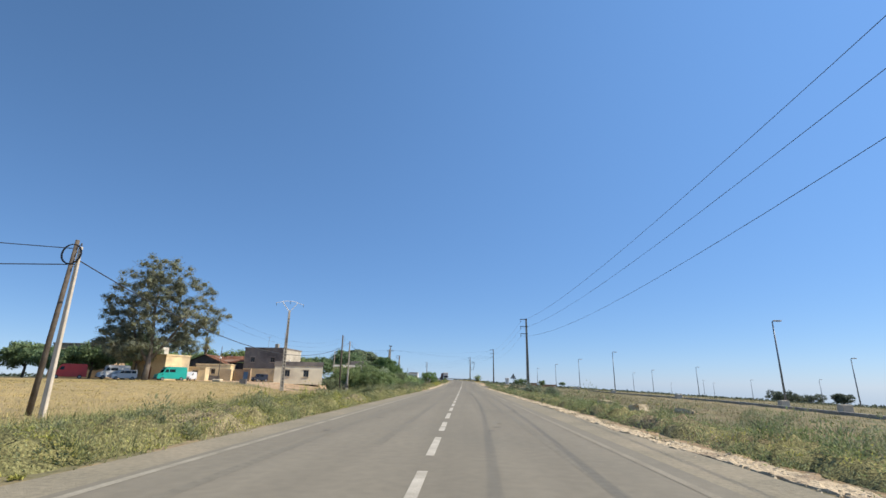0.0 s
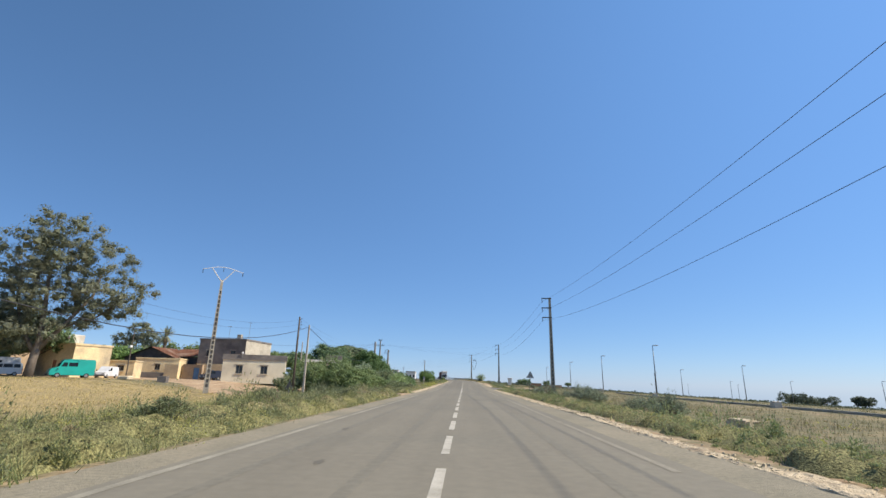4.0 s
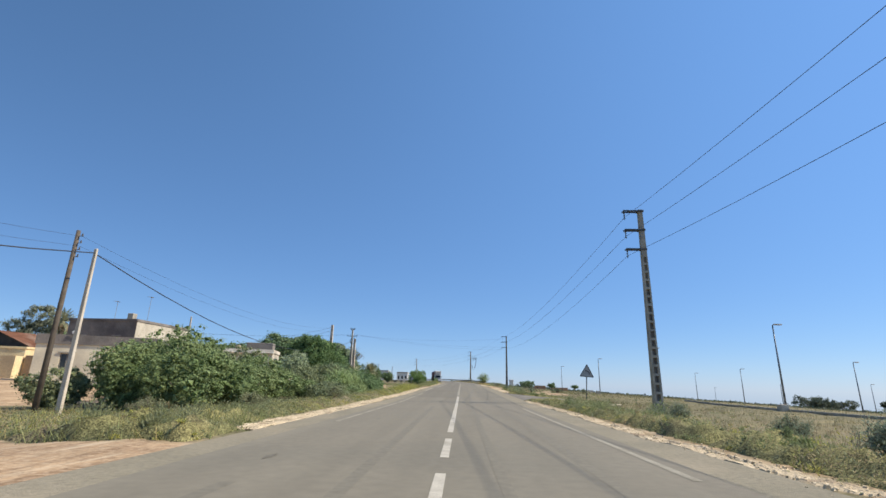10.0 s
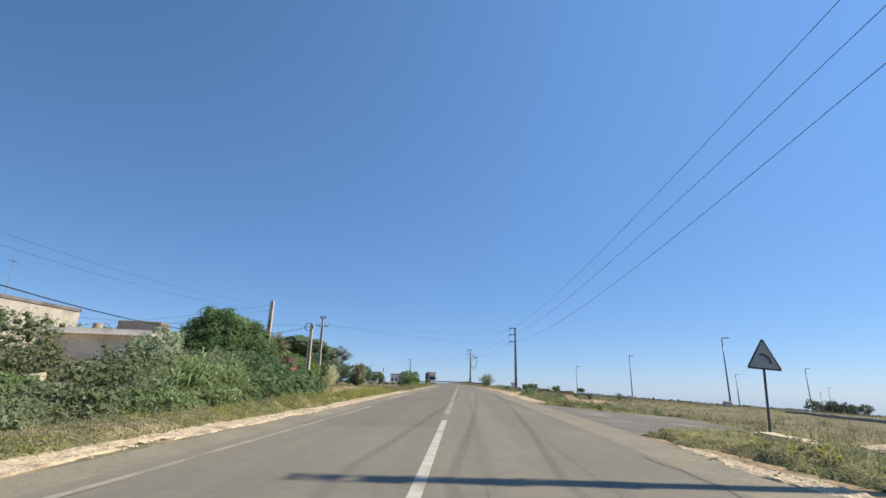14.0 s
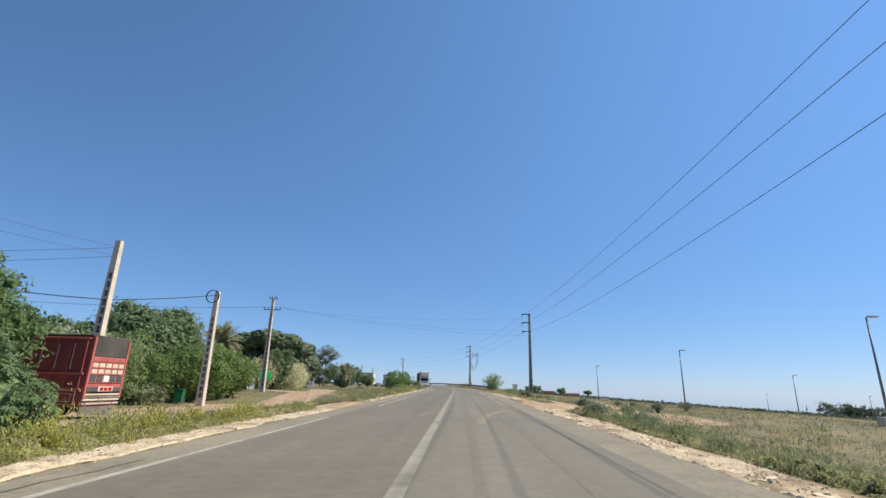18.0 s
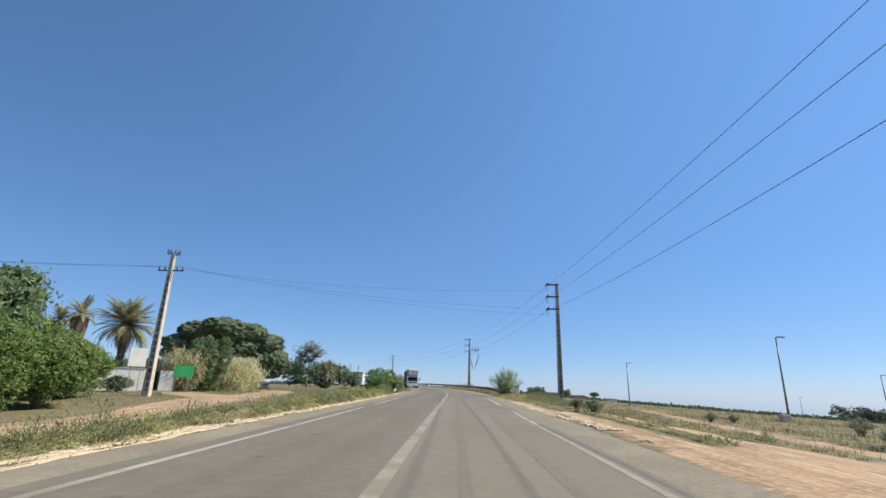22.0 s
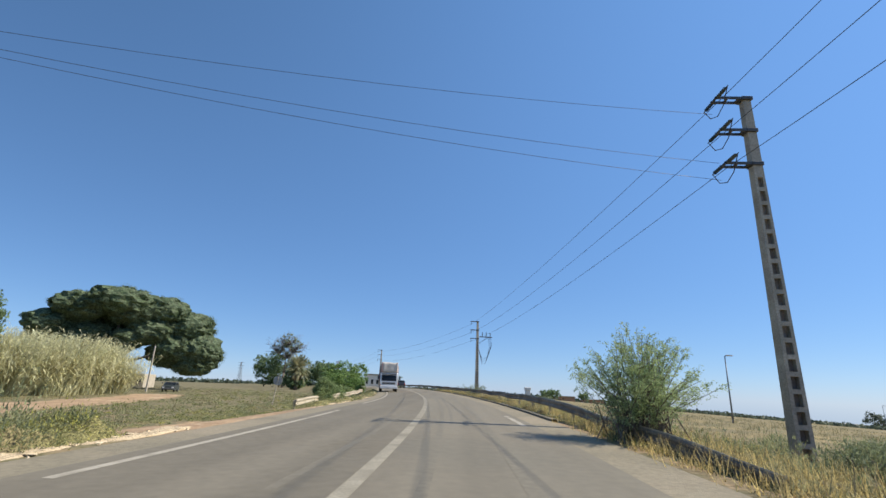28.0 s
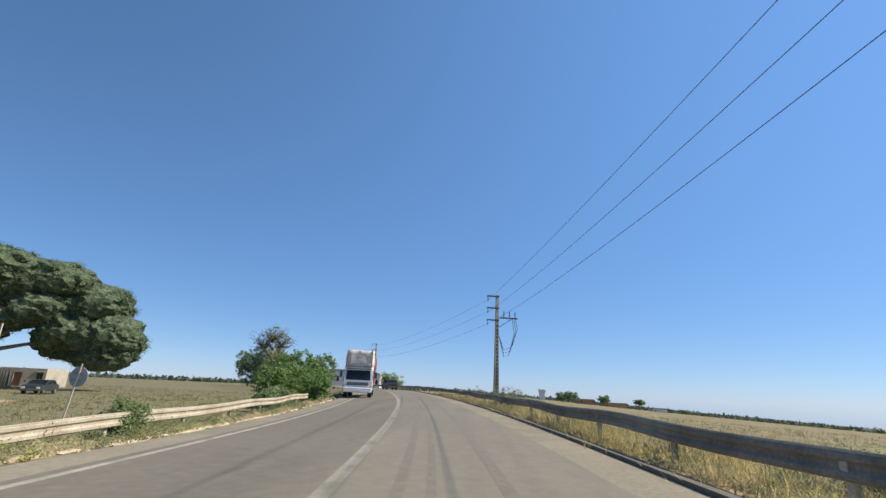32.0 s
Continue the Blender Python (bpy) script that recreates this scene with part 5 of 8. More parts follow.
def house(name, x, y, rz, w, d, h, label, front=(), right=(), wall_mat=None, parapet=0.0, parapet_mat=None, sink=0.4, base=0.0, base_mat=None):
    """A flat-roofed house: front wall along local x from 0 to w, facing -y."""
    z0 = gz(x, y)
    p = thing(name, x, y, z0, label, "house", rz)
    wm = wall_mat or M_PLASTER_CREAM
    th = 0.25
    part("front_wall", wall(bmesh.new(), 0, w, -sink, h, 0, th, front), wm, p)
    part("back_wall", wall(bmesh.new(), 0, w, -sink, h, d - th, th), wm, p)
    r = part("side_wall", wall(bmesh.new(), th, d - th, -sink, h, 0, th, right), wm, p)
    r.matrix_basis = pose(w, 0, 0, 0, 0, 90)
    l = part("side_wall", wall(bmesh.new(), th, d - th, -sink, h, 0, th), wm, p)
    l.matrix_basis = pose(th, 0, 0, 0, 0, 90)
    part("roof", box(bmesh.new(), w / 2, d / 2, h - 0.1, w - 2 * th - 0.01, d - 2 * th - 0.01, 0.2), M_CONCRETE, p)
    if parapet:
        bm = bmesh.new()
        o = 0.12
        box(bm, w / 2, -o + 0.15, h + parapet / 2, w + 2 * o, 0.3, parapet)
        box(bm, w / 2, d + o - 0.15, h + parapet / 2, w + 2 * o, 0.3, parapet)
        box(bm, -o + 0.15, d / 2, h + parapet / 2, 0.3, d - 0.06, parapet)
        box(bm, w + o - 0.15, d / 2, h + parapet / 2, 0.3, d - 0.06, parapet)
        part("parapet", bm, parapet_mat or M_CONCRETE_DARK, p)
    if base:
        part("base_course", box(bmesh.new(), w / 2, -0.03, base / 2, w + 0.04, 0.1, base, 0.01), base_mat or M_CONCRETE_DARK, p, "dark stained base course")
    for x0, x1, a, b, *kind in front:
        if kind and kind[0] == "door":
            dr = part("door", box(bmesh.new(), (x0 + x1) / 2, 0.15, (a + b) / 2, x1 - x0, 0.06, b - a, 0.01), kind[1], p)
            part("handle", box(bmesh.new(), x1 - 0.15, 0.09, 1.0, 0.04, 0.08, 0.14, 0.01), M_STEEL, dr)
        else:
            window(p, x0, x1, a, b, 0.0)
    return p


def dish(parent, x, y, z, r=0.32):
    bm = bmesh.new()
    bmesh.ops.create_uvsphere(bm, u_segments=14, v_segments=8, radius=r, matrix=Matrix.Translation((x, y, z)) @ Matrix.Diagonal((1, 0.35, 1, 1)))
    for v in [v for v in bm.verts if v.co.y > y + 0.02]:
        bm.verts.remove(v)
    bmesh.ops.solidify(bm, geom=bm.faces[:], thickness=0.02)
    d = part("satellite_dish", bm, M_WHITE, parent, "white satellite dish")
    part("mount", rod(bmesh.new(), (x, y + 0.02, z), (x, y + 0.15, z - 0.8), 0.03), M_STEEL, d)


def aerial(parent, x, y, z, h):
    bm = bmesh.new()
    rod(bm, (x, y, z), (x, y, z + h), 0.035, n=6)
    for i in range(5):
        rod(bm, (x - 0.45 + 0.05 * i, y + 0.25 * i - 0.5, z + h - 0.1), (x + 0.45 - 0.05 * i, y + 0.25 * i - 0.5, z + h - 0.1), 0.018, n=5)
    rod(bm, (x, y - 0.6, z + h - 0.1), (x, y + 0.6, z + h - 0.1), 0.02, n=5)
    part("aerial", bm, M_STEEL, parent)


# the grey two-storey block
H = house("two_storey_house", -63.8, 138.6, -2, 11.6, 14.0, 9.2, "weathered dark two-storey house with a flat roof", front=((2.0, 3.2, 5.4, 6.8), (8.0, 9.2, 5.4, 6.8)), right=((3, 4.2, 5.4, 6.8),), wall_mat=M_CONCRETE_DARK, parapet=0.4)
part("side_render", box(bmesh.new(), 11.63, 7.0, 6.4, 0.05, 13.9, 5.4), M_GREY_RENDER, H, "pale brown rendered upper flank")
part("ochre_wall", box(bmesh.new(), 5.8, -0.06, 1.6, 11.4, 0.1, 4.0), M_PLASTER_OCHRE, H, "ochre ground-floor wall")
part("chimney", box(bmesh.new(), 8.3, 3.0, 10.2, 1.0, 1.0, 1.3, 0.05), M_CONCRETE, H)
aerial(H, 6.0, 2.0, 9.5, 3.3)
aerial(H, 9.6, 5.0, 9.5, 4.6)

# the white house in front of it
H = house("white_house", -43.8, 111.8, 20, 11.0, 9.0, 3.75, "low whitewashed house with a dark stained parapet", front=((2.3, 3.5, 1.3, 2.8), (6.6, 7.8, 1.3, 2.8)), wall_mat=M_PLASTER_CREAM, parapet=1.0)
dish(H, 3.2, -0.3, 5.0, 0.22)

# yellow houses round the yard
H = house("yellow_house", -73.4, 104.8, -18, 10.0, 6.2, 5.0, "peeling yellow plaster house with a broken parapet", front=((5.0, 6.1, 0.1, 2.6, "door", M_RUST),), wall_mat=M_PLASTER_OCHRE, parapet=0.35, parapet_mat=M_PLASTER_OCHRE)
dish(H, 8.2, -0.2, 6.3)
part("roof_tank", box(bmesh.new(), 4.5, 3.0, 6.2, 2.4, 2.0, 1.6, 0.1), M_PLASTER_WHITE, H)
H = house("yellow_hut", -64.2, 110.2, 16, 4.3, 4.0, 2.9, "small ochre hut with a blocked window", front=((1.5, 2.7, 1.2, 2.2),), wall_mat=M_PLASTER_OCHRE, parapet=0.2, parapet_mat=M_PLASTER_OCHRE)
H = house("yellow_house", -73.6, 131.0, 14, 9.0, 6.0, 4.1, "low ochre house with one small barred window", front=((4.0, 5.1, 1.7, 3.0),), wall_mat=M_PLASTER_OCHRE, parapet=0.3, parapet_mat=M_PLASTER_OCHRE, base=1.2)
H = house("yellow_annex", -65.8, 129.5, 4, 3.0, 4.0, 3.0, "ochre annex wall beside the low house", wall_mat=M_PLASTER_OCHRE)
H = house("yellow_hut", -79.0, 126.0, 4, 3.2, 4.0, 3.4, "narrow ochre hut with a dark doorway", front=((0.4, 1.6, 0.0, 2.4, "door", M_TAR),), wall_mat=M_PLASTER_OCHRE)
H = house("yard_wall", -62.6, 131.0, 0, 4.5, 0.8, 3.2, "brown yard wall with a blue metal door", front=((2.6, 3.9, 0.0, 2.5, "door", M_BLUE_DOOR),), wall_mat=M_PLASTER_BROWN)
H = house("brown_house", -92.0, 104.0, 12, 12.0, 8.0, 7.4, "brown two-storey house behind trees", front=((1.0, 2.2, 4.8, 6.2), (7.0, 8.2, 4.8, 6.2)), wall_mat=M_PLASTER_BROWN, parapet=0.3)

# the dark barn with a rusted roof
p = thing("barn", -76.0, 139.5, gz(-76, 139.5), "dark timber barn with a rusted sheet roof", "barn", 0)
bm = bmesh.new()
extrude(bm, [(-6.5, -0.3), (6.5, -0.3), (6.5, 4.6), (0, 7.2), (-6.5, 4.6)], 0.0, 9.5)
part("wall", bm, M_TAR, p)
for sgn in (-1, 1):
    bm = bmesh.new()
    n = 26
    prev = None
    for i in range(n + 1):
        yy = -0.6 + 10.7 * i / n
        up = 0.06 * (i % 2)
        row = [bm.verts.new((sgn * 0.02, yy, 7.32 + up)), bm.verts.new((sgn * 7.1, yy, 4.45 + up))]
        if prev:
            bm.faces.new((prev[0], prev[1], row[1], row[0]))
        prev = row
    bmesh.ops.solidify(bm, geom=bm.faces[:], thickness=0.03)
    part("roof_sheet", bm, M_RUST if sgn > 0 else M_TAR, p)
p2 = thing("barn", -67.0, 142.5, gz(-67, 142.5), "long shed with a rusted corrugated roof", "barn", 0)
bm = bmesh.new()
extrude(bm, [(-7.0, -0.3), (7.0, -0.3), (7.0, 5.2), (-7.0, 5.2)], 0, 6.0)
part("wall", bm, M_TAR, p2)
bm = bmesh.new()
prev = None
for i in range(49):
    xx = -7.3 + 14.6 * i / 48
    up = 0.07 * (i % 2)
    row = [bm.verts.new((xx, -0.5, 5.3 + up)), bm.verts.new((xx, 6.4, 7.4 + up))]
    if prev:
        bm.faces.new((prev[0], prev[1], row[1], row[0]))
    prev = row
bmesh.ops.solidify(bm, geom=bm.faces[:], thickness=0.03)
part("roof_sheet", bm, M_RUST, p2)

# white house among the bushes
H = house("white_house", -34.2, 127.4, 13, 8.6, 6.0, 4.6 - gz(-34.2, 127.4), "flat-roofed white house behind dense bushes", front=((1.2, 2.2, 2.2, 3.6),), wall_mat=M_PLASTER_WHITE, parapet=0.45, parapet_mat=M_PLASTER_WHITE)
part("roof_room", box(bmesh.new(), 6.2, 4.4, 5.6 - gz(-34.2, 127.4), 3.6, 2.4, 1.1, 0.05), M_CONCRETE_DARK, H, "dark roof room")
part("roof_drum", rod(bmesh.new(), (3.6, 1.6, 4.7 - gz(-34.2, 127.4)), (3.6, 1.6, 5.6 - gz(-34.2, 127.4)), 0.38, n=16), M_PLASTER_OCHRE, H, "yellow drum")
part("roof_slab", box(bmesh.new(), 4.3, -0.3, 4.55 - gz(-34.2, 127.4), 9.0, 0.8, 0.14, 0.02), M_PLASTER_WHITE, H)

# walls and hut by the palms
H = house("garden_wall", -51.2, 198.3, 27, 12.4, 0.6, 2.8, "white garden wall beside the palms", wall_mat=M_WHITE)
part("coping", box(bmesh.new(), 6.2, 0.3, 2.85, 12.6, 0.8, 0.1, 0.02), M_CONCRETE_PALE, H)
H = house("grey_hut", -47.0, 211.0, 4, 6.4, 5.0, 4.5, "low brown-grey rendered hut with a flat roof", front=((2.6, 4.2, 0.0, 2.6, "door", M_BIN),), wall_mat=M_HUT)
H = house("white_pier", -39.8, 206.8, 24, 1.7, 0.5, 2.7, "short white gate wall behind the green sign", wall_mat=M_WHITE)
H = house("ochre_pier", -41.0, 208.8, 8, 2.4, 1.0, 4.6, "tall ochre wall end beside the hut", wall_mat=M_PLASTER_OCHRE)
H = house("low_house", -67.6, 272.0, 10, 6.4, 5.0, 2.6, "low stained stone farm building under the pine", front=((2, 3.1, 0, 2.0, "door", M_RUST), (5, 6.0, 1, 2.0)), wall_mat=M_GREY_RENDER)
p = thing("stake_fence", 0, 0, 0, "rough fence of grey upright stakes beside the farm building", "fence")
rr = random.Random(5)
for i in range(34):
    x, y = -61.4 + 0.13 * i, 262.0 + 0.05 * i
    z = gz(x, y)
    h = rr.uniform(1.5, 2.5)
    part("stake", sweep(bmesh.new(), [(x, y, z - 0.2), (x + rr.uniform(-0.15, 0.15), y + rr.uniform(-0.1, 0.1), z + h)], [0.06, 0.04], 5), M_BARK, p)

# far buildings
for x, y, w, h, m, label in ((-58, 420, 9, 7.5, M_WHITE, "far white house beside the road"), (-44, 425, 8, 7.0, M_WHITE, "far white house beside the road"), (70, 500, 9, 2.3, M_FAR_BRICK, "far low brick farm building"), (88, 505, 14, 1.9, M_FAR_BRICK, "far low brick farm building"), (112, 500, 8, 1.6, M_WHITE, "far white farm shed")):
    z0 = gz(x, y)
    p = thing("farm_house", x, y, z0, label, "house")
    part("wall", extrude(bmesh.new(), [(-w / 2, -1), (w / 2, -1), (w / 2, h), (-w / 2, h)], 0, 7), m, p)
    part("roof", extrude(bmesh.new(), [(-w / 2 - 0.3, h), (w / 2 + 0.3, h), (w / 2 - 0.3, h + 0.7), (-w / 2 + 0.3, h + 0.7)], -0.3, 7.3), M_CONCRETE if m == M_WHITE else M_PLASTER_BROWN, p)
    for i in range(3 if h > 3 else 1):
        part("window", box(bmesh.new(), -w / 3 + i * w / 3, -0.01, h * 0.55, 1.1, 0.06, h * 0.3), M_GLASS_DARK, p)
p = thing("water_tower", 45.0, 506.0, gz(45, 506), "far white water tower", "water tower")
part("shaft", box(bmesh.new(), 0, 0, 1.8, 3.2, 3.2, 6.0, 0.1), M_WHITE, p)
part("tank", box(bmesh.new(), 0, 0, 5.6, 4.0, 4.0, 1.8, 0.2), M_WHITE, p)

p = thing("lattice_pylon", -333, 900, -3, "far grey lattice transmission pylon", "pylon")
bm = bmesh.new()
for sx in (-1, 1):
    for sy in (-1, 1):
        rod(bm, (sx * 3, sy * 3, 0), (sx * 0.6, sy * 0.6, 33), 0.25, 0.15, 4)
for i in range(8):
    z = i * 4
    k = 3 - 2.4 * z / 33
    for sy in (-1, 1):
        rod(bm, (-k, sy * k, z), (k * 0.85, sy * k * 0.85, z + 4), 0.12, n=4)
        rod(bm, (k, sy * k, z), (-k * 0.85, sy * k * 0.85, z + 4), 0.12, n=4)
part("tower", bm, M_STEEL, p)
for z in (24, 28, 32):
    part("cross_arm", box(bmesh.new(), 0, 0, z, 9, 0.5, 0.4), M_STEEL, p)


# ---- vehicles ----
def wheel(parent, x, y, r, w=0.22):
    bm = bmesh.new()
    rod(bm, (x, y - w / 2, r), (x, y + w / 2, r), r, n=20)
    bmesh.ops.bevel(bm, geom=[e for e in bm.edges if len(e.link_faces) == 2 and abs(e.calc_face_angle(0)) > 1.2], offset=0.03, segments=1, affect="EDGES")
    t = part("wheel", bm, M_TYRE, parent)
    bm = bmesh.new()
    rod(bm, (x, y - w / 2 - 0.012, r), (x, y + w / 2 + 0.012, r), r * 0.58, n=16)
    part("rim", bm, M_RIM, t)


def vehicle(name, x, y, rz, outline, width, wheels, paint, label, category, windows=(), front_x=0.0, rear_x=0.0, screen=None, z_light=0.75, rear_screen=None, group="", ride=None, lights_rear=True):
    """A road vehicle: side outline in (x, z), forward is -x; windows as side quads of four (x, z) points."""
    z0 = (gz(x, y) if ride is None else ride)
    p = thing(name, x, y, z0, label, category, rz, group)
    bm = bmesh.new()
    hw = width / 2
    extrude(bm, outline, -hw, hw)
    for v in bm.verts:
        if v.co.z > 1.0:
            v.co.y *= 1 - 0.07 * (v.co.z - 1.0) / 1.4
    bmesh.ops.bevel(bm, geom=[e for e in bm.edges if len(e.link_faces) == 2 and e.calc_face_angle(0) > 0.35], offset=0.06, segments=2, affect="EDGES")
    part("body", bm, paint, p, smooth=False)
    for q in windows:
        for s in (-1, 1):
            bm = bmesh.new()
            vs = [bm.verts.new((a, s * (hw * (1 - 0.07 * max(0, b - 1.0) / 1.4) + 0.006), b)) for a, b in q]
            f = bm.faces.new(vs)
            bmesh.ops.solidify(bm, geom=[f], thickness=0.02)
            bmesh.ops.recalc_face_normals(bm, faces=bm.faces)
            part("side_window", bm, M_GLASS_DARK, p)
    for scr, nm in ((screen, "windscreen"), (rear_screen, "rear_window")):
        if scr:
            (xa, za), (xb, zb) = scr
            dx, dz = xb - xa, zb - za
            ln = math.hypot(dx, dz)
            nx, nz = (-dz / ln * 0.012, dx / ln * 0.012)
            if nm == "rear_window":
                nx, nz = abs(nx), abs(nz)
            else:
                nx, nz = -abs(nx), abs(nz)
            bm = bmesh.new()
            ka, kb = hw * 0.84, hw * 0.76
            vs = [bm.verts.new((xa + nx, -ka, za + nz)), bm.verts.new((xa + nx, ka, za + nz)), bm.verts.new((xb + nx, kb, zb + nz)), bm.verts.new((xb + nx, -kb, zb + nz))]
            f = bm.faces.new(vs)
            bmesh.ops.solidify(bm, geom=[f], thickness=0.02)
            part(nm, bm, M_GLASS_DARK, p)
    for wx, r in wheels:
        for s in (-1, 1):
            wheel(p, wx, s * (hw - 0.10), r)
    for s in (-1, 1):
        part("headlight", box(bmesh.new(), front_x, s * hw * 0.72, z_light, 0.08, 0.32, 0.2, 0.02), M_LIGHT_CLEAR, p)
        if lights_rear:
            part("tail_light", box(bmesh.new(), rear_x, s * hw * 0.86, z_light + 0.15, 0.08, 0.16, 0.3, 0.02), M_LIGHT_RED, p)
        part("mirror", box(bmesh.new(), front_x + 0.95, s * (hw + 0.12), 1.25, 0.1, 0.2, 0.18, 0.02), M_SIGN_DARK, p)
    part("front_bumper", box(bmesh.new(), front_x - 0.02, 0, 0.45, 0.16, width * 0.96, 0.2, 0.03), M_SIGN_DARK, p)
    part("rear_bumper", box(bmesh.new(), rear_x + 0.02, 0, 0.45, 0.16, width * 0.96, 0.2, 0.03), M_SIGN_DARK, p)
    return p


VAN = [(-2.75, 0.35), (2.75, 0.35), (2.78, 1.5), (2.7, 2.55), (2.5, 2.7), (-0.9, 2.7), (-1.3, 2.55), (-1.75, 1.55), (-2.6, 1.25), (-2.78, 0.9)]
vehicle("camper_van", -58.5, 95.5, 51, VAN, 2.0, ((-1.75, 0.36), (1.75, 0.36)), M_TEAL, "bright teal high-roofed old van parked on the yard", "van", windows=([(-1.5, 1.6), (-0.75, 1.6), (-0.75, 2.2), (-1.22, 2.2)], [(-0.6, 1.65), (0.5, 1.65), (0.5, 2.2), (-0.6, 2.2)]), front_x=-2.78, rear_x=2.78, screen=((-1.72, 1.62), (-1.32, 2.45)))
vehicle("delivery_van", -74.0, 88.5, 40, VAN, 2.0, ((-1.75, 0.36), (1.75, 0.36)), M_RED_PAINT, "bright red van parked under the trees", "van", windows=([(-1.5, 1.6), (-0.75, 1.6), (-0.75, 2.2), (-1.22, 2.2)],), front_x=-2.78, rear_x=2.78, screen=((-1.72, 1.62), (-1.32, 2.45)))
vehicle("delivery_van", -70.5, 95.5, 45, VAN, 2.0, ((-1.75, 0.36), (1.75, 0.36)), M_VAN_WHITE, "grey-white van with a roof rack under the eucalyptus", "van", windows=([(-1.5, 1.6), (-0.75, 1.6), (-0.75, 2.2), (-1.22, 2.2)], [(-0.6, 1.65), (0.6, 1.65), (0.6, 2.2), (-0.6, 2.2)]), front_x=-2.78, rear_x=2.78, screen=((-1.72, 1.62), (-1.32, 2.45)))
MPV = [(-2.1, 0.3), (2.1, 0.3), (2.15, 1.1), (2.0, 1.85), (-0.35, 1.9), (-1.2, 1.15), (-2.0, 0.95), (-2.15, 0.6)]
vehicle("small_van", -65.4, 91.6, 45, MPV, 1.75, ((-1.35, 0.31), (1.35, 0.31)), M_VAN_WHITE, "small white van parked beside the eucalyptus trunk", "van", windows=([(-1.0, 1.2), (-0.1, 1.2), (-0.1, 1.7), (-0.35, 1.7)], [(0.0, 1.2), (1.0, 1.2), (1.0, 1.7), (0.0, 1.7)], [(1.1, 1.2), (1.85, 1.2), (1.8, 1.7), (1.1, 1.7)]), front_x=-2.12, rear_x=2.12, screen=((-1.12, 1.2), (-0.42, 1.82)))
vehicle("small_van", -59.8, 104.5, 100, MPV, 1.75, ((-1.35, 0.31), (1.35, 0.31)), M_VAN_WHITE, "white van seen from its square back beside a hut", "van", windows=([(-1.0, 1.2), (-0.1, 1.2), (-0.1, 1.7), (-0.35, 1.7)],), front_x=-2.12, rear_x=2.12, screen=((-1.12, 1.2), (-0.42, 1.82)), rear_screen=((2.13, 1.2), (2.03, 1.75)))
JEEP = [(-1.9, 0.4), (1.9, 0.4), (1.95, 1.9), (-0.6, 1.95), (-0.8, 1.2), (-1.85, 1.1)]
vehicle("off_road_car", -52.5, 124.5, 60, JEEP, 1.75, ((-1.3, 0.38), (1.3, 0.38)), M_DARK_PAINT, "dark square off-road car beside the white house", "car", windows=([(-0.6, 1.25), (0.5, 1.25), (0.5, 1.75), (-0.5, 1.75)],), front_x=-1.9, rear_x=1.93)
SALOON = [(-2.15, 0.32), (2.15, 0.32), (2.2, 0.95), (1.55, 1.02), (0.95, 1.42), (-0.35, 1.42), (-1.05, 0.98), (-2.1, 0.85)]
WINS = ([(-0.85, 1.0), (0.2, 1.0), (0.2, 1.34), (-0.35, 1.34)], [(0.28, 1.0), (1.3, 1.02), (0.85, 1.34), (0.28, 1.34)])
vehicle("parked_car", -43.6, 253.3, 112, SALOON, 1.75, ((-1.35, 0.31), (1.35, 0.31)), M_GREY_PAINT, "dark grey-green saloon car parked in the shade by the pine", "car", windows=WINS, front_x=-2.15, rear_x=2.17, screen=((-1.0, 1.02), (-0.4, 1.38)), rear_screen=((1.5, 1.05), (1.0, 1.38)), z_light=0.65)
HATCH = [(-2.0, 0.32), (1.95, 0.32), (2.05, 0.9), (1.9, 1.1), (1.45, 1.55), (-0.3, 1.58), (-1.05, 1.05), (-1.95, 0.88)]
yv = 284.0
vehicle("moving_car", float(cl(yv)) + 1.8, yv, -68, HATCH, 1.75, ((-1.3, 0.32), (1.25, 0.32)), M_DARK_PAINT, "dark blue hatchback on the road ahead", "car", windows=([(-0.85, 1.08), (0.2, 1.08), (0.2, 1.45), (-0.3, 1.45)], [(0.28, 1.08), (1.5, 1.1), (1.2, 1.45), (0.28, 1.45)]), front_x=-2.0, rear_x=2.0, rear_screen=((1.92, 1.12), (1.5, 1.5)), z_light=0.7, ride=float(road_z(yv)))

# the loaded white lorry coming round the bend
yv = 247.0
xv = float(cl(yv)) - 3.4
p = thing("lorry", xv, yv, float(road_z(yv) + bank(-3.4, yv)), "white lorry with a tall load under a pale tarpaulin", "lorry", 10)
bm = bmesh.new()
extrude(bm, [(-1.9, 0.55), (0.0, 0.55), (0.0, 2.6), (-1.3, 2.6), (-1.75, 2.25), (-1.9, 1.35)], -1.2, 1.2, "x")
bmesh.ops.bevel(bm, geom=[e for e in bm.edges if e.calc_face_angle(0) > 0.3], offset=0.07, segments=2, affect="EDGES")
cabp = part("cab", bm, M_VAN_WHITE, p, "white cab")
bm = bmesh.new()
vs = [bm.verts.new(v) for v in ((-1.02, -1.905, 1.42), (1.02, -1.905, 1.42), (0.98, -1.768, 2.2), (-0.98, -1.768, 2.2))]
f = bm.faces.new(vs)
bmesh.ops.solidify(bm, geom=[f], thickness=0.03)
part("windscreen", bm, M_GLASS_DARK, cabp)
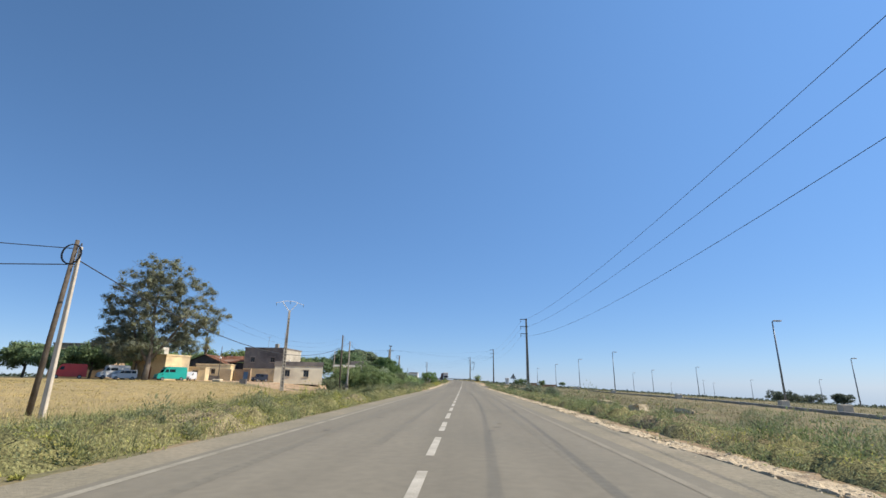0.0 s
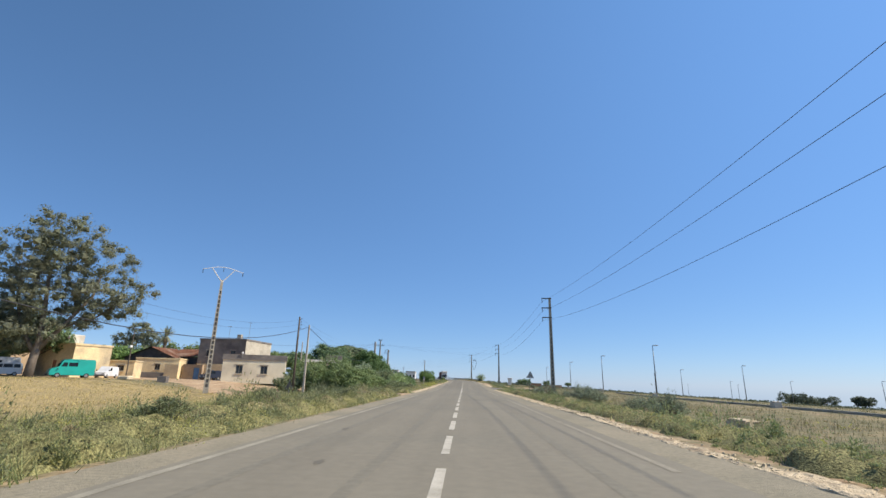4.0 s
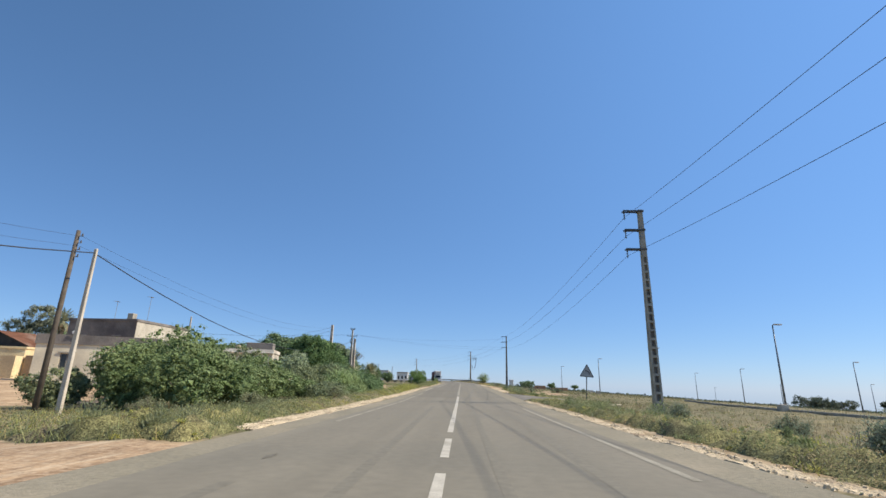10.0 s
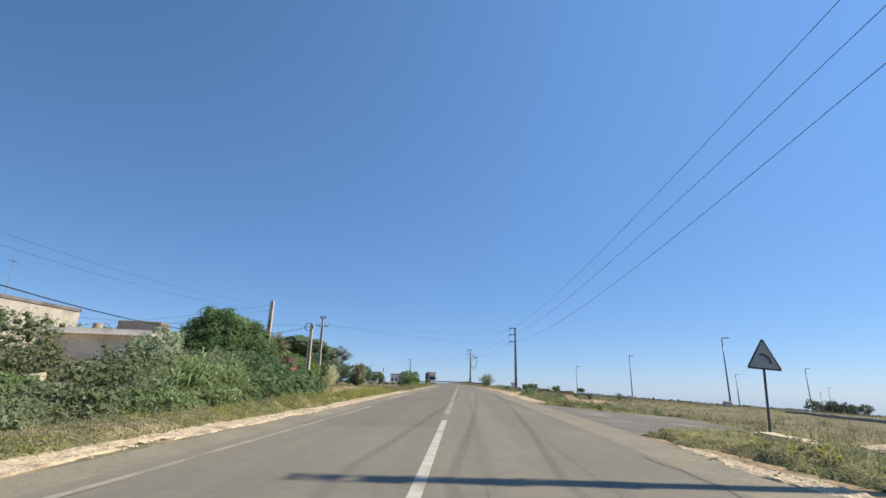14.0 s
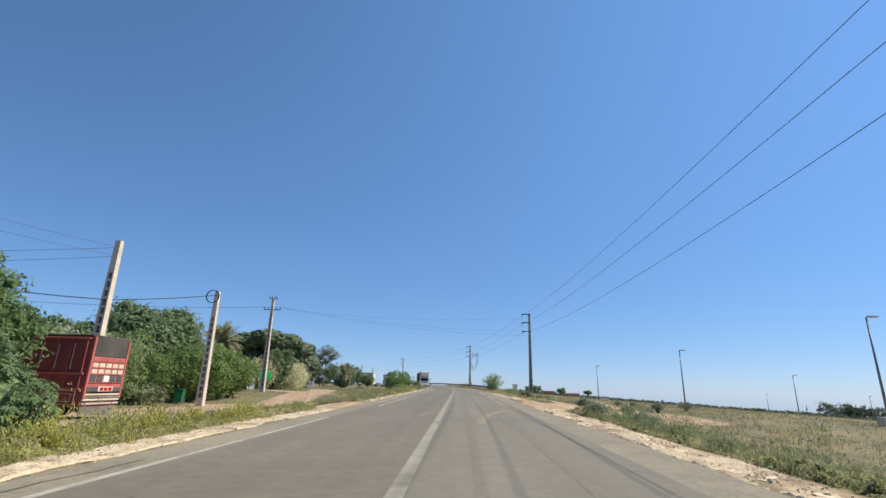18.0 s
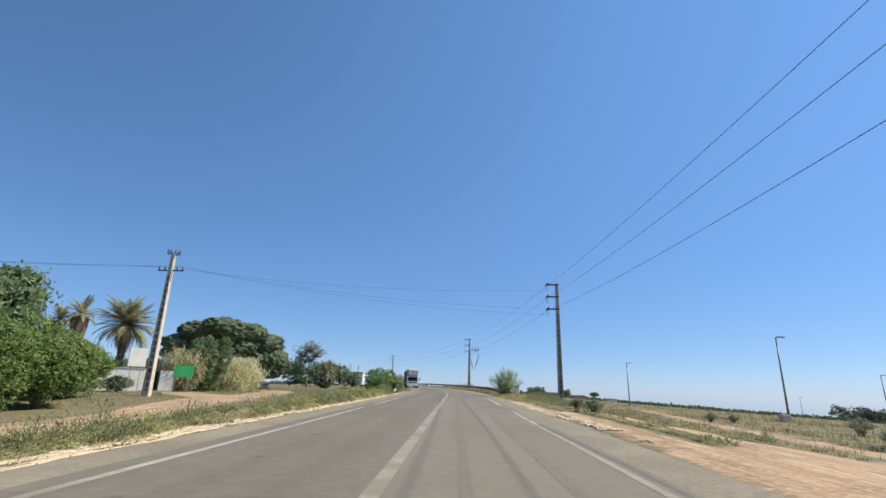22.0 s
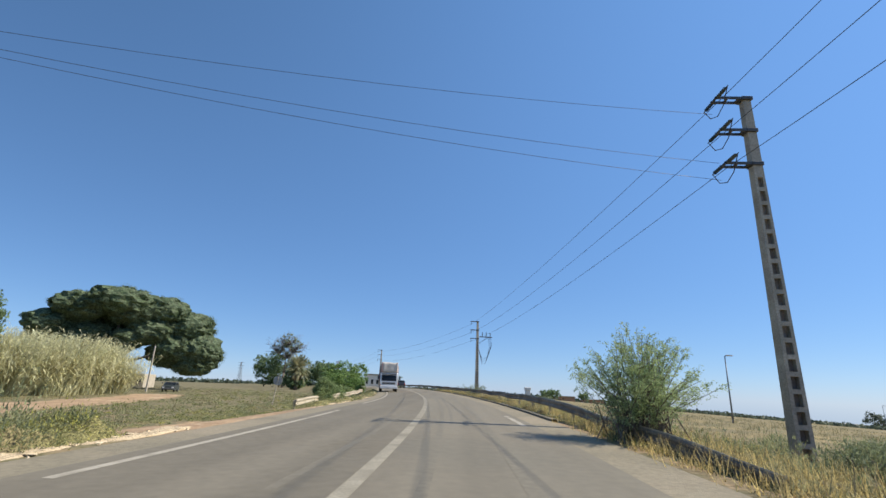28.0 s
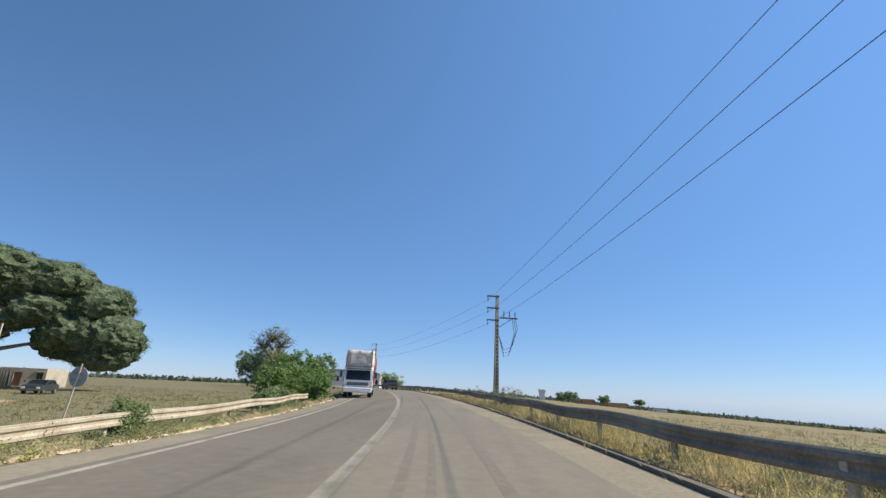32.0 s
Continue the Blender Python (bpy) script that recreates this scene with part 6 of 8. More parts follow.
for s in (-1, 1):
    part("headlight", box(bmesh.new(), s * 0.9, -1.93, 0.85, 0.35, 0.06, 0.22, 0.02), M_LIGHT_CLEAR, cabp)
    part("side_window", box(bmesh.new(), s * 1.2, -1.05, 1.85, 0.03, 0.9, 0.75, 0.01), M_GLASS_DARK, cabp)
    part("mirror", box(bmesh.new(), s * 1.45, -1.75, 1.85, 0.22, 0.12, 0.5, 0.03), M_SIGN_DARK, cabp)
grille = part("grille", box(bmesh.new(), 0, -1.93, 1.12, 1.75, 0.05, 0.26, 0.02), M_SIGN_DARK, cabp, "dark radiator grille")
for k in range(3):
    part("grille_bar", box(bmesh.new(), 0, -1.965, 1.05 + 0.07 * k, 1.65, 0.02, 0.025), M_STEEL, grille)
part("sun_visor", box(bmesh.new(), 0, -1.82, 2.32, 2.1, 0.22, 0.05, 0.01, 0, -12), M_SIGN_DARK, cabp)
for s in (-1, 1):
    part("indicator", box(bmesh.new(), s * 1.13, -1.93, 0.86, 0.1, 0.06, 0.2, 0.01), M_RUST, cabp, "orange indicator lamp")
part("bumper", box(bmesh.new(), 0, -1.95, 0.62, 2.35, 0.2, 0.4, 0.05), M_VAN_WHITE, cabp)
part("number_plate", box(bmesh.new(), 0, -2.06, 0.6, 0.52, 0.02, 0.12), M_WHITE, cabp)
part("chassis", box(bmesh.new(), 0, 3.6, 0.85, 1.0, 7.6, 0.3, 0.03), M_DARK_STEEL, p)
part("load_bed", box(bmesh.new(), 0, 3.75, 1.2, 2.4, 7.3, 0.25, 0.03), M_RUST, p)
for s in (-1, 1):
    part("side_board", box(bmesh.new(), s * 1.27, 3.75, 2.4, 0.06, 7.3, 2.2, 0.01), M_TRUCK_RED, p, "dark red side board")
bm = bmesh.new()
bmesh.ops.create_cube(bm, size=1.0, matrix=Matrix.Translation((0, 3.7, 2.7)) @ Matrix.Diagonal((2.35, 7.4, 2.1, 1)))
bmesh.ops.subdivide_edges(bm, edges=bm.edges[:], cuts=7, use_grid_fill=True)
for v in bm.verts:
    k = noise.noise(v.co * 1.4) * 0.16
    v.co += Vector((k, k * 0.5, k))
    if v.co.z > 3.7:
        v.co.x *= 0.9
part("load", bm, M_LOAD, p, "bulging load under a pale tarpaulin", smooth=True)
bm = bmesh.new()
bmesh.ops.create_cube(bm, size=1.0, matrix=Matrix.Translation((0, -0.75, 3.2)) @ Matrix.Diagonal((2.25, 1.7, 1.3, 1)))
bmesh.ops.subdivide_edges(bm, edges=bm.edges[:], cuts=4, use_grid_fill=True)
for v in bm.verts:
    v.co += Vector((1, 1, 1)) * noise.noise(v.co * 1.9) * 0.14
bundle = part("roof_bundle", bm, M_LOAD, p, "tied bundle on the cab roof", smooth=True)
for s in (-1.06, 1.02):
    part("strap", box(bmesh.new(), s, -0.76, 3.22, 0.05, 1.8, 1.36, 0.02), M_TRUCK_RED, bundle)
for wy in (-1.0, 4.6, 5.9):
    for s in (-1, 1):
        bm = bmesh.new()
        rod(bm, (s * 0.85, wy, 0.5), (s * 1.18, wy, 0.5), 0.5, n=20)
        t = part("wheel", bm, M_TYRE, p)
        part("rim", rod(bmesh.new(), (s * 0.84, wy, 0.5), (s * 1.195, wy, 0.5), 0.28, n=14), M_RIM, t)


# the parked red lorry, tail to the road
M_FADED_PINK = mat("faded_pinkish_panel", (0.50, 0.36, 0.32), (0.42, 0.28, 0.25), 3.0, 0.7)
M_FADED_CREAM = mat("faded_cream_panel", (0.58, 0.47, 0.36), (0.48, 0.36, 0.28), 3.0, 0.7)
p = thing("red_lorry", -16.9, 139.15, gz(-16.9, 139.15), "tall red cargo lorry parked with its tailboard towards the road", "lorry", 0)
bm = bmesh.new()
box(bm, -4.0, 0, 2.17, 7.9, 2.5, 3.26, 0.03)
body = part("cargo_body", bm, M_TRUCK_RED, p)
for i in range(11):
    part("side_rib", box(bmesh.new(), -7.6 + 0.73 * i, -1.28, 2.55, 0.10, 0.08, 2.3, 0.015), M_TRUCK_RED, body)
for z in (2.05, 1.35, 3.7):
    part("side_rail", box(bmesh.new(), -4.0, -1.29, z, 7.7, 0.07, 0.1, 0.015), M_TRUCK_RED_BRIGHT, body)
for i in range(5):
    xc = -7.2 + 1.55 * i
    for k, (w, h) in enumerate(((1.3, 0.62), (0.95, 0.36))):
        bm = bmesh.new()
        for sz in (-1, 1):
            box(bm, xc, -1.275, 0.96 + sz * h / 2, w, 0.03, 0.035)
            box(bm, xc + sz * w / 2, -1.275, 0.96, 0.035, 0.03, h)
        part("panel_trim", bm, M_FADED_PINK, body, "pale painted panel outline")
for i in range(9):
    part("rung", box(bmesh.new(), -7.1 + 0.78 * i, -1.3, 2.85, 0.045, 0.04, 1.2, 0.01), M_FADED_PINK, body, "pale vertical trim bar")
part("tarpaulin", box(bmesh.new(), -4.0, 0, 3.84, 7.95, 2.56, 0.1, 0.03), M_TAR, body)
# solid dark sheet for the tarp above the tailboard
part("tail_tarp", box(bmesh.new(), -0.005, 0, 3.35, 0.05, 2.3, 0.92), M_TAR, body, "dark tarp across the upper tail")
for s_ in (-1.2, 1.2):
    part("tail_post", box(bmesh.new(), 0.02, s_, 2.35, 0.12, 0.12, 2.9, 0.02), M_TRUCK_RED_BRIGHT, body)
tail = part("tailboard", box(bmesh.new(), 0.0, 0, 2.12, 0.1, 2.3, 1.5, 0.02), M_TRUCK_RED_BRIGHT, p, "bright red tailboard")
for r_, (z, h) in enumerate(((2.74, 0.17), (2.47, 0.21), (2.18, 0.21), (1.84, 0.3))):
    part("tail_bar", box(bmesh.new(), 0.06, 0, z - h / 2 - 0.045, 0.05, 2.3, 0.04, 0.008), M_TRUCK_RED, tail)
    for c_ in range(5):
        m_ = (M_TRUCK_RED_BRIGHT, M_FADED_CREAM, M_FADED_CREAM, M_SIGN_DARK)[r_]
        if c_ == 2 and r_ == 3:
            m_ = M_WHITE
        part("panel", box(bmesh.new(), 0.06, -0.9 + 0.45 * c_, z, 0.03, 0.36, h, 0.012), m_, tail)
part("lamp_bar", box(bmesh.new(), 0.04, 0, 1.34, 0.12, 2.34, 0.22, 0.02), M_SIGN_DARK, p)
part("lamp_plate", box(bmesh.new(), 0.12, 0.0, 1.36, 0.04, 1.0, 0.24, 0.01), M_FADED_CREAM, p)
for s_ in (-0.28, 0.0, 0.28):
    part("tail_light", box(bmesh.new(), 0.15, s_, 1.36, 0.04, 0.2, 0.15, 0.01), M_LIGHT_RED, p)
for z, m_ in ((1.1, M_CONCRETE_PALE), (0.98, M_CONCRETE_DARK), (0.86, M_CONCRETE_PALE), (0.68, M_FADED_PINK)):
    part("under_bar", box(bmesh.new(), 0.0, 0, z, 0.12, 2.42, 0.09, 0.015), m_, p)
part("mud_flap", box(bmesh.new(), -0.06, 0, 0.36, 0.05, 2.4, 0.46, 0.01), M_CONCRETE_DARK, p, "grey full-width mud flap")
part("chassis", box(bmesh.new(), -4.5, 0, 0.75, 9.0, 1.0, 0.25, 0.03), M_DARK_STEEL, p)
bm = bmesh.new()
extrude(bm, [(-8.15, 0.5), (-8.15, 2.9), (-9.6, 2.9), (-10.1, 1.7), (-10.1, 0.5)], -1.2, 1.2)
part("cab", bm, M_TRUCK_RED, p)
for wx in (-1.4, -2.6, -9.0):
    for s in (-1, 1):
        t = part("wheel", rod(bmesh.new(), (wx, s * 0.85, 0.48), (wx, s * 1.17, 0.48), 0.48, n=20), M_TYRE, p)
        part("rim", rod(bmesh.new(), (wx, s * 0.84, 0.48), (wx, s * 1.185, 0.48), 0.27, n=14), M_RIM, t)

p = thing("concrete_bin", -41.5, 91.3, gz(-41.5, 91.3), "dark square concrete planter at the yard edge", "planter", 12)
bm = bmesh.new()
for dx, dy, sx, sy in ((-0.5, 0, 0.15, 1.0), (0.5, 0, 0.15, 1.0), (0, -0.43, 0.85, 0.14), (0, 0.43, 0.85, 0.14)):
    box(bm, dx, dy, 0.4, sx, sy, 0.9, 0.02)
part("wall", bm, M_CONCRETE_DARK, p)
part("soil", box(bmesh.new(), 0, 0, 0.6, 0.85, 0.72, 0.2), M_TAR, p)
p = thing("lamp_post", -45.4, 89.2, gz(-45.4, 89.2), "thin dark post with a small white lamp", "lamp post", 0)
part("post", rod(bmesh.new(), (0, 0, 0), (0, 0, 6.5), 0.09, 0.06), M_WOOD_POLE, p)
part("lamp", rod(bmesh.new(), (0, -0.1, 4.3), (0, -0.1, 4.6), 0.2, 0.12, 12), M_WHITE, p)
part("footing", box(bmesh.new(), 0, 0, 0.25, 1.6, 1.2, 0.6, 0.15), M_ROCK, p)


# ---- trees and bushes ----
def core_faces(lobes, core, detail=4):
    """Dense lumpy hearts of the lobes, under the leaves."""
    out = []
    for k, (lx, ly, lz, rx, ry, rz) in enumerate(lobes):
        bm = bmesh.new()
        bmesh.ops.create_icosphere(bm, subdivisions=detail, radius=1.0)
        for v in bm.verts:
            d = v.co.normalized()
            f = core * (1 + 0.2 * noise.noise(d * 2.6 + Vector((k * 5.0, 0, 0))) + 0.13 * noise.noise(d * 7.0 + Vector((k * 3.0, 1, 0))))
            v.co = Vector((lx + d.x * rx * f, ly + d.y * ry * f, max(0.1, lz + d.z * rz * f)))
        out.append(np.array([[tuple(v.co) for v in f.verts] for f in bm.faces]))
        bm.free()
    return out


def tree(name, x, y, label, category, limbs, lobes, leaves, n, clumps, spread, length, width, bark=None, seed=1, up=0.0, group="", shell=0.5, outward=0.6, heart=1.0, core=0.0):
    """A trunk and limbs as tapered tubes, and a crown of small leaves in uneven clumps. Places are measured from the base."""
    r = np.random.default_rng(seed)
    p = thing(name, x, y, gz(x, y), label, category, group=group)
    if limbs:
        bm = bmesh.new()
        for pts, r0, r1 in limbs:
            k = len(pts)
            sweep(bm, pts, [r0 + (r1 - r0) * i / (k - 1) for i in range(k)], 8)
        part("trunk", bm, bark or M_BARK, p, smooth=True)
    c, out, hearts = lobes_points(r, lobes, n, clumps, spread, shell, heart)
    keep = c[:, 2] > 0.05
    q = [hearts, leaf_quads(r, c[keep], length, width, up, out[keep] * outward)]
    if core:
        q += core_faces(lobes, core)
    part_mesh("crown", mesh_from_faces("crown", q, leaves), p)
    return p


def auto_limbs(lobes, r0, fork, seed):
    """A trunk that forks towards the lobes."""
    r = random.Random(seed)
    out = [([(0, 0, -0.3), (r.uniform(-0.2, 0.2), r.uniform(-0.2, 0.2), fork * 0.5), (r.uniform(-0.3, 0.3), r.uniform(-0.3, 0.3), fork)], r0, r0 * 0.7)]
    for lx, ly, lz, rx, ry, rz in lobes:
        m = (lx * 0.45, ly * 0.45, fork + (lz - fork) * 0.55)
        out.append(([(0, 0, fork * 0.85), m, (lx, ly, lz + rz * 0.3)], r0 * 0.36, r0 * 0.06))
    return out


def bush(x, y, h, rx, ry, leaves, label, seed, n=5000, length=0.17, width=0.08, name="bush", up=0.3, spread=0.3, heart=1.0):
    r = random.Random(seed)
    n, length, width = int(n * 0.92), length * 1.25, width * 1.12
    lobes = [(0, 0, h * 0.5, rx * 0.75, ry * 0.75, h * 0.45)]
    for i in range(6):
        a = i * 1.05 + r.uniform(0, 0.6)
        k = r.uniform(0.45, 0.8)
        lobes.append((rx * k * math.cos(a), ry * k * math.sin(a), h * r.uniform(0.25, 0.62), rx * 0.42, ry * 0.42, h * r.uniform(0.25, 0.36)))
    limbs = [([(0, 0, -0.1), (lx * 0.4, ly * 0.4, lz * 0.6), (lx, ly, lz)], 0.07, 0.02) for lx, ly, lz, *_ in lobes]
    return tree(name, x, y, label, "bush", limbs, lobes, leaves, n, max(50, n // 15), spread * 0.78, length, width, seed=seed, up=up, group="roadside bushes", heart=heart)


# the big eucalyptus
E_LOBES = [(0, 0, 21, 5.2, 5.0, 3.6), (-5, 0, 18, 4.6, 5, 3.6), (5, 3, 17, 4.4, 5, 3.6), (8.5, 6, 13.5, 3.2, 4, 2.4), (7.5, 5, 10.2, 2.8, 3.2, 1.6), (-1, 0, 14.5, 5.2, 5, 3.2), (-8, 0, 15, 2.6, 3.2, 2.2), (-7.5, 0, 8.6, 3.0, 3.5, 2.4), (-4.5, -1, 6.0, 3.4, 4, 2.4), (0, 0, 10.5, 5, 4.5, 2.4), (3, 2, 8.5, 4, 4, 2.0), (-4, 0, 9.5, 4, 4, 2.4), (0, 0, 17.5, 5, 5, 3)]
E_LIMBS = [([(0, 0, -0.3), (0.2, 0, 2.5), (0.3, 0.2, 5.0), (0.0, 0.2, 9.0), (-0.4, 0, 14.0), (0, 0, 19)], 0.62, 0.1), ([(0.2, 0.1, 3.6), (2.2, 1.2, 7.0), (4.6, 2.8, 12.0), (5.2, 3, 16)], 0.36, 0.09), ([(0.2, 0.1, 3.2), (-2.2, -0.4, 6.5), (-4.4, 0, 11.0), (-5, 0, 16)], 0.34, 0.09), ([(2.2, 1.2, 7.0), (5.5, 3.5, 9.0), (8.0, 5.5, 12)], 0.17, 0.06), ([(-1.4, -0.3, 5.2), (-4.5, -0.6, 6.5), (-7.2, 0, 8.4)], 0.2, 0.06), ([(-4.4, 0, 11.0), (-7.5, 0, 14)], 0.14, 0.05)]
E_LOBES += [(-6.5, 0, 11.6, 3.8, 4, 2.6), (-9.0, 0, 6.6, 2.8, 3.2, 2.0), (5.0, 3, 12.0, 3.6, 4, 2.6), (0, -1, 6.6, 3.6, 3.4, 1.8), (-2.5, -2, 4.6, 2.6, 3, 1.6)]
tree("eucalyptus", -60.5, 90.5, "tall grey-green eucalyptus with a forked pale trunk", "tree", E_LIMBS, E_LOBES, L_EUC, 46000, 620, 0.58, 0.34, 0.13, M_BARK, seed=4, up=-0.3, shell=0.3, heart=1.2)


def round_tree(x, y, h, r, leaves, label, seed, n=5000, fork=0.35, length=0.5, width=0.28, name="tree", flat=0.42, bark=None, group="village trees"):
    rr = random.Random(seed)
    lobes = [(0, 0, h - r * flat * 1.3, r * 0.75, r * 0.75, r * flat)]
    for i in range(7):
        a = i * 0.9 + rr.uniform(0, 0.5)
        k = rr.uniform(0.45, 0.72)
        lobes.append((r * k * math.cos(a), r * k * math.sin(a), h * rr.uniform(0.45, 0.78), r * 0.42, r * 0.42, r * flat * rr.uniform(0.6, 0.95)))
    return tree(name, x, y, label, "tree", auto_limbs(lobes, max(0.15, r * 0.06), h * fork, seed), lobes, leaves, n, max(80, n // 24), r * 0.10 + 0.1, length, width, bark, seed=seed, group=group)


# trees round and behind the village
for i, (x, y, h, r, lf, n) in enumerate(((-88, 78, 7.0, 4.5, L_OLIVE, 3500), (-97, 84, 8.0, 5.0, L_OLIVE, 3500), (-104, 96, 8.5, 5.5, L_BUSH, 3500), (-92, 98, 7.5, 5.0, L_DARK, 4000), (-84, 96, 6.5, 4.5, L_DARK, 4000), (-79, 100, 7.0, 4.5, L_DARK, 4000), (-112, 86, 7.5, 5, L_BUSH, 3000), (-100, 178, 11.0, 8.0, L_BUSH, 4000), (-88, 182, 11.5, 8.5, L_BUSH, 4500), (-112, 172, 10.0, 8.0, L_BUSH, 4000), (-76, 186, 10.5, 7.5, L_GREEN, 4000), (-66, 184, 9.5, 6.0, L_BUSH, 3500), (-128, 160, 9.5, 8.0, L_BUSH, 3500), (-58, 170, 9.0, 6.0, L_BUSH, 3500), (-95, 155, 7.5, 6.0, L_GREEN, 3500), (-84, 158, 7.0, 5.5, L_GREEN, 3500), (-106, 150, 7.5, 6.0, L_GREEN, 3500))):
    round_tree(x, y, h, r, lf, "dense green tree behind the village houses", 100 + i, n, length=0.75, width=0.36)
round_tree(-70.5, 102.0, 10.5, 5.2, L_DARK, "dark tree in the shade behind the parked vans", 140, 7000, length=0.5, width=0.26)
F_LOBES = [(0, 0, 15.5, 4, 4, 3), (-5, 0, 12.5, 3.5, 3.5, 2.5), (5, 0, 12.8, 3.8, 3.5, 2.8), (1, 0, 10, 6, 5, 2.5)]
tree("eucalyptus", -113, 186, "grey-green eucalyptus behind the village roofs", "tree", auto_limbs(F_LOBES, 0.6, 5, 5), F_LOBES, L_EUC, 6000, 260, 0.6, 0.7, 0.26, M_BARK_PALE, seed=5, up=-0.4)

# the thicket on the left
for i, (x, y, h, rx, ry, lf, n) in enumerate(((-16.6, 93.5, 4.3, 3.0, 3.4, L_BUSH, 12000), (-19.8, 98.0, 6.1, 4.0, 4.0, L_BUSH, 13000), (-15.0, 100.0, 3.8, 2.8, 3.5, L_BUSH, 11000), (-24.4, 101.0, 5.4, 3.6, 4.0, L_BUSH, 8000), (-24.3, 93.0, 2.6, 1.9, 1.7, L_OLIVE, 5000), (-21.0, 94.0, 4.5, 2.4, 2.4, L_BUSH, 8000), (-20.0, 107.0, 4.1, 3.0, 3.6, L_BUSH, 9000), (-27.0, 108.0, 5.6, 3.6, 4.0, L_GREEN, 6000), (-16.6, 114.0, 3.9, 2.6, 3.2, L_OLIVE, 8000), (-22.6, 113.0, 5.6, 3.2, 3.6, L_OLIVE, 9000), (-14.4, 96.0, 3.0, 1.6, 2.6, L_BUSH, 7000))):
    bush(x, y, h, rx, ry, lf, "dense green overgrown bush beside the road", 200 + i, int(n * 1.15), 0.13, 0.066)
for i, (x, y, h, q, lf) in enumerate(((-10.6, 102.5, 1.5, 1.5, L_OLIVE), (-9.4, 106.0, 1.2, 1.3, L_BUSH), (-11.6, 108.6, 1.7, 1.6, L_OLIVE), (-9.8, 110.2, 1.3, 1.4, L_BUSH), (-12.6, 103.4, 1.9, 1.5, L_BUSH), (-16.6, 104.6, 2.6, 1.8, L_OLIVE), (-9.0, 99.0, 1.1, 1.2, L_OLIVE))):
    bush(x, y, h, q, q * 1.2, lf, "low tangled bush before the ruined wall", 280 + i, 4500, 0.12, 0.055, spread=0.22)
bush(-19.6, 121.5, 5.8, 2.0, 2.4, L_SILVER, "silvery-leaved bush in the thicket", 215, 9000)
D_LOBES = [(0, 0, 6.4, 2.8, 2.9, 1.7), (-2.2, 1, 5.3, 2.3, 2.6, 1.9), (2.2, 0.5, 4.2, 2.0, 2.5, 1.9), (0, -2, 4.4, 2.8, 2.2, 2.2), (-1, 2.5, 5.4, 2.6, 2.4, 2.0), (2.4, 1, 3.4, 1.9, 2.2, 1.8), (0, 0, 3.0, 2.6, 2.6, 2.0)]
tree("broadleaf_tree", -20.6, 132.0, "dense dark green broadleaf tree beside the red lorry", "tree", auto_limbs(D_LOBES, 0.3, 2.0, 9), D_LOBES, L_BROAD, 40000, 420, 0.38, 0.22, 0.12, seed=9, heart=1.0, core=0.64)
L_CASTOR = leaf_mat("castor_leaves", (0.060, 0.098, 0.040), (0.108, 0.148, 0.068), 1.2, 0.35, 0.35, speckle=0)


def castor_bush(x, y, h, rx, ry, seed, n=2100):
    """A rank bush of large palmate leaves, each a star of pointed lobes."""
    rg = np.random.default_rng(seed)
    p = thing("castor_bush", x, y, gz(x, y), "rank castor bush with large dark palmate leaves", "bush", group="castor bushes")
    lobes = [(0, 0, h * 0.5, rx * 0.8, ry * 0.8, h * 0.46)]
    for i in range(6):
        a, k = i * 1.05 + rg.uniform(0, 0.6), rg.uniform(0.45, 0.8)
        lobes.append((rx * k * math.cos(a), ry * k * math.sin(a), h * rg.uniform(0.25, 0.6), rx * 0.45, ry * 0.45, h * rg.uniform(0.26, 0.36)))
    bm = bmesh.new()
    for lx, ly, lz, *_ in lobes:
        sweep(bm, [(0.1 * lx, 0.1 * ly, -0.1), (lx * 0.5, ly * 0.5, lz * 0.6), (lx, ly, lz)], [0.05, 0.035, 0.015], 5)
    part("trunk", bm, M_BARK, p)
    c, out, _ = lobes_points(rg, lobes, n, 150, 0.26, 0.7)
    keep = c[:, 2] > 0.1
    c, out = c[keep], out[keep]
    face = unit(out + rg.normal(size=c.shape) * 0.35 + np.array([0, 0, 0.7]))
    u = unit(np.cross(face, rg.normal(size=c.shape)))
    v = np.cross(face, u)
    size = (0.24 * rg.uniform(0.6, 1.3, len(c)))[:, None]
    stars = []
    for k in range(7):
        a, ln = (k - 3) * 0.72, 1.0 - 0.07 * abs(k - 3)
        d = u * math.cos(a) + v * math.sin(a)
        w = v * math.cos(a) - u * math.sin(a)
        droop = face * -0.22
        stars.append(np.stack([c, c + (d * 0.5 + w * 0.15) * size * ln, c + (d + droop) * size * ln], 1))
        stars.append(np.stack([c, c + (d + droop) * size * ln, c + (d * 0.5 - w * 0.15) * size * ln], 1))
    part_mesh("crown", mesh_from_faces("crown", core_faces(lobes, 0.45, 3) + stars, L_CASTOR), p)
    return p


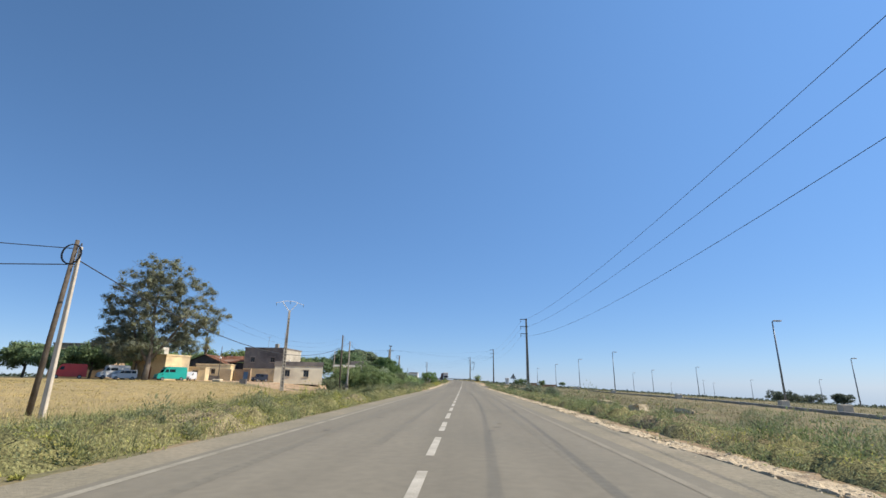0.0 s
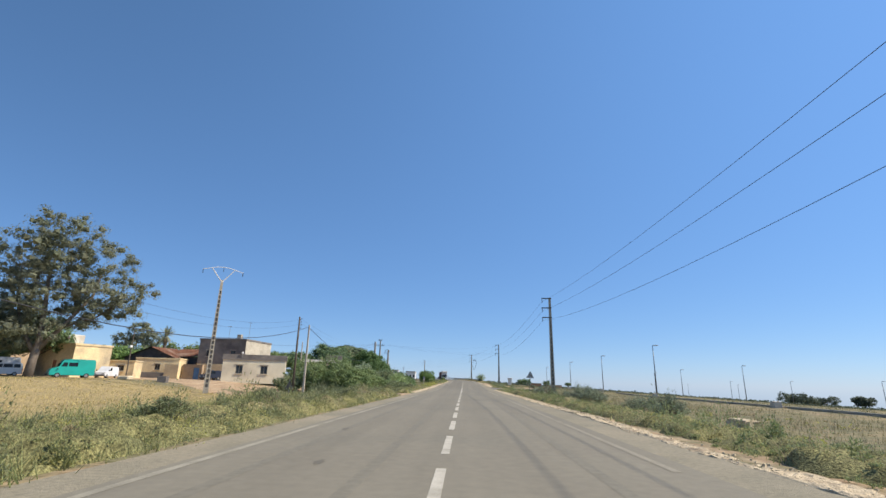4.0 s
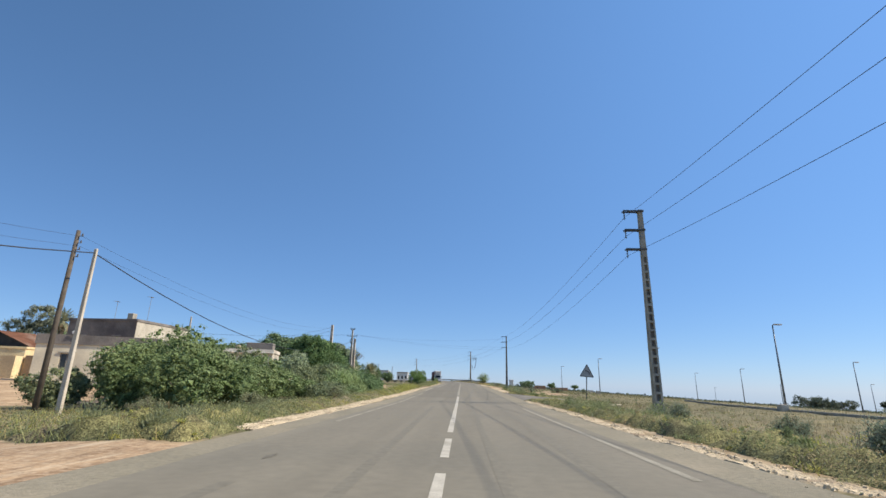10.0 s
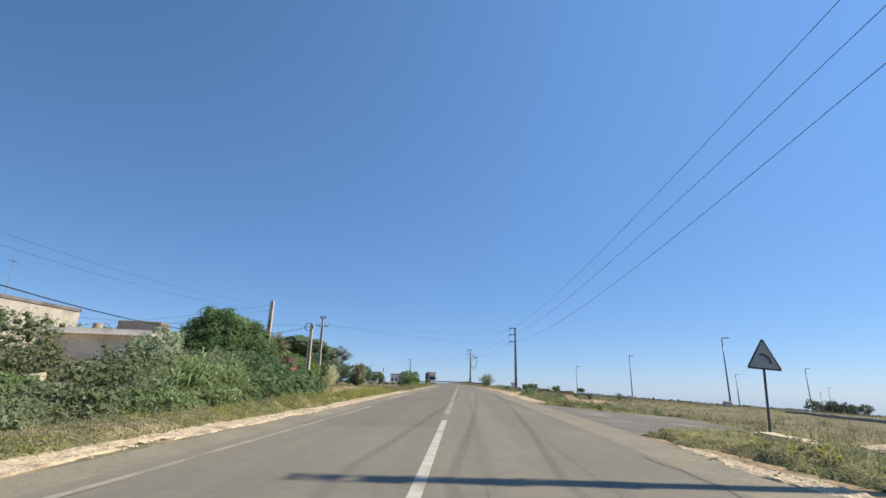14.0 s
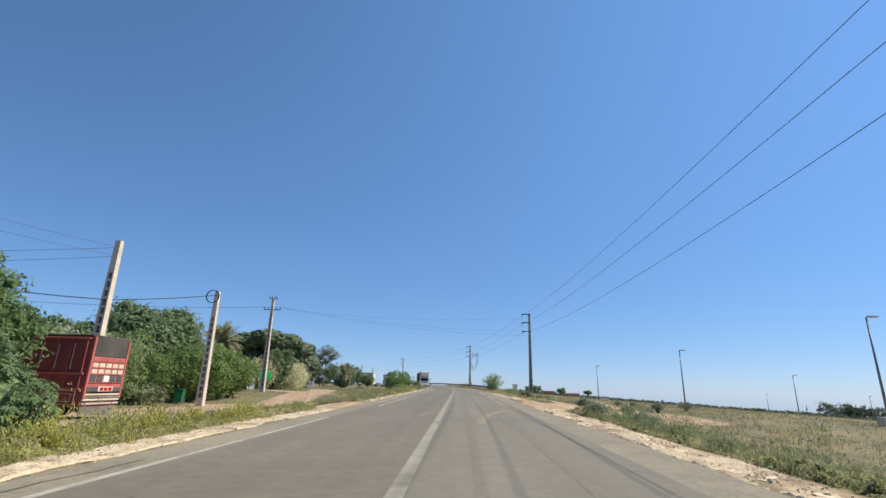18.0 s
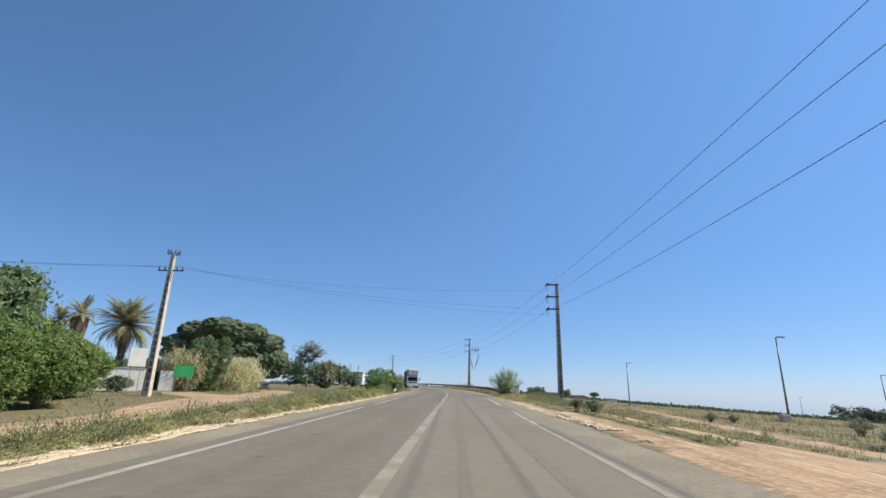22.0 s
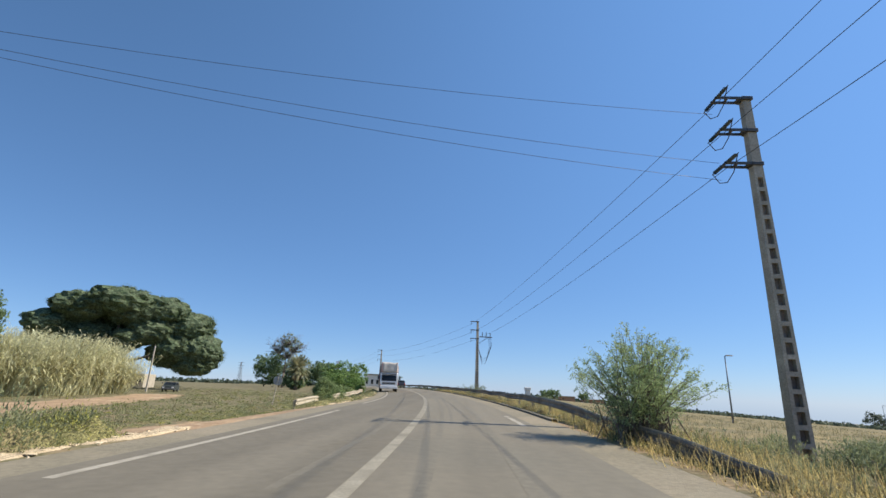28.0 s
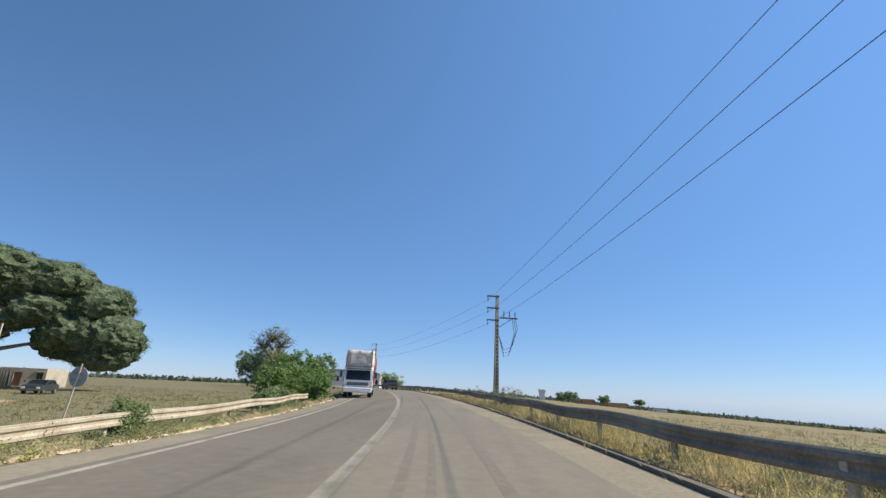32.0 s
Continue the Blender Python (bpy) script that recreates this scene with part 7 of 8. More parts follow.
for i, (x, y, h, rx, ry) in enumerate(((-11.4, 116.5, 2.5, 2.0, 2.8), (-12.2, 121.5, 2.9, 2.4, 3.0), (-13.0, 127.0, 3.2, 2.4, 3.0), (-14.5, 131.0, 2.3, 1.3, 1.8), (-11.0, 124.3, 2.2, 1.5, 2.2), (-10.6, 119.0, 2.0, 1.4, 2.0))):
    castor_bush(x, y, h, rx, ry, 230 + i)
for i, (x, y, h, rx, ry, lf, n) in enumerate(((-16.8, 126.0, 4.5, 3.0, 3.6, L_DARK, 8000), (-15.3, 119.0, 4.1, 2.8, 3.0, L_OLIVE, 8000), (-17.8, 131.5, 4.7, 2.4, 2.6, L_DARK, 7000))):
    bush(x, y, h, rx, ry, lf, "leafy olive-green bush beside the road edge", 234 + i, int(n * 1.3), 0.14, 0.075, spread=0.24)

# mimosas and the tall tree before the palms
for i, (x, y, h, rx, ry, lf, n) in enumerate(((-25.3, 161.5, 5.4, 3.2, 3.4, L_MIMOSA, 14000), (-26.8, 167.0, 6.7, 3.8, 3.8, L_MIMOSA, 16000), (-26.4, 172.5, 5.8, 3.4, 3.6, L_MIMOSA, 15000), (-30.5, 174.5, 6.8, 3.6, 3.8, L_MIMOSA, 13000), (-31.0, 180.0, 5.2, 3.4, 3.4, L_MIMOSA, 13000), (-27.0, 156.0, 5.0, 3.0, 3.2, L_MIMOSA, 12000), (-32.0, 162.0, 7.0, 3.8, 3.8, L_MIMOSA, 10000), (-34.0, 181.5, 3.4, 2.2, 2.2, L_MIMOSA, 8000))):
    bush(x, y, h, rx, ry, lf, "feathery bright green mimosa bush beside the track", 250 + i, int(n * 1.1), 0.185, 0.085, up=0.0)
bush(-25.5, 154.0, 1.7, 2.6, 2.2, L_OLIVE, "low grey-green shrub beside the red lorry", 262, 4500)
bush(-28.5, 150.0, 6.0, 3.0, 3.0, L_SILVER, "tall silvery bush behind the red lorry", 263, 7000, 0.34, 0.1)
round_tree(-42.5, 179.0, 11.9, 6.4, L_DARK, "tall dark green broadleaf tree behind the mimosas", 264, 16000, length=0.5, width=0.3, flat=0.5)
round_tree(-52.0, 174.0, 9.6, 5.5, L_DARK, "dark green tree behind the mimosas", 265, 6000, length=0.5, width=0.3)
bush(-38.4, 196.8, 1.95, 1.55, 1.5, L_DARK, "round clipped shrub before the white wall", 266, 2500)


# ---- palms ----
def palm(x, y, h, r, label, seed, dry_skirt=True, fronds=38, thick=0.42):
    rr = random.Random(seed)
    p = thing("palm_tree", x, y, gz(x, y), label, "palm tree", group="palms")
    bm = bmesh.new()
    k = 12
    pts = [(0.06 * math.sin(i), 0.06 * math.cos(i * 1.3), -0.3 + (h + 0.3) * i / k) for i in range(k + 1)]
    sweep(bm, pts, [thick * (1.0 + 0.10 * (i % 2) + (0.35 if i > k - 3 else 0)) for i in range(k + 1)], 10)
    part("trunk", bm, M_PALM_TRUNK, p)

    def frond(bm, a, e, ln, droop):
        pts = []
        for i in range(8):
            t = i / 7
            rad = ln * t * (1 - 0.12 * t)
            ang = e - droop * t * t
            pts.append(Vector((rad * math.cos(a) * math.cos(ang), rad * math.sin(a) * math.cos(ang), h + 0.2 + ln * t * math.sin(ang))))
        side = Vector((-math.sin(a), math.cos(a), 0))
        for i in range(7):
            b0, b1 = pts[i], pts[i + 1]
            for s in (-1, 1):
                for j in range(3):
                    q = b0.lerp(b1, j / 3)
                    w = ln * 0.18 * math.sin(math.pi * min(1, (i + j / 3 + 0.9) / 7.6)) + 0.05
                    d = (side * s * 0.85 + (b1 - b0).normalized() * 0.55 + Vector((0, 0, -0.25))).normalized()
                    tip = q + d * w
                    e0 = q + (b1 - b0) * 0.32
                    vs = [bm.verts.new(v) for v in (q, e0, tip)]
                    bm.faces.new(vs)
        for i in range(7):
            vs = [bm.verts.new(v) for v in (pts[i] - side * 0.03, pts[i] + side * 0.03, pts[i + 1] + side * 0.02, pts[i + 1] - side * 0.02)]
            bm.faces.new(vs)
    bm = bmesh.new()
    for i in range(fronds):
        frond(bm, i * 2.399, rr.uniform(-0.6, 1.35), r * rr.uniform(0.85, 1.08), rr.uniform(0.12, 0.5))
    part("fronds", bm, L_PALM, p)
    if dry_skirt:
        bm = bmesh.new()
        for i in range(44):
            frond(bm, i * 2.399 + 1, rr.uniform(-1.35, -0.55), r * rr.uniform(0.5, 0.85), 0.4)
        part("dead_fronds", bm, L_PALM_DRY, p, "hanging dry brown fronds")
    return p


bush(-44.4, 204.4, 4.8, 2.4, 1.4, L_DARK, "dark bush behind the garden wall", 267, 7000)
bush(-52.5, 204.8, 4.7, 2.6, 2.0, L_OLIVE, "dusty bush behind the garden wall", 268, 6000)
palm(-44.6, 204.9, 8.5, 5.1, "broad date palm with arching grey-green fronds", 1, thick=0.42, fronds=84)
palm(-46.2, 198.6, 8.9, 2.7, "palm with a thick trunk and a small crown", 2, fronds=40, thick=0.66)
palm(-50.0, 200.0, 8.4, 2.5, "palm with a thick trunk and a small crown", 3, fronds=40, thick=0.52)
palm(-49.7, 328.0, 6.0, 5.6, "date palm far along the road", 4, thick=0.55, fronds=100)
bush(-50.5, 330.0, 4.2, 4.0, 4.0, L_DARK, "dark bush at the foot of a palm", 307, 3500, 0.35, 0.25)
palm(-94.0, 172.0, 12.5, 3.5, "date palm behind the village roofs", 5)


# ---- reeds and cane ----
def reeds(name, boxes, n, h, material, label, seed, category="reeds", width=0.05, droop=0.35, stalk=None):
    """A thicket of upright stalks with drooping leaves inside ellipses (x, y, rx, ry)."""
    r = np.random.default_rng(seed)
    bx = np.array(boxes, float)
    k = r.choice(len(bx), n, p=bx[:, 2] * bx[:, 3] / (bx[:, 2] * bx[:, 3]).sum())
    a, d = r.uniform(0, 6.283, n), np.sqrt(r.uniform(0, 1, n))
    x, y = bx[k, 0] + bx[k, 2] * d * np.cos(a), bx[k, 1] + bx[k, 3] * d * np.sin(a)
    z = ground_z(x, y)
    hh = h * r.uniform(0.55, 1.1, n) * (1 - 0.35 * d ** 3)
    clump = np.stack([np.sin(x * 1.7 + 0.6 * y), np.cos(y * 1.3 - x)], -1) * 0.22
    lean = r.normal(0, 0.15, (n, 2)) + clump + 0.3 * d[:, None] * np.stack([np.cos(a), np.sin(a)], -1)
    base = np.stack([x, y, z], -1)
    tip = base + np.stack([lean[:, 0] * hh, lean[:, 1] * hh, hh], -1)
    t = r.uniform(0, 6.283, n)
    w = np.stack([np.cos(t), np.sin(t), np.zeros(n)], -1) * width
    quads = [np.stack([base - w * 0.6, base + w * 0.6, tip + w * 0.2, tip - w * 0.2], 1)]
    for j in range(6):
        f = r.uniform(0.35, 1.0, n)[:, None]
        s = base + (tip - base) * f
        aa = r.uniform(0, 6.283, n)
        ln = r.uniform(0.5, 1.3, n)[:, None]
        e = s + np.stack([np.cos(aa), np.sin(aa), r.uniform(-droop - 0.35, 0.6, n)], -1) * ln
        w2 = np.stack([-np.sin(aa), np.cos(aa), np.zeros(n)], -1) * width * 0.9
        m = (s + e) / 2 + np.array([0, 0, 0.2])
        quads.append(np.stack([s, m - w2, e, m + w2], 1))
    me = mesh_from_quads(name, np.concatenate(quads), material)
    return whole(name, me, label, category, kind="stuff")


reeds("reed_thicket", [(-37.8, 218.5, 2.4, 2.6), (-38.4, 223.0, 3.2, 3.8), (-39.6, 228.0, 3.2, 4.2), (-40.6, 234.0, 2.6, 3.6)], 5600, 5.6, L_REED, "dense thicket of dry straw-coloured giant reeds", 31, width=0.055)
reeds("reed_thicket", [(-37.6, 209.6, 0.8, 1.0)], 750, 5.8, L_REED, "dry straw-coloured giant reeds behind the green sign", 32, width=0.055)
reeds("cane_thicket", [(-11.8, 113.0, 1.2, 3.0)], 700, 2.6, L_CANE, "grey-green giant cane growing along the road", 33, width=0.05)
reeds("cane_thicket", [(-27.5, 152.5, 2.4, 2.4)], 900, 5.2, L_CANE, "tall pale cane behind the red lorry", 34, width=0.05)
bush(-36.6, 212.6, 8.6, 2.7, 2.7, L_DARK, "tall dusty grey-green tree beside the reeds", 36, 22000, 0.22, 0.12, name="tree")

# ---- the umbrella pine ----
P_LOBES = [(-6, -1, 7.6, 4.2, 4, 2.0), (-2, 1, 6.8, 3.6, 3.6, 1.6), (-10, -2, 7.8, 3.4, 3.6, 1.9), (9.6, 9, 6.4, 4.2, 4.4, 2.6), (7.0, 6, 7.2, 4.2, 4.2, 2.6), (1.5, 2, 12.6, 5, 5, 2.4), (0, 0, 14.2, 5.6, 6.5, 2.6), (-5.5, -2, 13.0, 4.3, 5, 2.5), (-9.0, -4, 10.0, 3.2, 4, 2.2), (4.8, 4, 13.4, 4.4, 5, 2.6), (8.8, 7, 11.0, 3.8, 4.5, 2.8), (10.6, 8, 7.3, 3.4, 4, 2.8), (3, 6, 11.4, 5, 5, 2.8), (6.6, 8, 8.5, 4.3, 4.5, 3.0), (-3, 5, 11.2, 4.5, 4.5, 2.4), (9.0, 9, 4.8, 4.0, 4.2, 2.4), (4, 3, 9.9, 4.0, 4.0, 2.4), (5, 7, 5.8, 3.2, 3.6, 2.0), (-7, 0, 10.2, 3.4, 3.6, 1.8), (1.5, 1.5, 8.4, 3.2, 3.4, 1.7), (-4.2, 0, 8.8, 3.4, 3.6, 1.8)]
P_LIMBS = [([(0, 0, -0.3), (0.3, 0.2, 2.5), (0.2, 0.4, 5.0)], 0.7, 0.5), ([(0.2, 0.4, 4.6), (-3.0, -0.6, 7.5), (-8.0, -1.5, 10.5)], 0.32, 0.12), ([(0.2, 0.4, 4.6), (-0.6, 0.8, 8.5), (-0.5, 0.5, 13.0)], 0.34, 0.1), ([(0.2, 0.4, 4.6), (3.0, 2.0, 7.5), (5.5, 4.5, 12.0)], 0.34, 0.1), ([(0.2, 0.4, 4.0), (4.0, 3.5, 5.5), (8.5, 7.5, 8.0)], 0.3, 0.1), ([(-3.0, -0.6, 7.5), (-8.0, -2.5, 8.0), (-12.0, -3.8, 9.2)], 0.18, 0.07)]
tree("umbrella_pine", -57.2, 257.5, "broad dark umbrella pine with a dense rounded crown", "tree", P_LIMBS, P_LOBES, L_PINE, 66000, 760, 0.46, 0.26, 0.10, seed=12, up=0.3, outward=1.5, heart=1.3, shell=0.8, core=0.96)
for i, (x, y, h, r, lf, n) in enumerate(((-42, 340, 6.5, 4.0, L_DARK, 3000), (-70, 420, 8, 5, L_BUSH, 2000), (-30, 395, 7, 5, L_BUSH, 2000))):
    round_tree(x, y, h, r, lf, "dark green tree beside the far road", 300 + i, n, length=0.55, width=0.32, flat=0.6, fork=0.25)
for x, y, h, q in ((-78.5, 390.0, 17.0, 7.5), (-70.0, 394.0, 14.0, 7.0), (-86.0, 392.0, 15.0, 6.5), (-61.0, 396.0, 11.0, 6.0)):
    bush(x, y, h, q, q, L_DARK, "dense dark tree leafy down to the ground", 306, 5000, 0.45, 0.36, name="tree", spread=0.7)
B_LOBES = [(0, 0, 20, 4, 4, 3.5), (-4, 0, 17, 3, 3, 3), (4, 0, 17.5, 3, 3, 3), (0, 2, 15, 4, 4, 2.5)]
bl = auto_limbs(B_LOBES, 0.55, 6, 21)
rr = random.Random(8)
for i in range(150):
    lx, ly, lz, rx, ry, rz = B_LOBES[i % 4]
    bl.append(([(lx * 0.6, ly * 0.6, lz - 3), (lx + rr.uniform(-3, 3), ly + rr.uniform(-2, 2), lz + rr.uniform(-3, 1)), (lx + rr.uniform(-6, 6), ly + rr.uniform(-3, 3), lz + rr.uniform(-4, 4))], 0.12, 0.04))
tree("bare_tree", -74.0, 382.0, "tall half-bare tree with fine grey branches", "tree", bl, B_LOBES, L_GREY, 1300, 160, 0.5, 0.55, 0.2, seed=21)

# bushes along the bend
for i, (x, y, h, rx, ry, lf, n) in enumerate(((-17.5, 256.0, 6.2, 3.8, 4.0, L_GREEN, 12000), (-15.5, 248.0, 4.2, 2.6, 3.0, L_GREEN, 7000), (-14.5, 243.0, 2.2, 1.6, 2.0, L_BUSH, 4000), (-7.6, 210.6, 2.1, 0.75, 0.85, L_BUSH, 14000), (-8.4, 217.5, 1.5, 0.55, 0.65, L_BUSH, 5000), (-11.5, 237.0, 1.5, 1.0, 1.2, L_BUSH, 2500), (3.0, 236.0, 1.5, 1.0, 1.1, L_OLIVE, 1800), (1.5, 262.5, 2.0, 1.6, 1.6, L_OLIVE, 2200))):
    bush(x, y, h, rx, ry, lf, "bright green bush crowding the guard rail", 330 + i, n, 0.2 if h > 2.1 else 0.075, 0.09 if h > 2.1 else 0.03, spread=0.3 if h > 2.1 else 0.14, heart=1.0 if h > 2.1 else 0.6)
def feather_bush(x, y, h, r0, label, stems, seed, leaves, leaf=0.055, name="tamarisk_bush"):
    """A bush of many slender stems from the ground, each with leafy side sprays."""
    rg = np.random.default_rng(seed)
    p = thing(name, x, y, gz(x, y), label, "bush")
    bm = bmesh.new()
    base, along = [], []
    for i in range(stems):
        a, lean = rg.uniform(0, 6.283), rg.uniform(0.05, 1.0) ** 0.8
        ln = h * (1.0 - 0.42 * lean ** 2) * rg.uniform(0.72, 1.05)
        foot = Vector((0.22 * r0 * rg.normal(), 0.22 * r0 * rg.normal(), -0.05))
        tip = Vector((r0 * lean * math.cos(a), r0 * lean * math.sin(a), ln))
        mid = foot.lerp(tip, 0.5) + Vector((-0.12 * lean * math.cos(a), -0.12 * lean * math.sin(a), 0.12 * ln))
        sweep(bm, [foot, mid, tip], [0.020, 0.012, 0.004], 4)
        for k in range(16):
            f = rg.uniform(0.22, 1.0)
            q = foot.lerp(mid, f * 2) if f < 0.5 else mid.lerp(tip, f * 2 - 1)
            b_ = a + rg.normal() * 1.1
            d = Vector((math.cos(b_), math.sin(b_), rg.uniform(0.0, 1.1))).normalized() * rg.uniform(0.22, 0.55) * (1.15 - 0.55 * f)
            base.append(q)
            along.append(d)
    part("trunk", bm, M_BARK, p)
    base, along = np.array([tuple(v) for v in base]), np.array([tuple(v) for v in along])
    per = 22
    k = np.repeat(np.arange(len(base)), per)
    f = rg.uniform(0.0, 1.0, len(k))
    c = base[k] + along[k] * f[:, None] + rg.normal(size=(len(k), 3)) * 0.028
    keep = c[:, 2] > 0.06
    u = unit(unit(along[k]) + rg.normal(size=c.shape) * 0.75)
    v = unit(np.cross(u, rg.normal(size=c.shape)))
    size = leaf * rg.uniform(0.6, 1.4, len(k))[:, None]
    tri = np.stack([c - v * size * 0.2, c + v * size * 0.2, c + u * size], 1)[keep]
    part_mesh("crown", mesh_from_faces("crown", [tri], leaves), p)
    return p


feather_bush(6.0, 192.3, 2.85, 1.85, "feathery green bush growing over the guard rail end", 96, 40, L_FEATHER)

for i, (x, y) in enumerate(((54, 488), (60, 492), (79, 495), (99, 496))):
    round_tree(x, y, 6.2, 4.4 - 0.4 * i, L_DARK, "round dark tree beside the far farm", 420 + i, 900, length=0.8, width=0.5, flat=0.5, fork=0.2, group="far trees")
# far woods on the horizon
for i, (x, y, h, r, n) in enumerate(((389, 613, 10, 13, 1500), (402, 622, 9, 11, 1200), (393, 528, 13, 11, 1800), (466, 742, 12, 20, 1800), (490, 752, 11, 16, 1500), (520, 760, 13, 18, 1500))):
    round_tree(x, y, h, r, L_FAR, "dark far tree group on the plain", 400 + i, n, length=1.8, width=1.2, flat=0.4, fork=0.2, group="far trees")
r = np.random.default_rng(77)
far = []
for ax, ay, bx, by, h, cnt in ((60, 640, 240, 600, 6, 2600), (240, 600, 620, 380, 6, 2600), (120, 900, 900, 700, 9, 2600), (-420, 520, -110, 560, 7, 3000), (-600, 300, -330, 560, 8, 2200), (-110, 560, 60, 720, 6, 1600), (620, 380, 900, -100, 8, 1600)):
    tt = r.uniform(0, 1, cnt)
    x = ax + (bx - ax) * tt + r.normal(0, 6, cnt)
    y = ay + (by - ay) * tt + r.normal(0, 6, cnt)
    lump = 0.12 + 0.32 * np.abs(np.sin(tt * 37 + ax) * np.sin(tt * 91 + ay))
    z = ground_z(x, y) + r.uniform(0.0, 1, cnt) * h * lump
    far.append(leaf_quads(r, np.stack([x, y, z], -1), 3.0, 2.2))
me = mesh_from_quads("far_hedge", np.concatenate(far), L_FAR)
whole("far_hedge", me, "low dark line of far trees on the horizon", "trees", kind="stuff")


# ---- verge plants ----
def inside(x, y):
    """Where plants may grow: off the road, the stone edging, the side road and the bare tracks."""
    s = x - cl(y)
    left, right = limits(y)
    ok = (s < left) | (s > right)
    lo, hi = side_road(np.clip(x, 4.85, None))
    ok &= ~((x > 4) & (x < 13) & (y > lo - 0.15) & (y < hi + 0.15))
    return ok


def limits(y):
    """Where the plants begin beside the road, left and right."""
    left = np.where((y > 76) & (y < 142), -5.75, np.where((y > 142) & (y < 191), -5.25, -4.88))
    right = np.where(y < 101, 5.75, np.where((y > 120.5) & (y < 143.6), 6.4, np.where((y > 156) & (y < 179), 5.95, 5.3)))
    return left, right


def patchy(x, y, k=0.0):
    """A slow patchwork between -1 and 1."""
    return np.sin(x * 0.62 + 1.5 * np.sin(y * 0.23 + k) + k) * np.sin(y * 0.41 + 1.2 * np.sin(x * 0.5 + 2 * k))


def scatter(r, n, x0, x1, y0, y1, thin=-1.9):
    x, y = r.uniform(x0, x1, n), r.uniform(y0, y1, n)
    x = x + cl(y)
    ok = inside(x, y) & (bare(x, y) < r.uniform(0.15, 0.6, n))
    ok &= patchy(x, y) + 0.5 * patchy(x * 2.1, y * 2.1, 3.3) > r.uniform(thin, 0.4, n)
    return x[ok], y[ok]


def blades(r, x, y, per, h, spread, width, bend=0.5):
    """Bent grass blades in tufts at x, y."""
    n = len(x)
    X, Y = np.repeat(x, per) + r.normal(0, spread, n * per), np.repeat(y, per) + r.normal(0, spread, n * per)
    tall = np.repeat(r.uniform(0.45, 1.35, n), per) * h * r.uniform(0.4, 1.2, n * per)
    Z = ground_z(X, Y) - 0.03
    a = r.uniform(0, 6.283, n * per)
    b = r.uniform(0.1, bend, n * per)
    base = np.stack([X, Y, Z], -1)
    d = np.stack([np.cos(a), np.sin(a), np.zeros_like(a)], -1)
    w = np.stack([-np.sin(a), np.cos(a), np.zeros_like(a)], -1) * width
    tip = base + d * (b * tall)[:, None] + np.stack([0 * a, 0 * a, tall], -1)
    return np.stack([base - w, base + w, tip], 1)


MAT_Y = np.arange(-6.0, 262.0, 0.22)
TALL_Y = [-6, 70, 80, 104, 112, 139, 146, 191, 197, 232, 262]
TALL_L = [0.50, 0.50, 0.34, 0.34, 0.42, 0.26, 0.24, 0.50, 0.34, 0.34, 0.25]
TALL_R = [0.40, 0.46, 0.44, 0.28, 0.2, 0.28, 0.1, 0.1, 0.12, 0.12, 0.12]


def mat_heights(offsets, tall):
    """Height of the low matted growth over the ground, on a grid of offsets from the road's centre line."""
    S, Y = np.meshgrid(offsets, MAT_Y)
    X = S + cl(Y)
    lump = np.array([0.5 * noise.noise((x * 0.7, y * 0.7, 3.0)) + 0.5 * noise.noise((x * 1.9, y * 1.9, 7.0)) + 0.4 * noise.noise((x * 4.2, y * 4.2, 1.0)) for x, y in zip(X.ravel(), Y.ravel())]).reshape(X.shape)
    left, right = limits(Y)
    edge = np.where(S < 0, left - S, S - right)
    fade = sstep(0.0, 0.7, edge + 0.25 * lump) * (1 - 0.85 * np.where(S < 0, sstep(9.5 - 2.2 * sstep(122, 132, Y), 13.2 - 3.4 * sstep(122, 132, Y), -S), sstep(9.2, 12.2, S))) * inside(X, Y)
    fade = fade * (1 - sstep(0.2, 0.5, bare(X, Y)))
    h = np.interp(Y, MAT_Y, np.interp(MAT_Y, TALL_Y, tall)) * np.clip(0.5 + 1.1 * lump, 0.03, 1.4) * fade
    h[:, [0, -1]] = 0.0
    return X, Y, h


OFF_L, OFF_R = np.arange(-13.6, -4.8, 0.2), np.arange(5.2, 12.6, 0.2)
MAT_L, MAT_R = mat_heights(OFF_L, TALL_L), mat_heights(OFF_R, TALL_R)


def cover(x, y):
    """Height of the matted growth at x, y."""
    s = x - cl(y)
    j = np.clip(((y - MAT_Y[0]) / 0.22).round().astype(int), 0, len(MAT_Y) - 1)
    out = np.zeros(np.shape(x))
    for off, (_, _, h) in ((OFF_L, MAT_L), (OFF_R, MAT_R)):
        i = ((s - off[0]) / 0.2).round().astype(int)
        ok = (i >= 0) & (i < len(off))
        out = np.where(ok, h[j, np.clip(i, 0, len(off) - 1)], out)
    return out


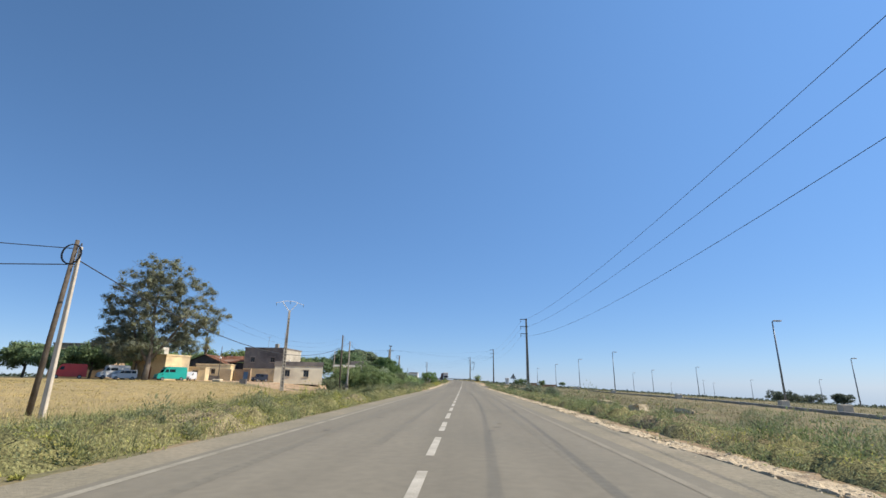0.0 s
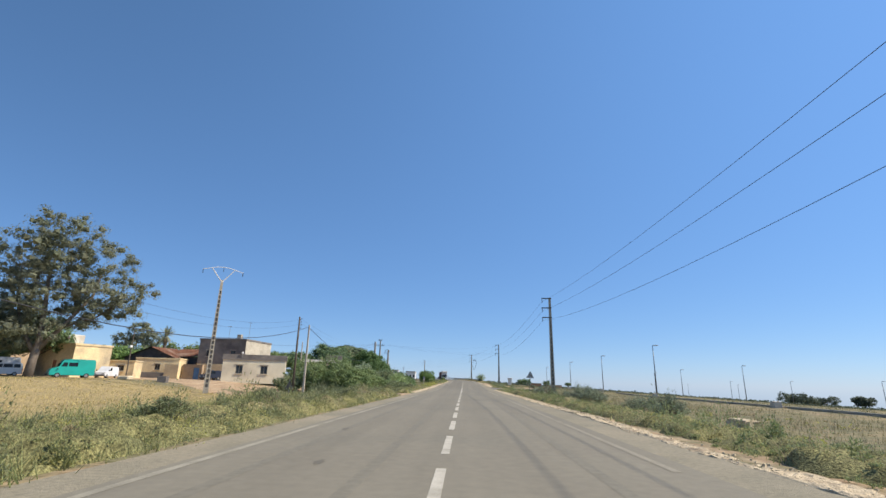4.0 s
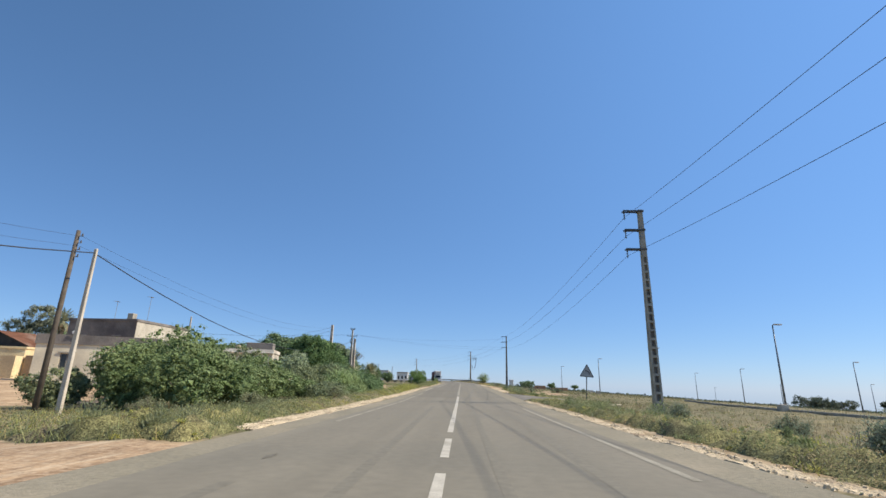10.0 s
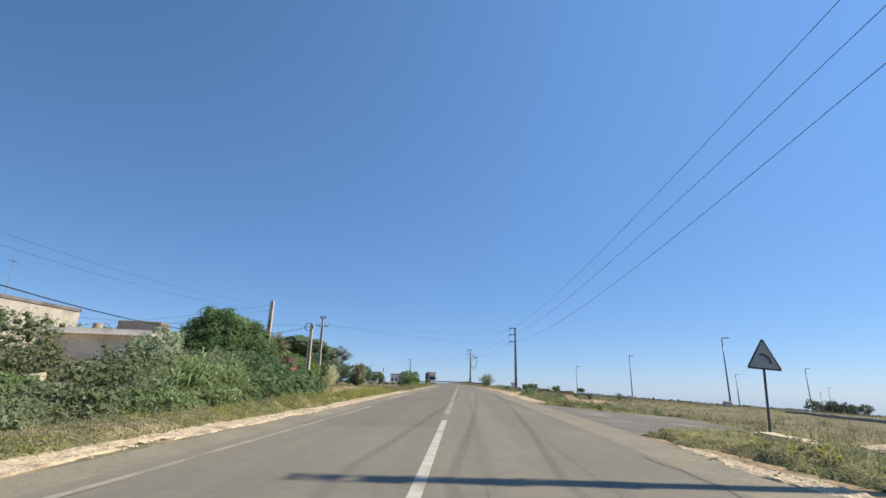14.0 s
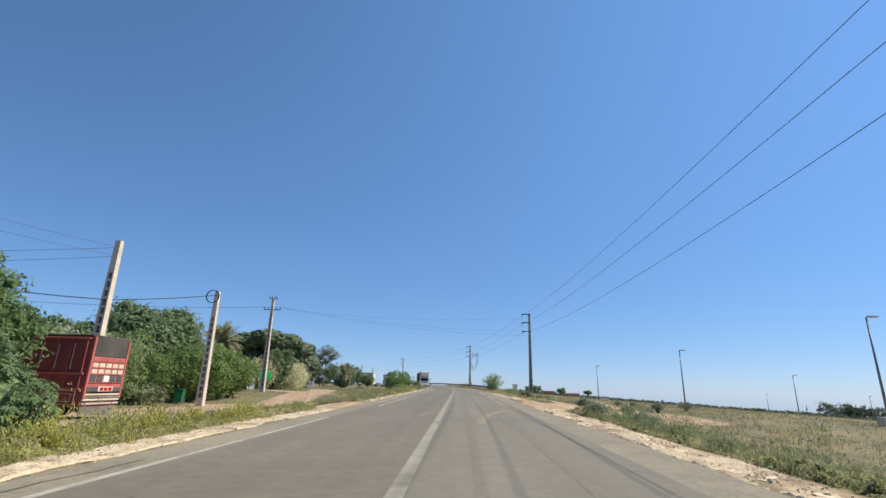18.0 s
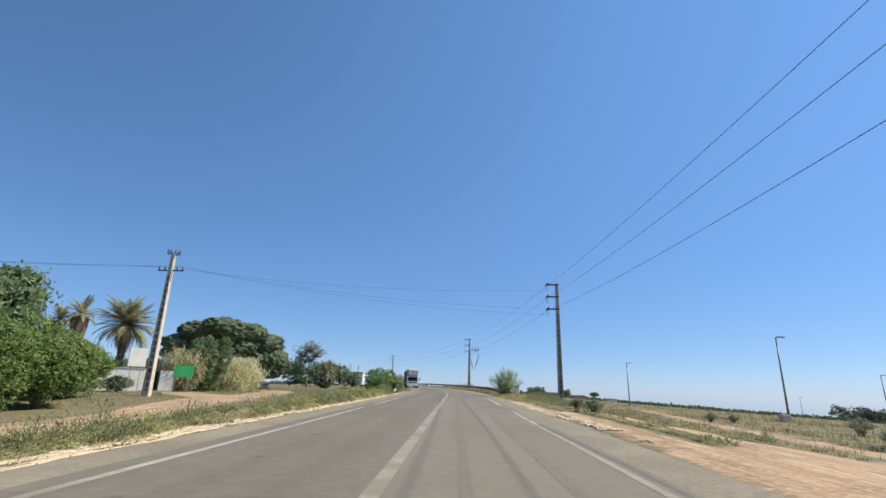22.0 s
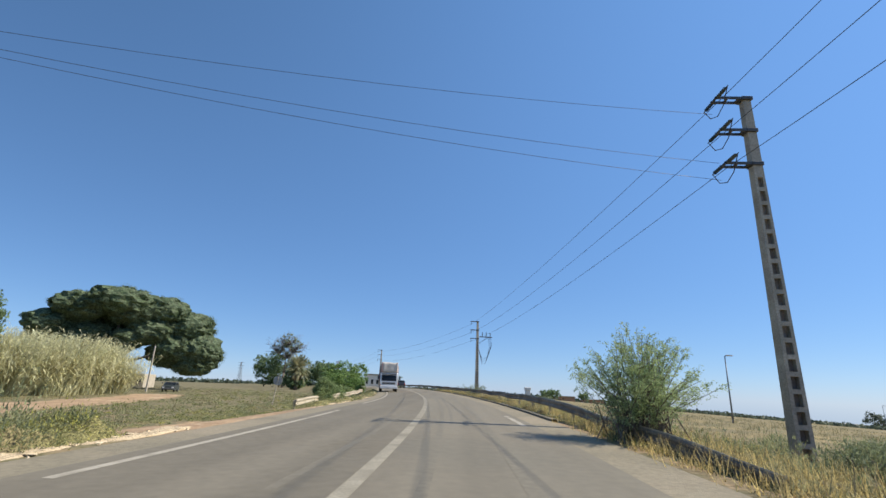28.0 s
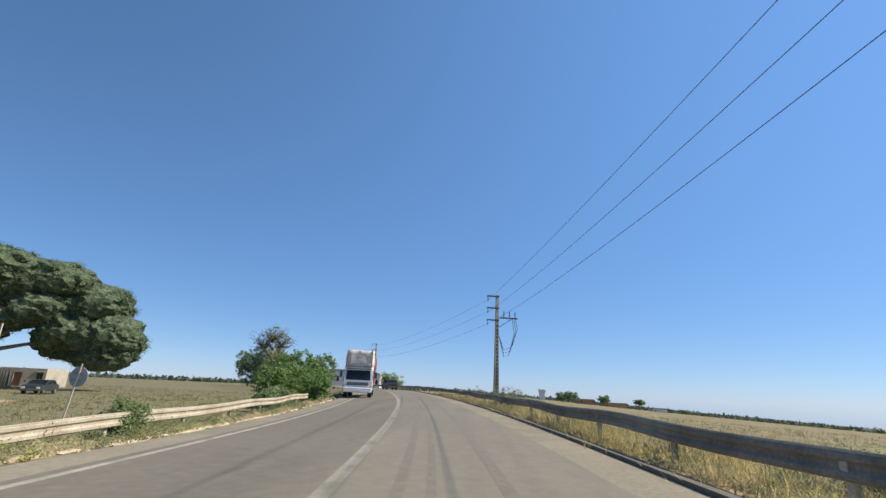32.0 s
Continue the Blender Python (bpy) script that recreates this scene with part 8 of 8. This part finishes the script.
def weeds(r, x, y, per, h, spread, length, width, up=0.5):
    """Leafy weeds: leaves over low uneven mounds, with a few shoots above them."""
    n = len(x)
    k = np.repeat(np.arange(n), per)
    big = np.clip(r.lognormal(-0.05, 0.5, n) * (0.88 + 0.28 * patchy(x * 1.6, y * 1.6, 2.9) + 0.34 * patchy(x * 0.8, y * 0.75, 5.1)), 0.22, 2.1)
    hh, rad = (h * big * r.uniform(0.7, 1.2, n))[k], (spread * big)[k]
    d = unit(r.normal(size=(n * per, 3)))
    d[:, 2] = np.abs(d[:, 2])
    rho = r.uniform(0.45, 1.08, n * per)
    X, Y = x[k] + d[:, 0] * rad * rho, y[k] + d[:, 1] * rad * rho
    shoot = np.where(r.uniform(0, 1, n * per) > 0.9, r.uniform(1.0, 1.3, n * per), 1.0)
    c = np.stack([X, Y, ground_z(X, Y) + 0.02 + 0.85 * cover(X, Y) + d[:, 2] * hh * rho * shoot], -1)
    u = d * 1.0 + r.normal(size=c.shape) * 0.42
    u[:, 2] += up
    u = unit(u)
    v = unit(np.cross(u, r.normal(size=c.shape)))
    ln, wd = (length * r.uniform(0.6, 1.4, len(c)))[:, None], (width * r.uniform(0.6, 1.4, len(c)))[:, None]
    return np.stack([c - u * ln / 2 - v * wd / 2, c - u * ln / 2 + v * wd / 2, c + u * ln / 2], 1)


def plants(name, faces, material, label):
    whole(name, mesh_from_quads(name, np.concatenate(faces), material), label, "plants", kind="stuff")


r = np.random.default_rng(11)
leafy, grey, yellow, brown, green, straw, field, twig, fresh = [], [], [], [], [], [], [], [], []


def verge(n, x0, x1, y0, y1, h, share, per=24, size=0.26, leaf=0.15, thin=-1.9, first=leafy):
    """A patchwork of weeds; share gives the bounds between leafy, grey, yellow and withered kinds."""
    x, y = scatter(r, int(n * 0.6), x0, x1, y0, y1, thin)
    f = 0.5 + 0.36 * patchy(x, y, 1.7) + 0.26 * patchy(x * 2.3, y * 2.3, 0.6) + r.normal(0, 0.11, len(x))
    kind = np.digitize(f, share)
    for i, (heap, tall, wide, bias) in enumerate(((first, 1.0, 0.48, 0.25), (grey, 1.1, 0.40, 0.45), (yellow, 0.9, 0.46, 0.3), (brown, 0.8, 0.32, 0.4))):
        q = kind == i
        if q.any():
            heap.append(weeds(r, x[q], y[q], per, h * tall, size, leaf, leaf * wide, bias))


# left verge
verge(2200, -9.2, -4.9, -6, 36, 0.18, (0.34, 0.50, 0.88), 48, 0.30, 0.052, -4.0)
verge(2200, -9.2, -4.9, 36, 78, 0.18, (0.30, 0.64, 0.82), 48, 0.30, 0.052, -4.0)
verge(1615, -13.5, -9, -6, 78, 0.20, (0.36, 0.60, 0.72), 24, 0.26, 0.089, -1.9)
verge(2200, -10, -5.8, 76, 106, 0.21, (0.22, 0.62, 0.74), 43, 0.3, 0.055, -4.0)
verge(935, -24, -12, 81, 92, 0.26, (0.3, 0.6, 0.7), 30, 0.32, 0.090, -4.0)
verge(680, -14, -9.5, 76, 100, 0.24, (0.22, 0.62, 0.74), 28, 0.26, 0.089, -1.9)
verge(1500, -9.5, -5.7, 104, 126, 0.22, (0.28, 0.48, 0.90), 45, 0.3, 0.052, -4.0)
verge(800, -8.6, -5.7, 126, 139, 0.15, (0.28, 0.48, 0.90), 45, 0.3, 0.052, -4.0)
verge(2500, -8.6, -5.2, 145.3, 191, 0.25, (0.40, 0.58, 0.93), 52, 0.30, 0.052, -4.0)
verge(900, -16, -8.5, 150, 206, 0.10, (0.40, 0.66, 0.78), 21, 0.26, 0.089, -1.9)
verge(1105, -34, -16, 176, 215, 0.14, (0.2, 0.45, 0.5), 21, 0.35, 0.107, -1.9)
verge(2500, -15, -4.9, 197, 232, 0.18, (0.36, 0.72, 0.78), 43, 0.3, 0.055, -4.0)
verge(595, -8.6, -5.0, 230, 262, 0.23, (0.36, 0.72, 0.80), 24, 0.26, 0.089, -1.9)
verge(1275, -30, -12, 204, 270, 0.15, (0.5, 0.7, 0.74), 19, 0.4, 0.142, -1.9)
# taller single clumps standing out of the verges
for heap, n, x0, x1, y0, y1, h in ((yellow, 16, -7.2, -5.9, 112, 138, 0.55), (leafy, 22, -8.5, -6.2, 8, 76, 0.62), (grey, 26, -9.5, -6.0, 30, 78, 0.66), (brown, 14, -9, -6, 30, 76, 0.5), (yellow, 18, -8.5, -5.6, -4, 34, 0.5), (fresh, 20, 6.4, 9.8, 2, 98, 0.6), (yellow, 16, -8.6, -5.8, 160, 190, 0.5), (yellow, 40, -9, -5.6, 183, 202, 0.42), (grey, 16, -8.2, -6.3, 126, 140, 0.4), (grey, 60, -10, -5.4, 147, 190, 0.48), (leafy, 50, -10, -5.4, 147, 190, 0.42), (grey, 50, -9.5, -5.2, -4, 76, 0.5), (leafy, 40, -9.5, -5.2, -4, 76, 0.42), (fresh, 30, 6.0, 11, 0, 98, 0.45), (grey, 60, 6.6, 14, 120, 142, 0.55), (fresh, 50, 6.6, 13, 119, 142, 0.5), (brown, 30, 5.5, 8, 190, 240, 0.35), (grey, 14, 5.6, 8, 190, 240, 0.4), (grey, 26, 7, 14, 156, 190, 0.45), (grey, 14, -9, -5.8, 147, 190, 0.5)):
    x, y = scatter(r, n * 2, x0, x1, y0, y1)
    heap.append(weeds(r, x, y, 210, h * 0.85, 0.36, 0.095, 0.032, 0.7))
# the band of yellow flowers along the stone edging
for n, x0, x1, y0, y1, h in ((150, -6.9, -5.85, 108, 126, 0.44), (100, -6.8, -5.85, 126, 138.5, 0.34), (90, -7.5, -5.6, 178, 200, 0.36)):
    x, y = scatter(r, n, x0, x1, y0, y1, -4.0)
    yellow.append(weeds(r, x, y, 90, h, 0.26, 0.06, 0.026, 0.9))
# right verge
verge(1900, 5.6, 8.6, -4, 60, 0.19, (0.70, 0.86, 0.90), 45, 0.3, 0.055, -4.0, fresh)
verge(1500, 8.2, 13.0, -4, 66, 0.16, (0.16, 0.30, 0.34), 36, 0.3, 0.060, -2.4, fresh)
verge(850, 7, 13, 172, 197, 0.31, (0.30, 0.85, 0.88), 36, 0.26, 0.089, -1.9)
verge(1500, 5.6, 8.4, 60, 101, 0.22, (0.42, 0.72, 0.78), 43, 0.3, 0.055, -4.0, fresh)
verge(900, 8.2, 11.5, 60, 101, 0.18, (0.22, 0.50, 0.54), 36, 0.3, 0.060, -2.4, fresh)
verge(680, 6, 10.5, 119, 140, 0.23, (0.36, 0.70, 0.76), 28, 0.26, 0.089, -1.9)
verge(1275, 9, 26, -4, 140, 0.18, (0.16, 0.48, 0.52), 21, 0.34, 0.131, -1.9)
verge(1190, 6.5, 26, 138, 205, 0.16, (0.12, 0.56, 0.62), 21, 0.34, 0.131, -1.9)
verge(1275, 6.3, 12, 78, 101, 0.29, (0.40, 0.66, 0.72), 33, 0.26, 0.089, -1.9)
verge(765, 6.5, 16, 119, 140, 0.24, (0.30, 0.66, 0.70), 31, 0.26, 0.089, -1.9)
verge(900, 5.4, 10, 200, 265, 0.16, (0.1, 0.35, 0.55), 28, 0.26, 0.07, -1.9)
verge(700, 5.3, 6.4, 190, 262, 0.17, (0.1, 0.4, 0.72), 30, 0.2, 0.05, -1.9)
for n, x0, x1, y0, y1, per, h in ((4200, -10, -5.0, -6, 80, 12, 0.46), (4200, -19, -9.5, -6, 80, 8, 0.62), (1300, -14, -6.0, 80, 125, 10, 0.42), (1500, -9.5, -5.6, 125, 206, 10, 0.36), (2600, 5.8, 13, -4, 140, 10, 0.42), (2200, -40, -6, 200, 290, 8, 0.3)):
    x, y = scatter(r, n, x0, x1, y0, y1)
    green.append(blades(r, x, y, per, h, 0.18, 0.011, 1.2))
for heap, n, x0, x1, y0, y1, per, h, w in ((straw, 12000, -62, -11, -4, 92, 7, 0.24, 0.018), (field, 4000, -60, -8, 180, 300, 7, 0.34, 0.018), (field, 9000, 8.5, 46, -4, 200, 7, 0.34, 0.017), (field, 5000, 46, 110, 20, 300, 4, 0.45, 0.03), (straw, 2600, 5.35, 8, 185, 262, 14, 0.40, 0.011), (field, 1500, 5.6, 14, 185, 262, 10, 0.42, 0.013), (field, 4000, 8, 50, 190, 330, 6, 0.4, 0.02), (straw, 1000, -14, -5.3, -4, 92, 9, 0.3, 0.009)):
    x, y = scatter(r, n, x0, x1, y0, y1)
    heap.append(blades(r, x, y, per, h, 0.24, w, 1.1))
for n, x0, x1 in ((1700, 6.0, 24), (900, -16, -5.2)):
    x, y = scatter(r, n, x0, x1, 0, 205)
    twig.append(blades(r, x, y, 14, 0.5, 0.18, 0.007, 1.0))

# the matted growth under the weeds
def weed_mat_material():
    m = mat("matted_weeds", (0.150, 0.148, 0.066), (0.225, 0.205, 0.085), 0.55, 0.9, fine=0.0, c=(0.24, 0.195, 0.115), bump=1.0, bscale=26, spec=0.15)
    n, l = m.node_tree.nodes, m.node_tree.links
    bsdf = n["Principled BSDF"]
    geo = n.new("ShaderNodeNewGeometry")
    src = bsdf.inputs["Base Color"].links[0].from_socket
    # the finer noise paints dark spots like shaded gaps between leaves
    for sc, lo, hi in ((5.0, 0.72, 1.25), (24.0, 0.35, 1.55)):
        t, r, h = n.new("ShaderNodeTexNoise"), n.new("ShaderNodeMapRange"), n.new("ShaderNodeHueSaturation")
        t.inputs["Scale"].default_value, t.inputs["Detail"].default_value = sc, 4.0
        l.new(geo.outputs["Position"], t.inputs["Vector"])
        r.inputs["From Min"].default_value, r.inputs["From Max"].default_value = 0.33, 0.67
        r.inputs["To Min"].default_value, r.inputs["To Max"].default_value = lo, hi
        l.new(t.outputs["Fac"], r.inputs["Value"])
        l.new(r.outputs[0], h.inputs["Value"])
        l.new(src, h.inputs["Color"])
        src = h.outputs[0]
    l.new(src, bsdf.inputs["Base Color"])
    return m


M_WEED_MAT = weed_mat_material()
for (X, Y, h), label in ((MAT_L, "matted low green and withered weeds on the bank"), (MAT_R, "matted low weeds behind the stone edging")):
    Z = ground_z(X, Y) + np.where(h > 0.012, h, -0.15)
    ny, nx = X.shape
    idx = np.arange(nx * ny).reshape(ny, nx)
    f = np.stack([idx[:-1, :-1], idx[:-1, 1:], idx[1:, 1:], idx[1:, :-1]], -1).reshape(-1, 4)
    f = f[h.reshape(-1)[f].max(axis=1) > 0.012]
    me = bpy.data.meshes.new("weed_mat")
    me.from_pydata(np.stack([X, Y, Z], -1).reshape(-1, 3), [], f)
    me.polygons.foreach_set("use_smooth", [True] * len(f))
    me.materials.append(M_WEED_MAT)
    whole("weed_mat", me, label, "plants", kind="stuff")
plants("verge_grass", green, L_GRASS, "loose green grass along the verges")
plants("dry_grass", straw, L_STRAW, "dry straw-coloured grass over the fields")
plants("field_grass", field, L_FIELD, "half-dry grey-green grass over the fallow fields")
plants("leafy_weeds", leafy, L_WEED, "dense leafy green weeds along the road edge")
plants("fresh_weeds", fresh, L_FRESH, "fresh green leafy weeds behind the stone edging")
plants("grey_weeds", grey, L_WEED_GREY, "grey-green thistles and weeds")
plants("yellow_weeds", yellow, L_YELLOW, "yellow-green flowering weeds beside the road")
plants("withered_weeds", brown, L_BROWN, "withered brown weeds among the green")
plants("dry_stalks", twig, L_TWIG, "dry brown standing stalks")

# half-dry twiggy shrubs and leafy clumps on the verges
DRY_TWIG = mat("dark_dry_twigs", (0.12, 0.095, 0.07), (0.19, 0.15, 0.105), 6.0, 0.95)


def twig_shrub(x, y, h, r0, seed, leaves, label, leafy_share=0.5):
    """A tangle of thin dark twigs from one foot with a few small leaves."""
    rg = np.random.default_rng(seed)
    p = thing("shrub", x, y, gz(x, y) + 0.5 * float(cover(np.array([x]), np.array([y]))[0]), label, "bush", group="roadside shrubs")
    bm = bmesh.new()
    pts = []
    for i in range(46):
        a, lean = rg.uniform(0, 6.283), rg.uniform(0.1, 1.0)
        tip = Vector((r0 * lean * math.cos(a), r0 * lean * math.sin(a), h * (1.05 - 0.45 * lean) * rg.uniform(0.6, 1.05)))
        mid = tip * 0.5 + Vector((rg.normal() * 0.06, rg.normal() * 0.06, 0.12 * h))
        sweep(bm, [(0.06 * rg.normal(), 0.06 * rg.normal(), -0.15), mid, tip], [0.014, 0.009, 0.003], 3)
        for k in range(4):
            q = mid.lerp(tip, rg.uniform(0, 0.9))
            e = q + Vector((rg.normal() * 0.10, rg.normal() * 0.10, abs(rg.normal()) * 0.10)) * h
            sweep(bm, [q, e], [0.006, 0.002], 3)
            pts += [tuple(q), tuple(e), tuple(q.lerp(e, 0.5))]
    part("twig_tangle", bm, DRY_TWIG, p, "dark dry twigs")
    c = np.array(pts)
    c = np.repeat(c, int(7 * leafy_share) + 1, axis=0)
    c = c + rg.normal(size=c.shape) * 0.045 * h
    part_mesh("leaves", mesh_from_faces("leaves", [leaf_quads(rg, c[c[:, 2] > 0], 0.06, 0.026, 0.4)], leaves), p)
    return p


for i, (x, y, h, q, share) in enumerate(((8.8, 62.0, 1.5, 0.9, 0.8), (8.2, 57.0, 1.3, 1.0, 0.9), (9.6, 50.0, 1.3, 1.0, 0.9), (7.6, 72.5, 1.1, 0.7, 0.6), (8.6, 45.5, 1.1, 0.9, 0.9), (9.4, 69.5, 1.3, 0.8, 0.4), (7.5, 66.3, 1.45, 0.9, 0.15), (9.2, 58.4, 1.2, 0.8, 0.6), (10.6, 55.0, 1.3, 1.0, 0.8), (8.4, 83.0, 0.9, 0.6, 0.5), (10.0, 79.0, 1.0, 0.8, 0.6), (9.0, 74.5, 0.9, 0.6, 0.5), (9.8, 88.5, 0.9, 0.7, 0.7), (7.9, 170.1, 0.7, 0.6, 0.8), (7.9, 166.6, 0.75, 0.6, 0.8), (22.4, 184.0, 0.8, 0.6, 0.8), (24.8, 185.0, 0.7, 0.6, 0.8), (15.1, 195.4, 0.9, 0.9, 0.9), (8.4, 146.0, 0.9, 0.7, 0.9), (7.2, 139.0, 0.7, 0.6, 1.0), (8.6, 137.0, 0.9, 0.8, 1.0), (12.5, 150.5, 0.9, 0.7, 0.9), (19.5, 163.0, 1.0, 0.8, 0.9), (27.5, 175.0, 1.2, 1.0, 0.9))):
    twig_shrub(x, y, h, q, 600 + i, L_GREY, "half-dry twiggy grey shrub on the verge", share)
for i, (x, y, h, q, share) in enumerate(((-6.6, 62.8, 0.8, 0.7, 0.1), (-8.6, 66.5, 1.0, 0.8, 0.6), (-6.4, 53.5, 0.7, 0.6, 0.9), (-9.2, 58.0, 1.1, 0.8, 0.5), (-7.4, 44.0, 0.9, 0.7, 0.6), (-6.6, 36.5, 0.7, 0.6, 0.9), (-9.0, 48.5, 0.9, 0.7, 0.7), (-7.0, 92.0, 0.8, 0.6, 0.8), (-9.0, 85.5, 0.9, 0.7, 0.8), (-12.5, 83.5, 1.0, 0.8, 0.5))):
    twig_shrub(x, y, h, q, 640 + i, L_WEED_GREY, "tangled half-withered shrub in the weeds", share)
# single shrubs on the right verge
for i, (x, y, h, rr_) in enumerate(((11.3, 18.1, 1.3, 1.1), (8.8, 9.6, 1.2, 1.0), (8.6, 133.8, 1.1, 1.2), (10.2, 190.0, 1.0, 0.9), (14.5, 200.5, 1.1, 1.2), (18.0, 106.3, 1.2, 1.1), (7.0, 213.0, 0.9, 0.8), (8.6, 188.4, 0.8, 0.8), (9.8, 189.6, 0.9, 0.9), (10.9, 188.2, 0.8, 0.8), (13.4, 195.6, 0.8, 0.9))):
    bush(x, y, h, rr_, rr_, L_OLIVE, "scrubby grey-green shrub on the verge", 500 + i, 3200, 0.09, 0.016, name="shrub", up=1.1, spread=0.16, heart=0.15)
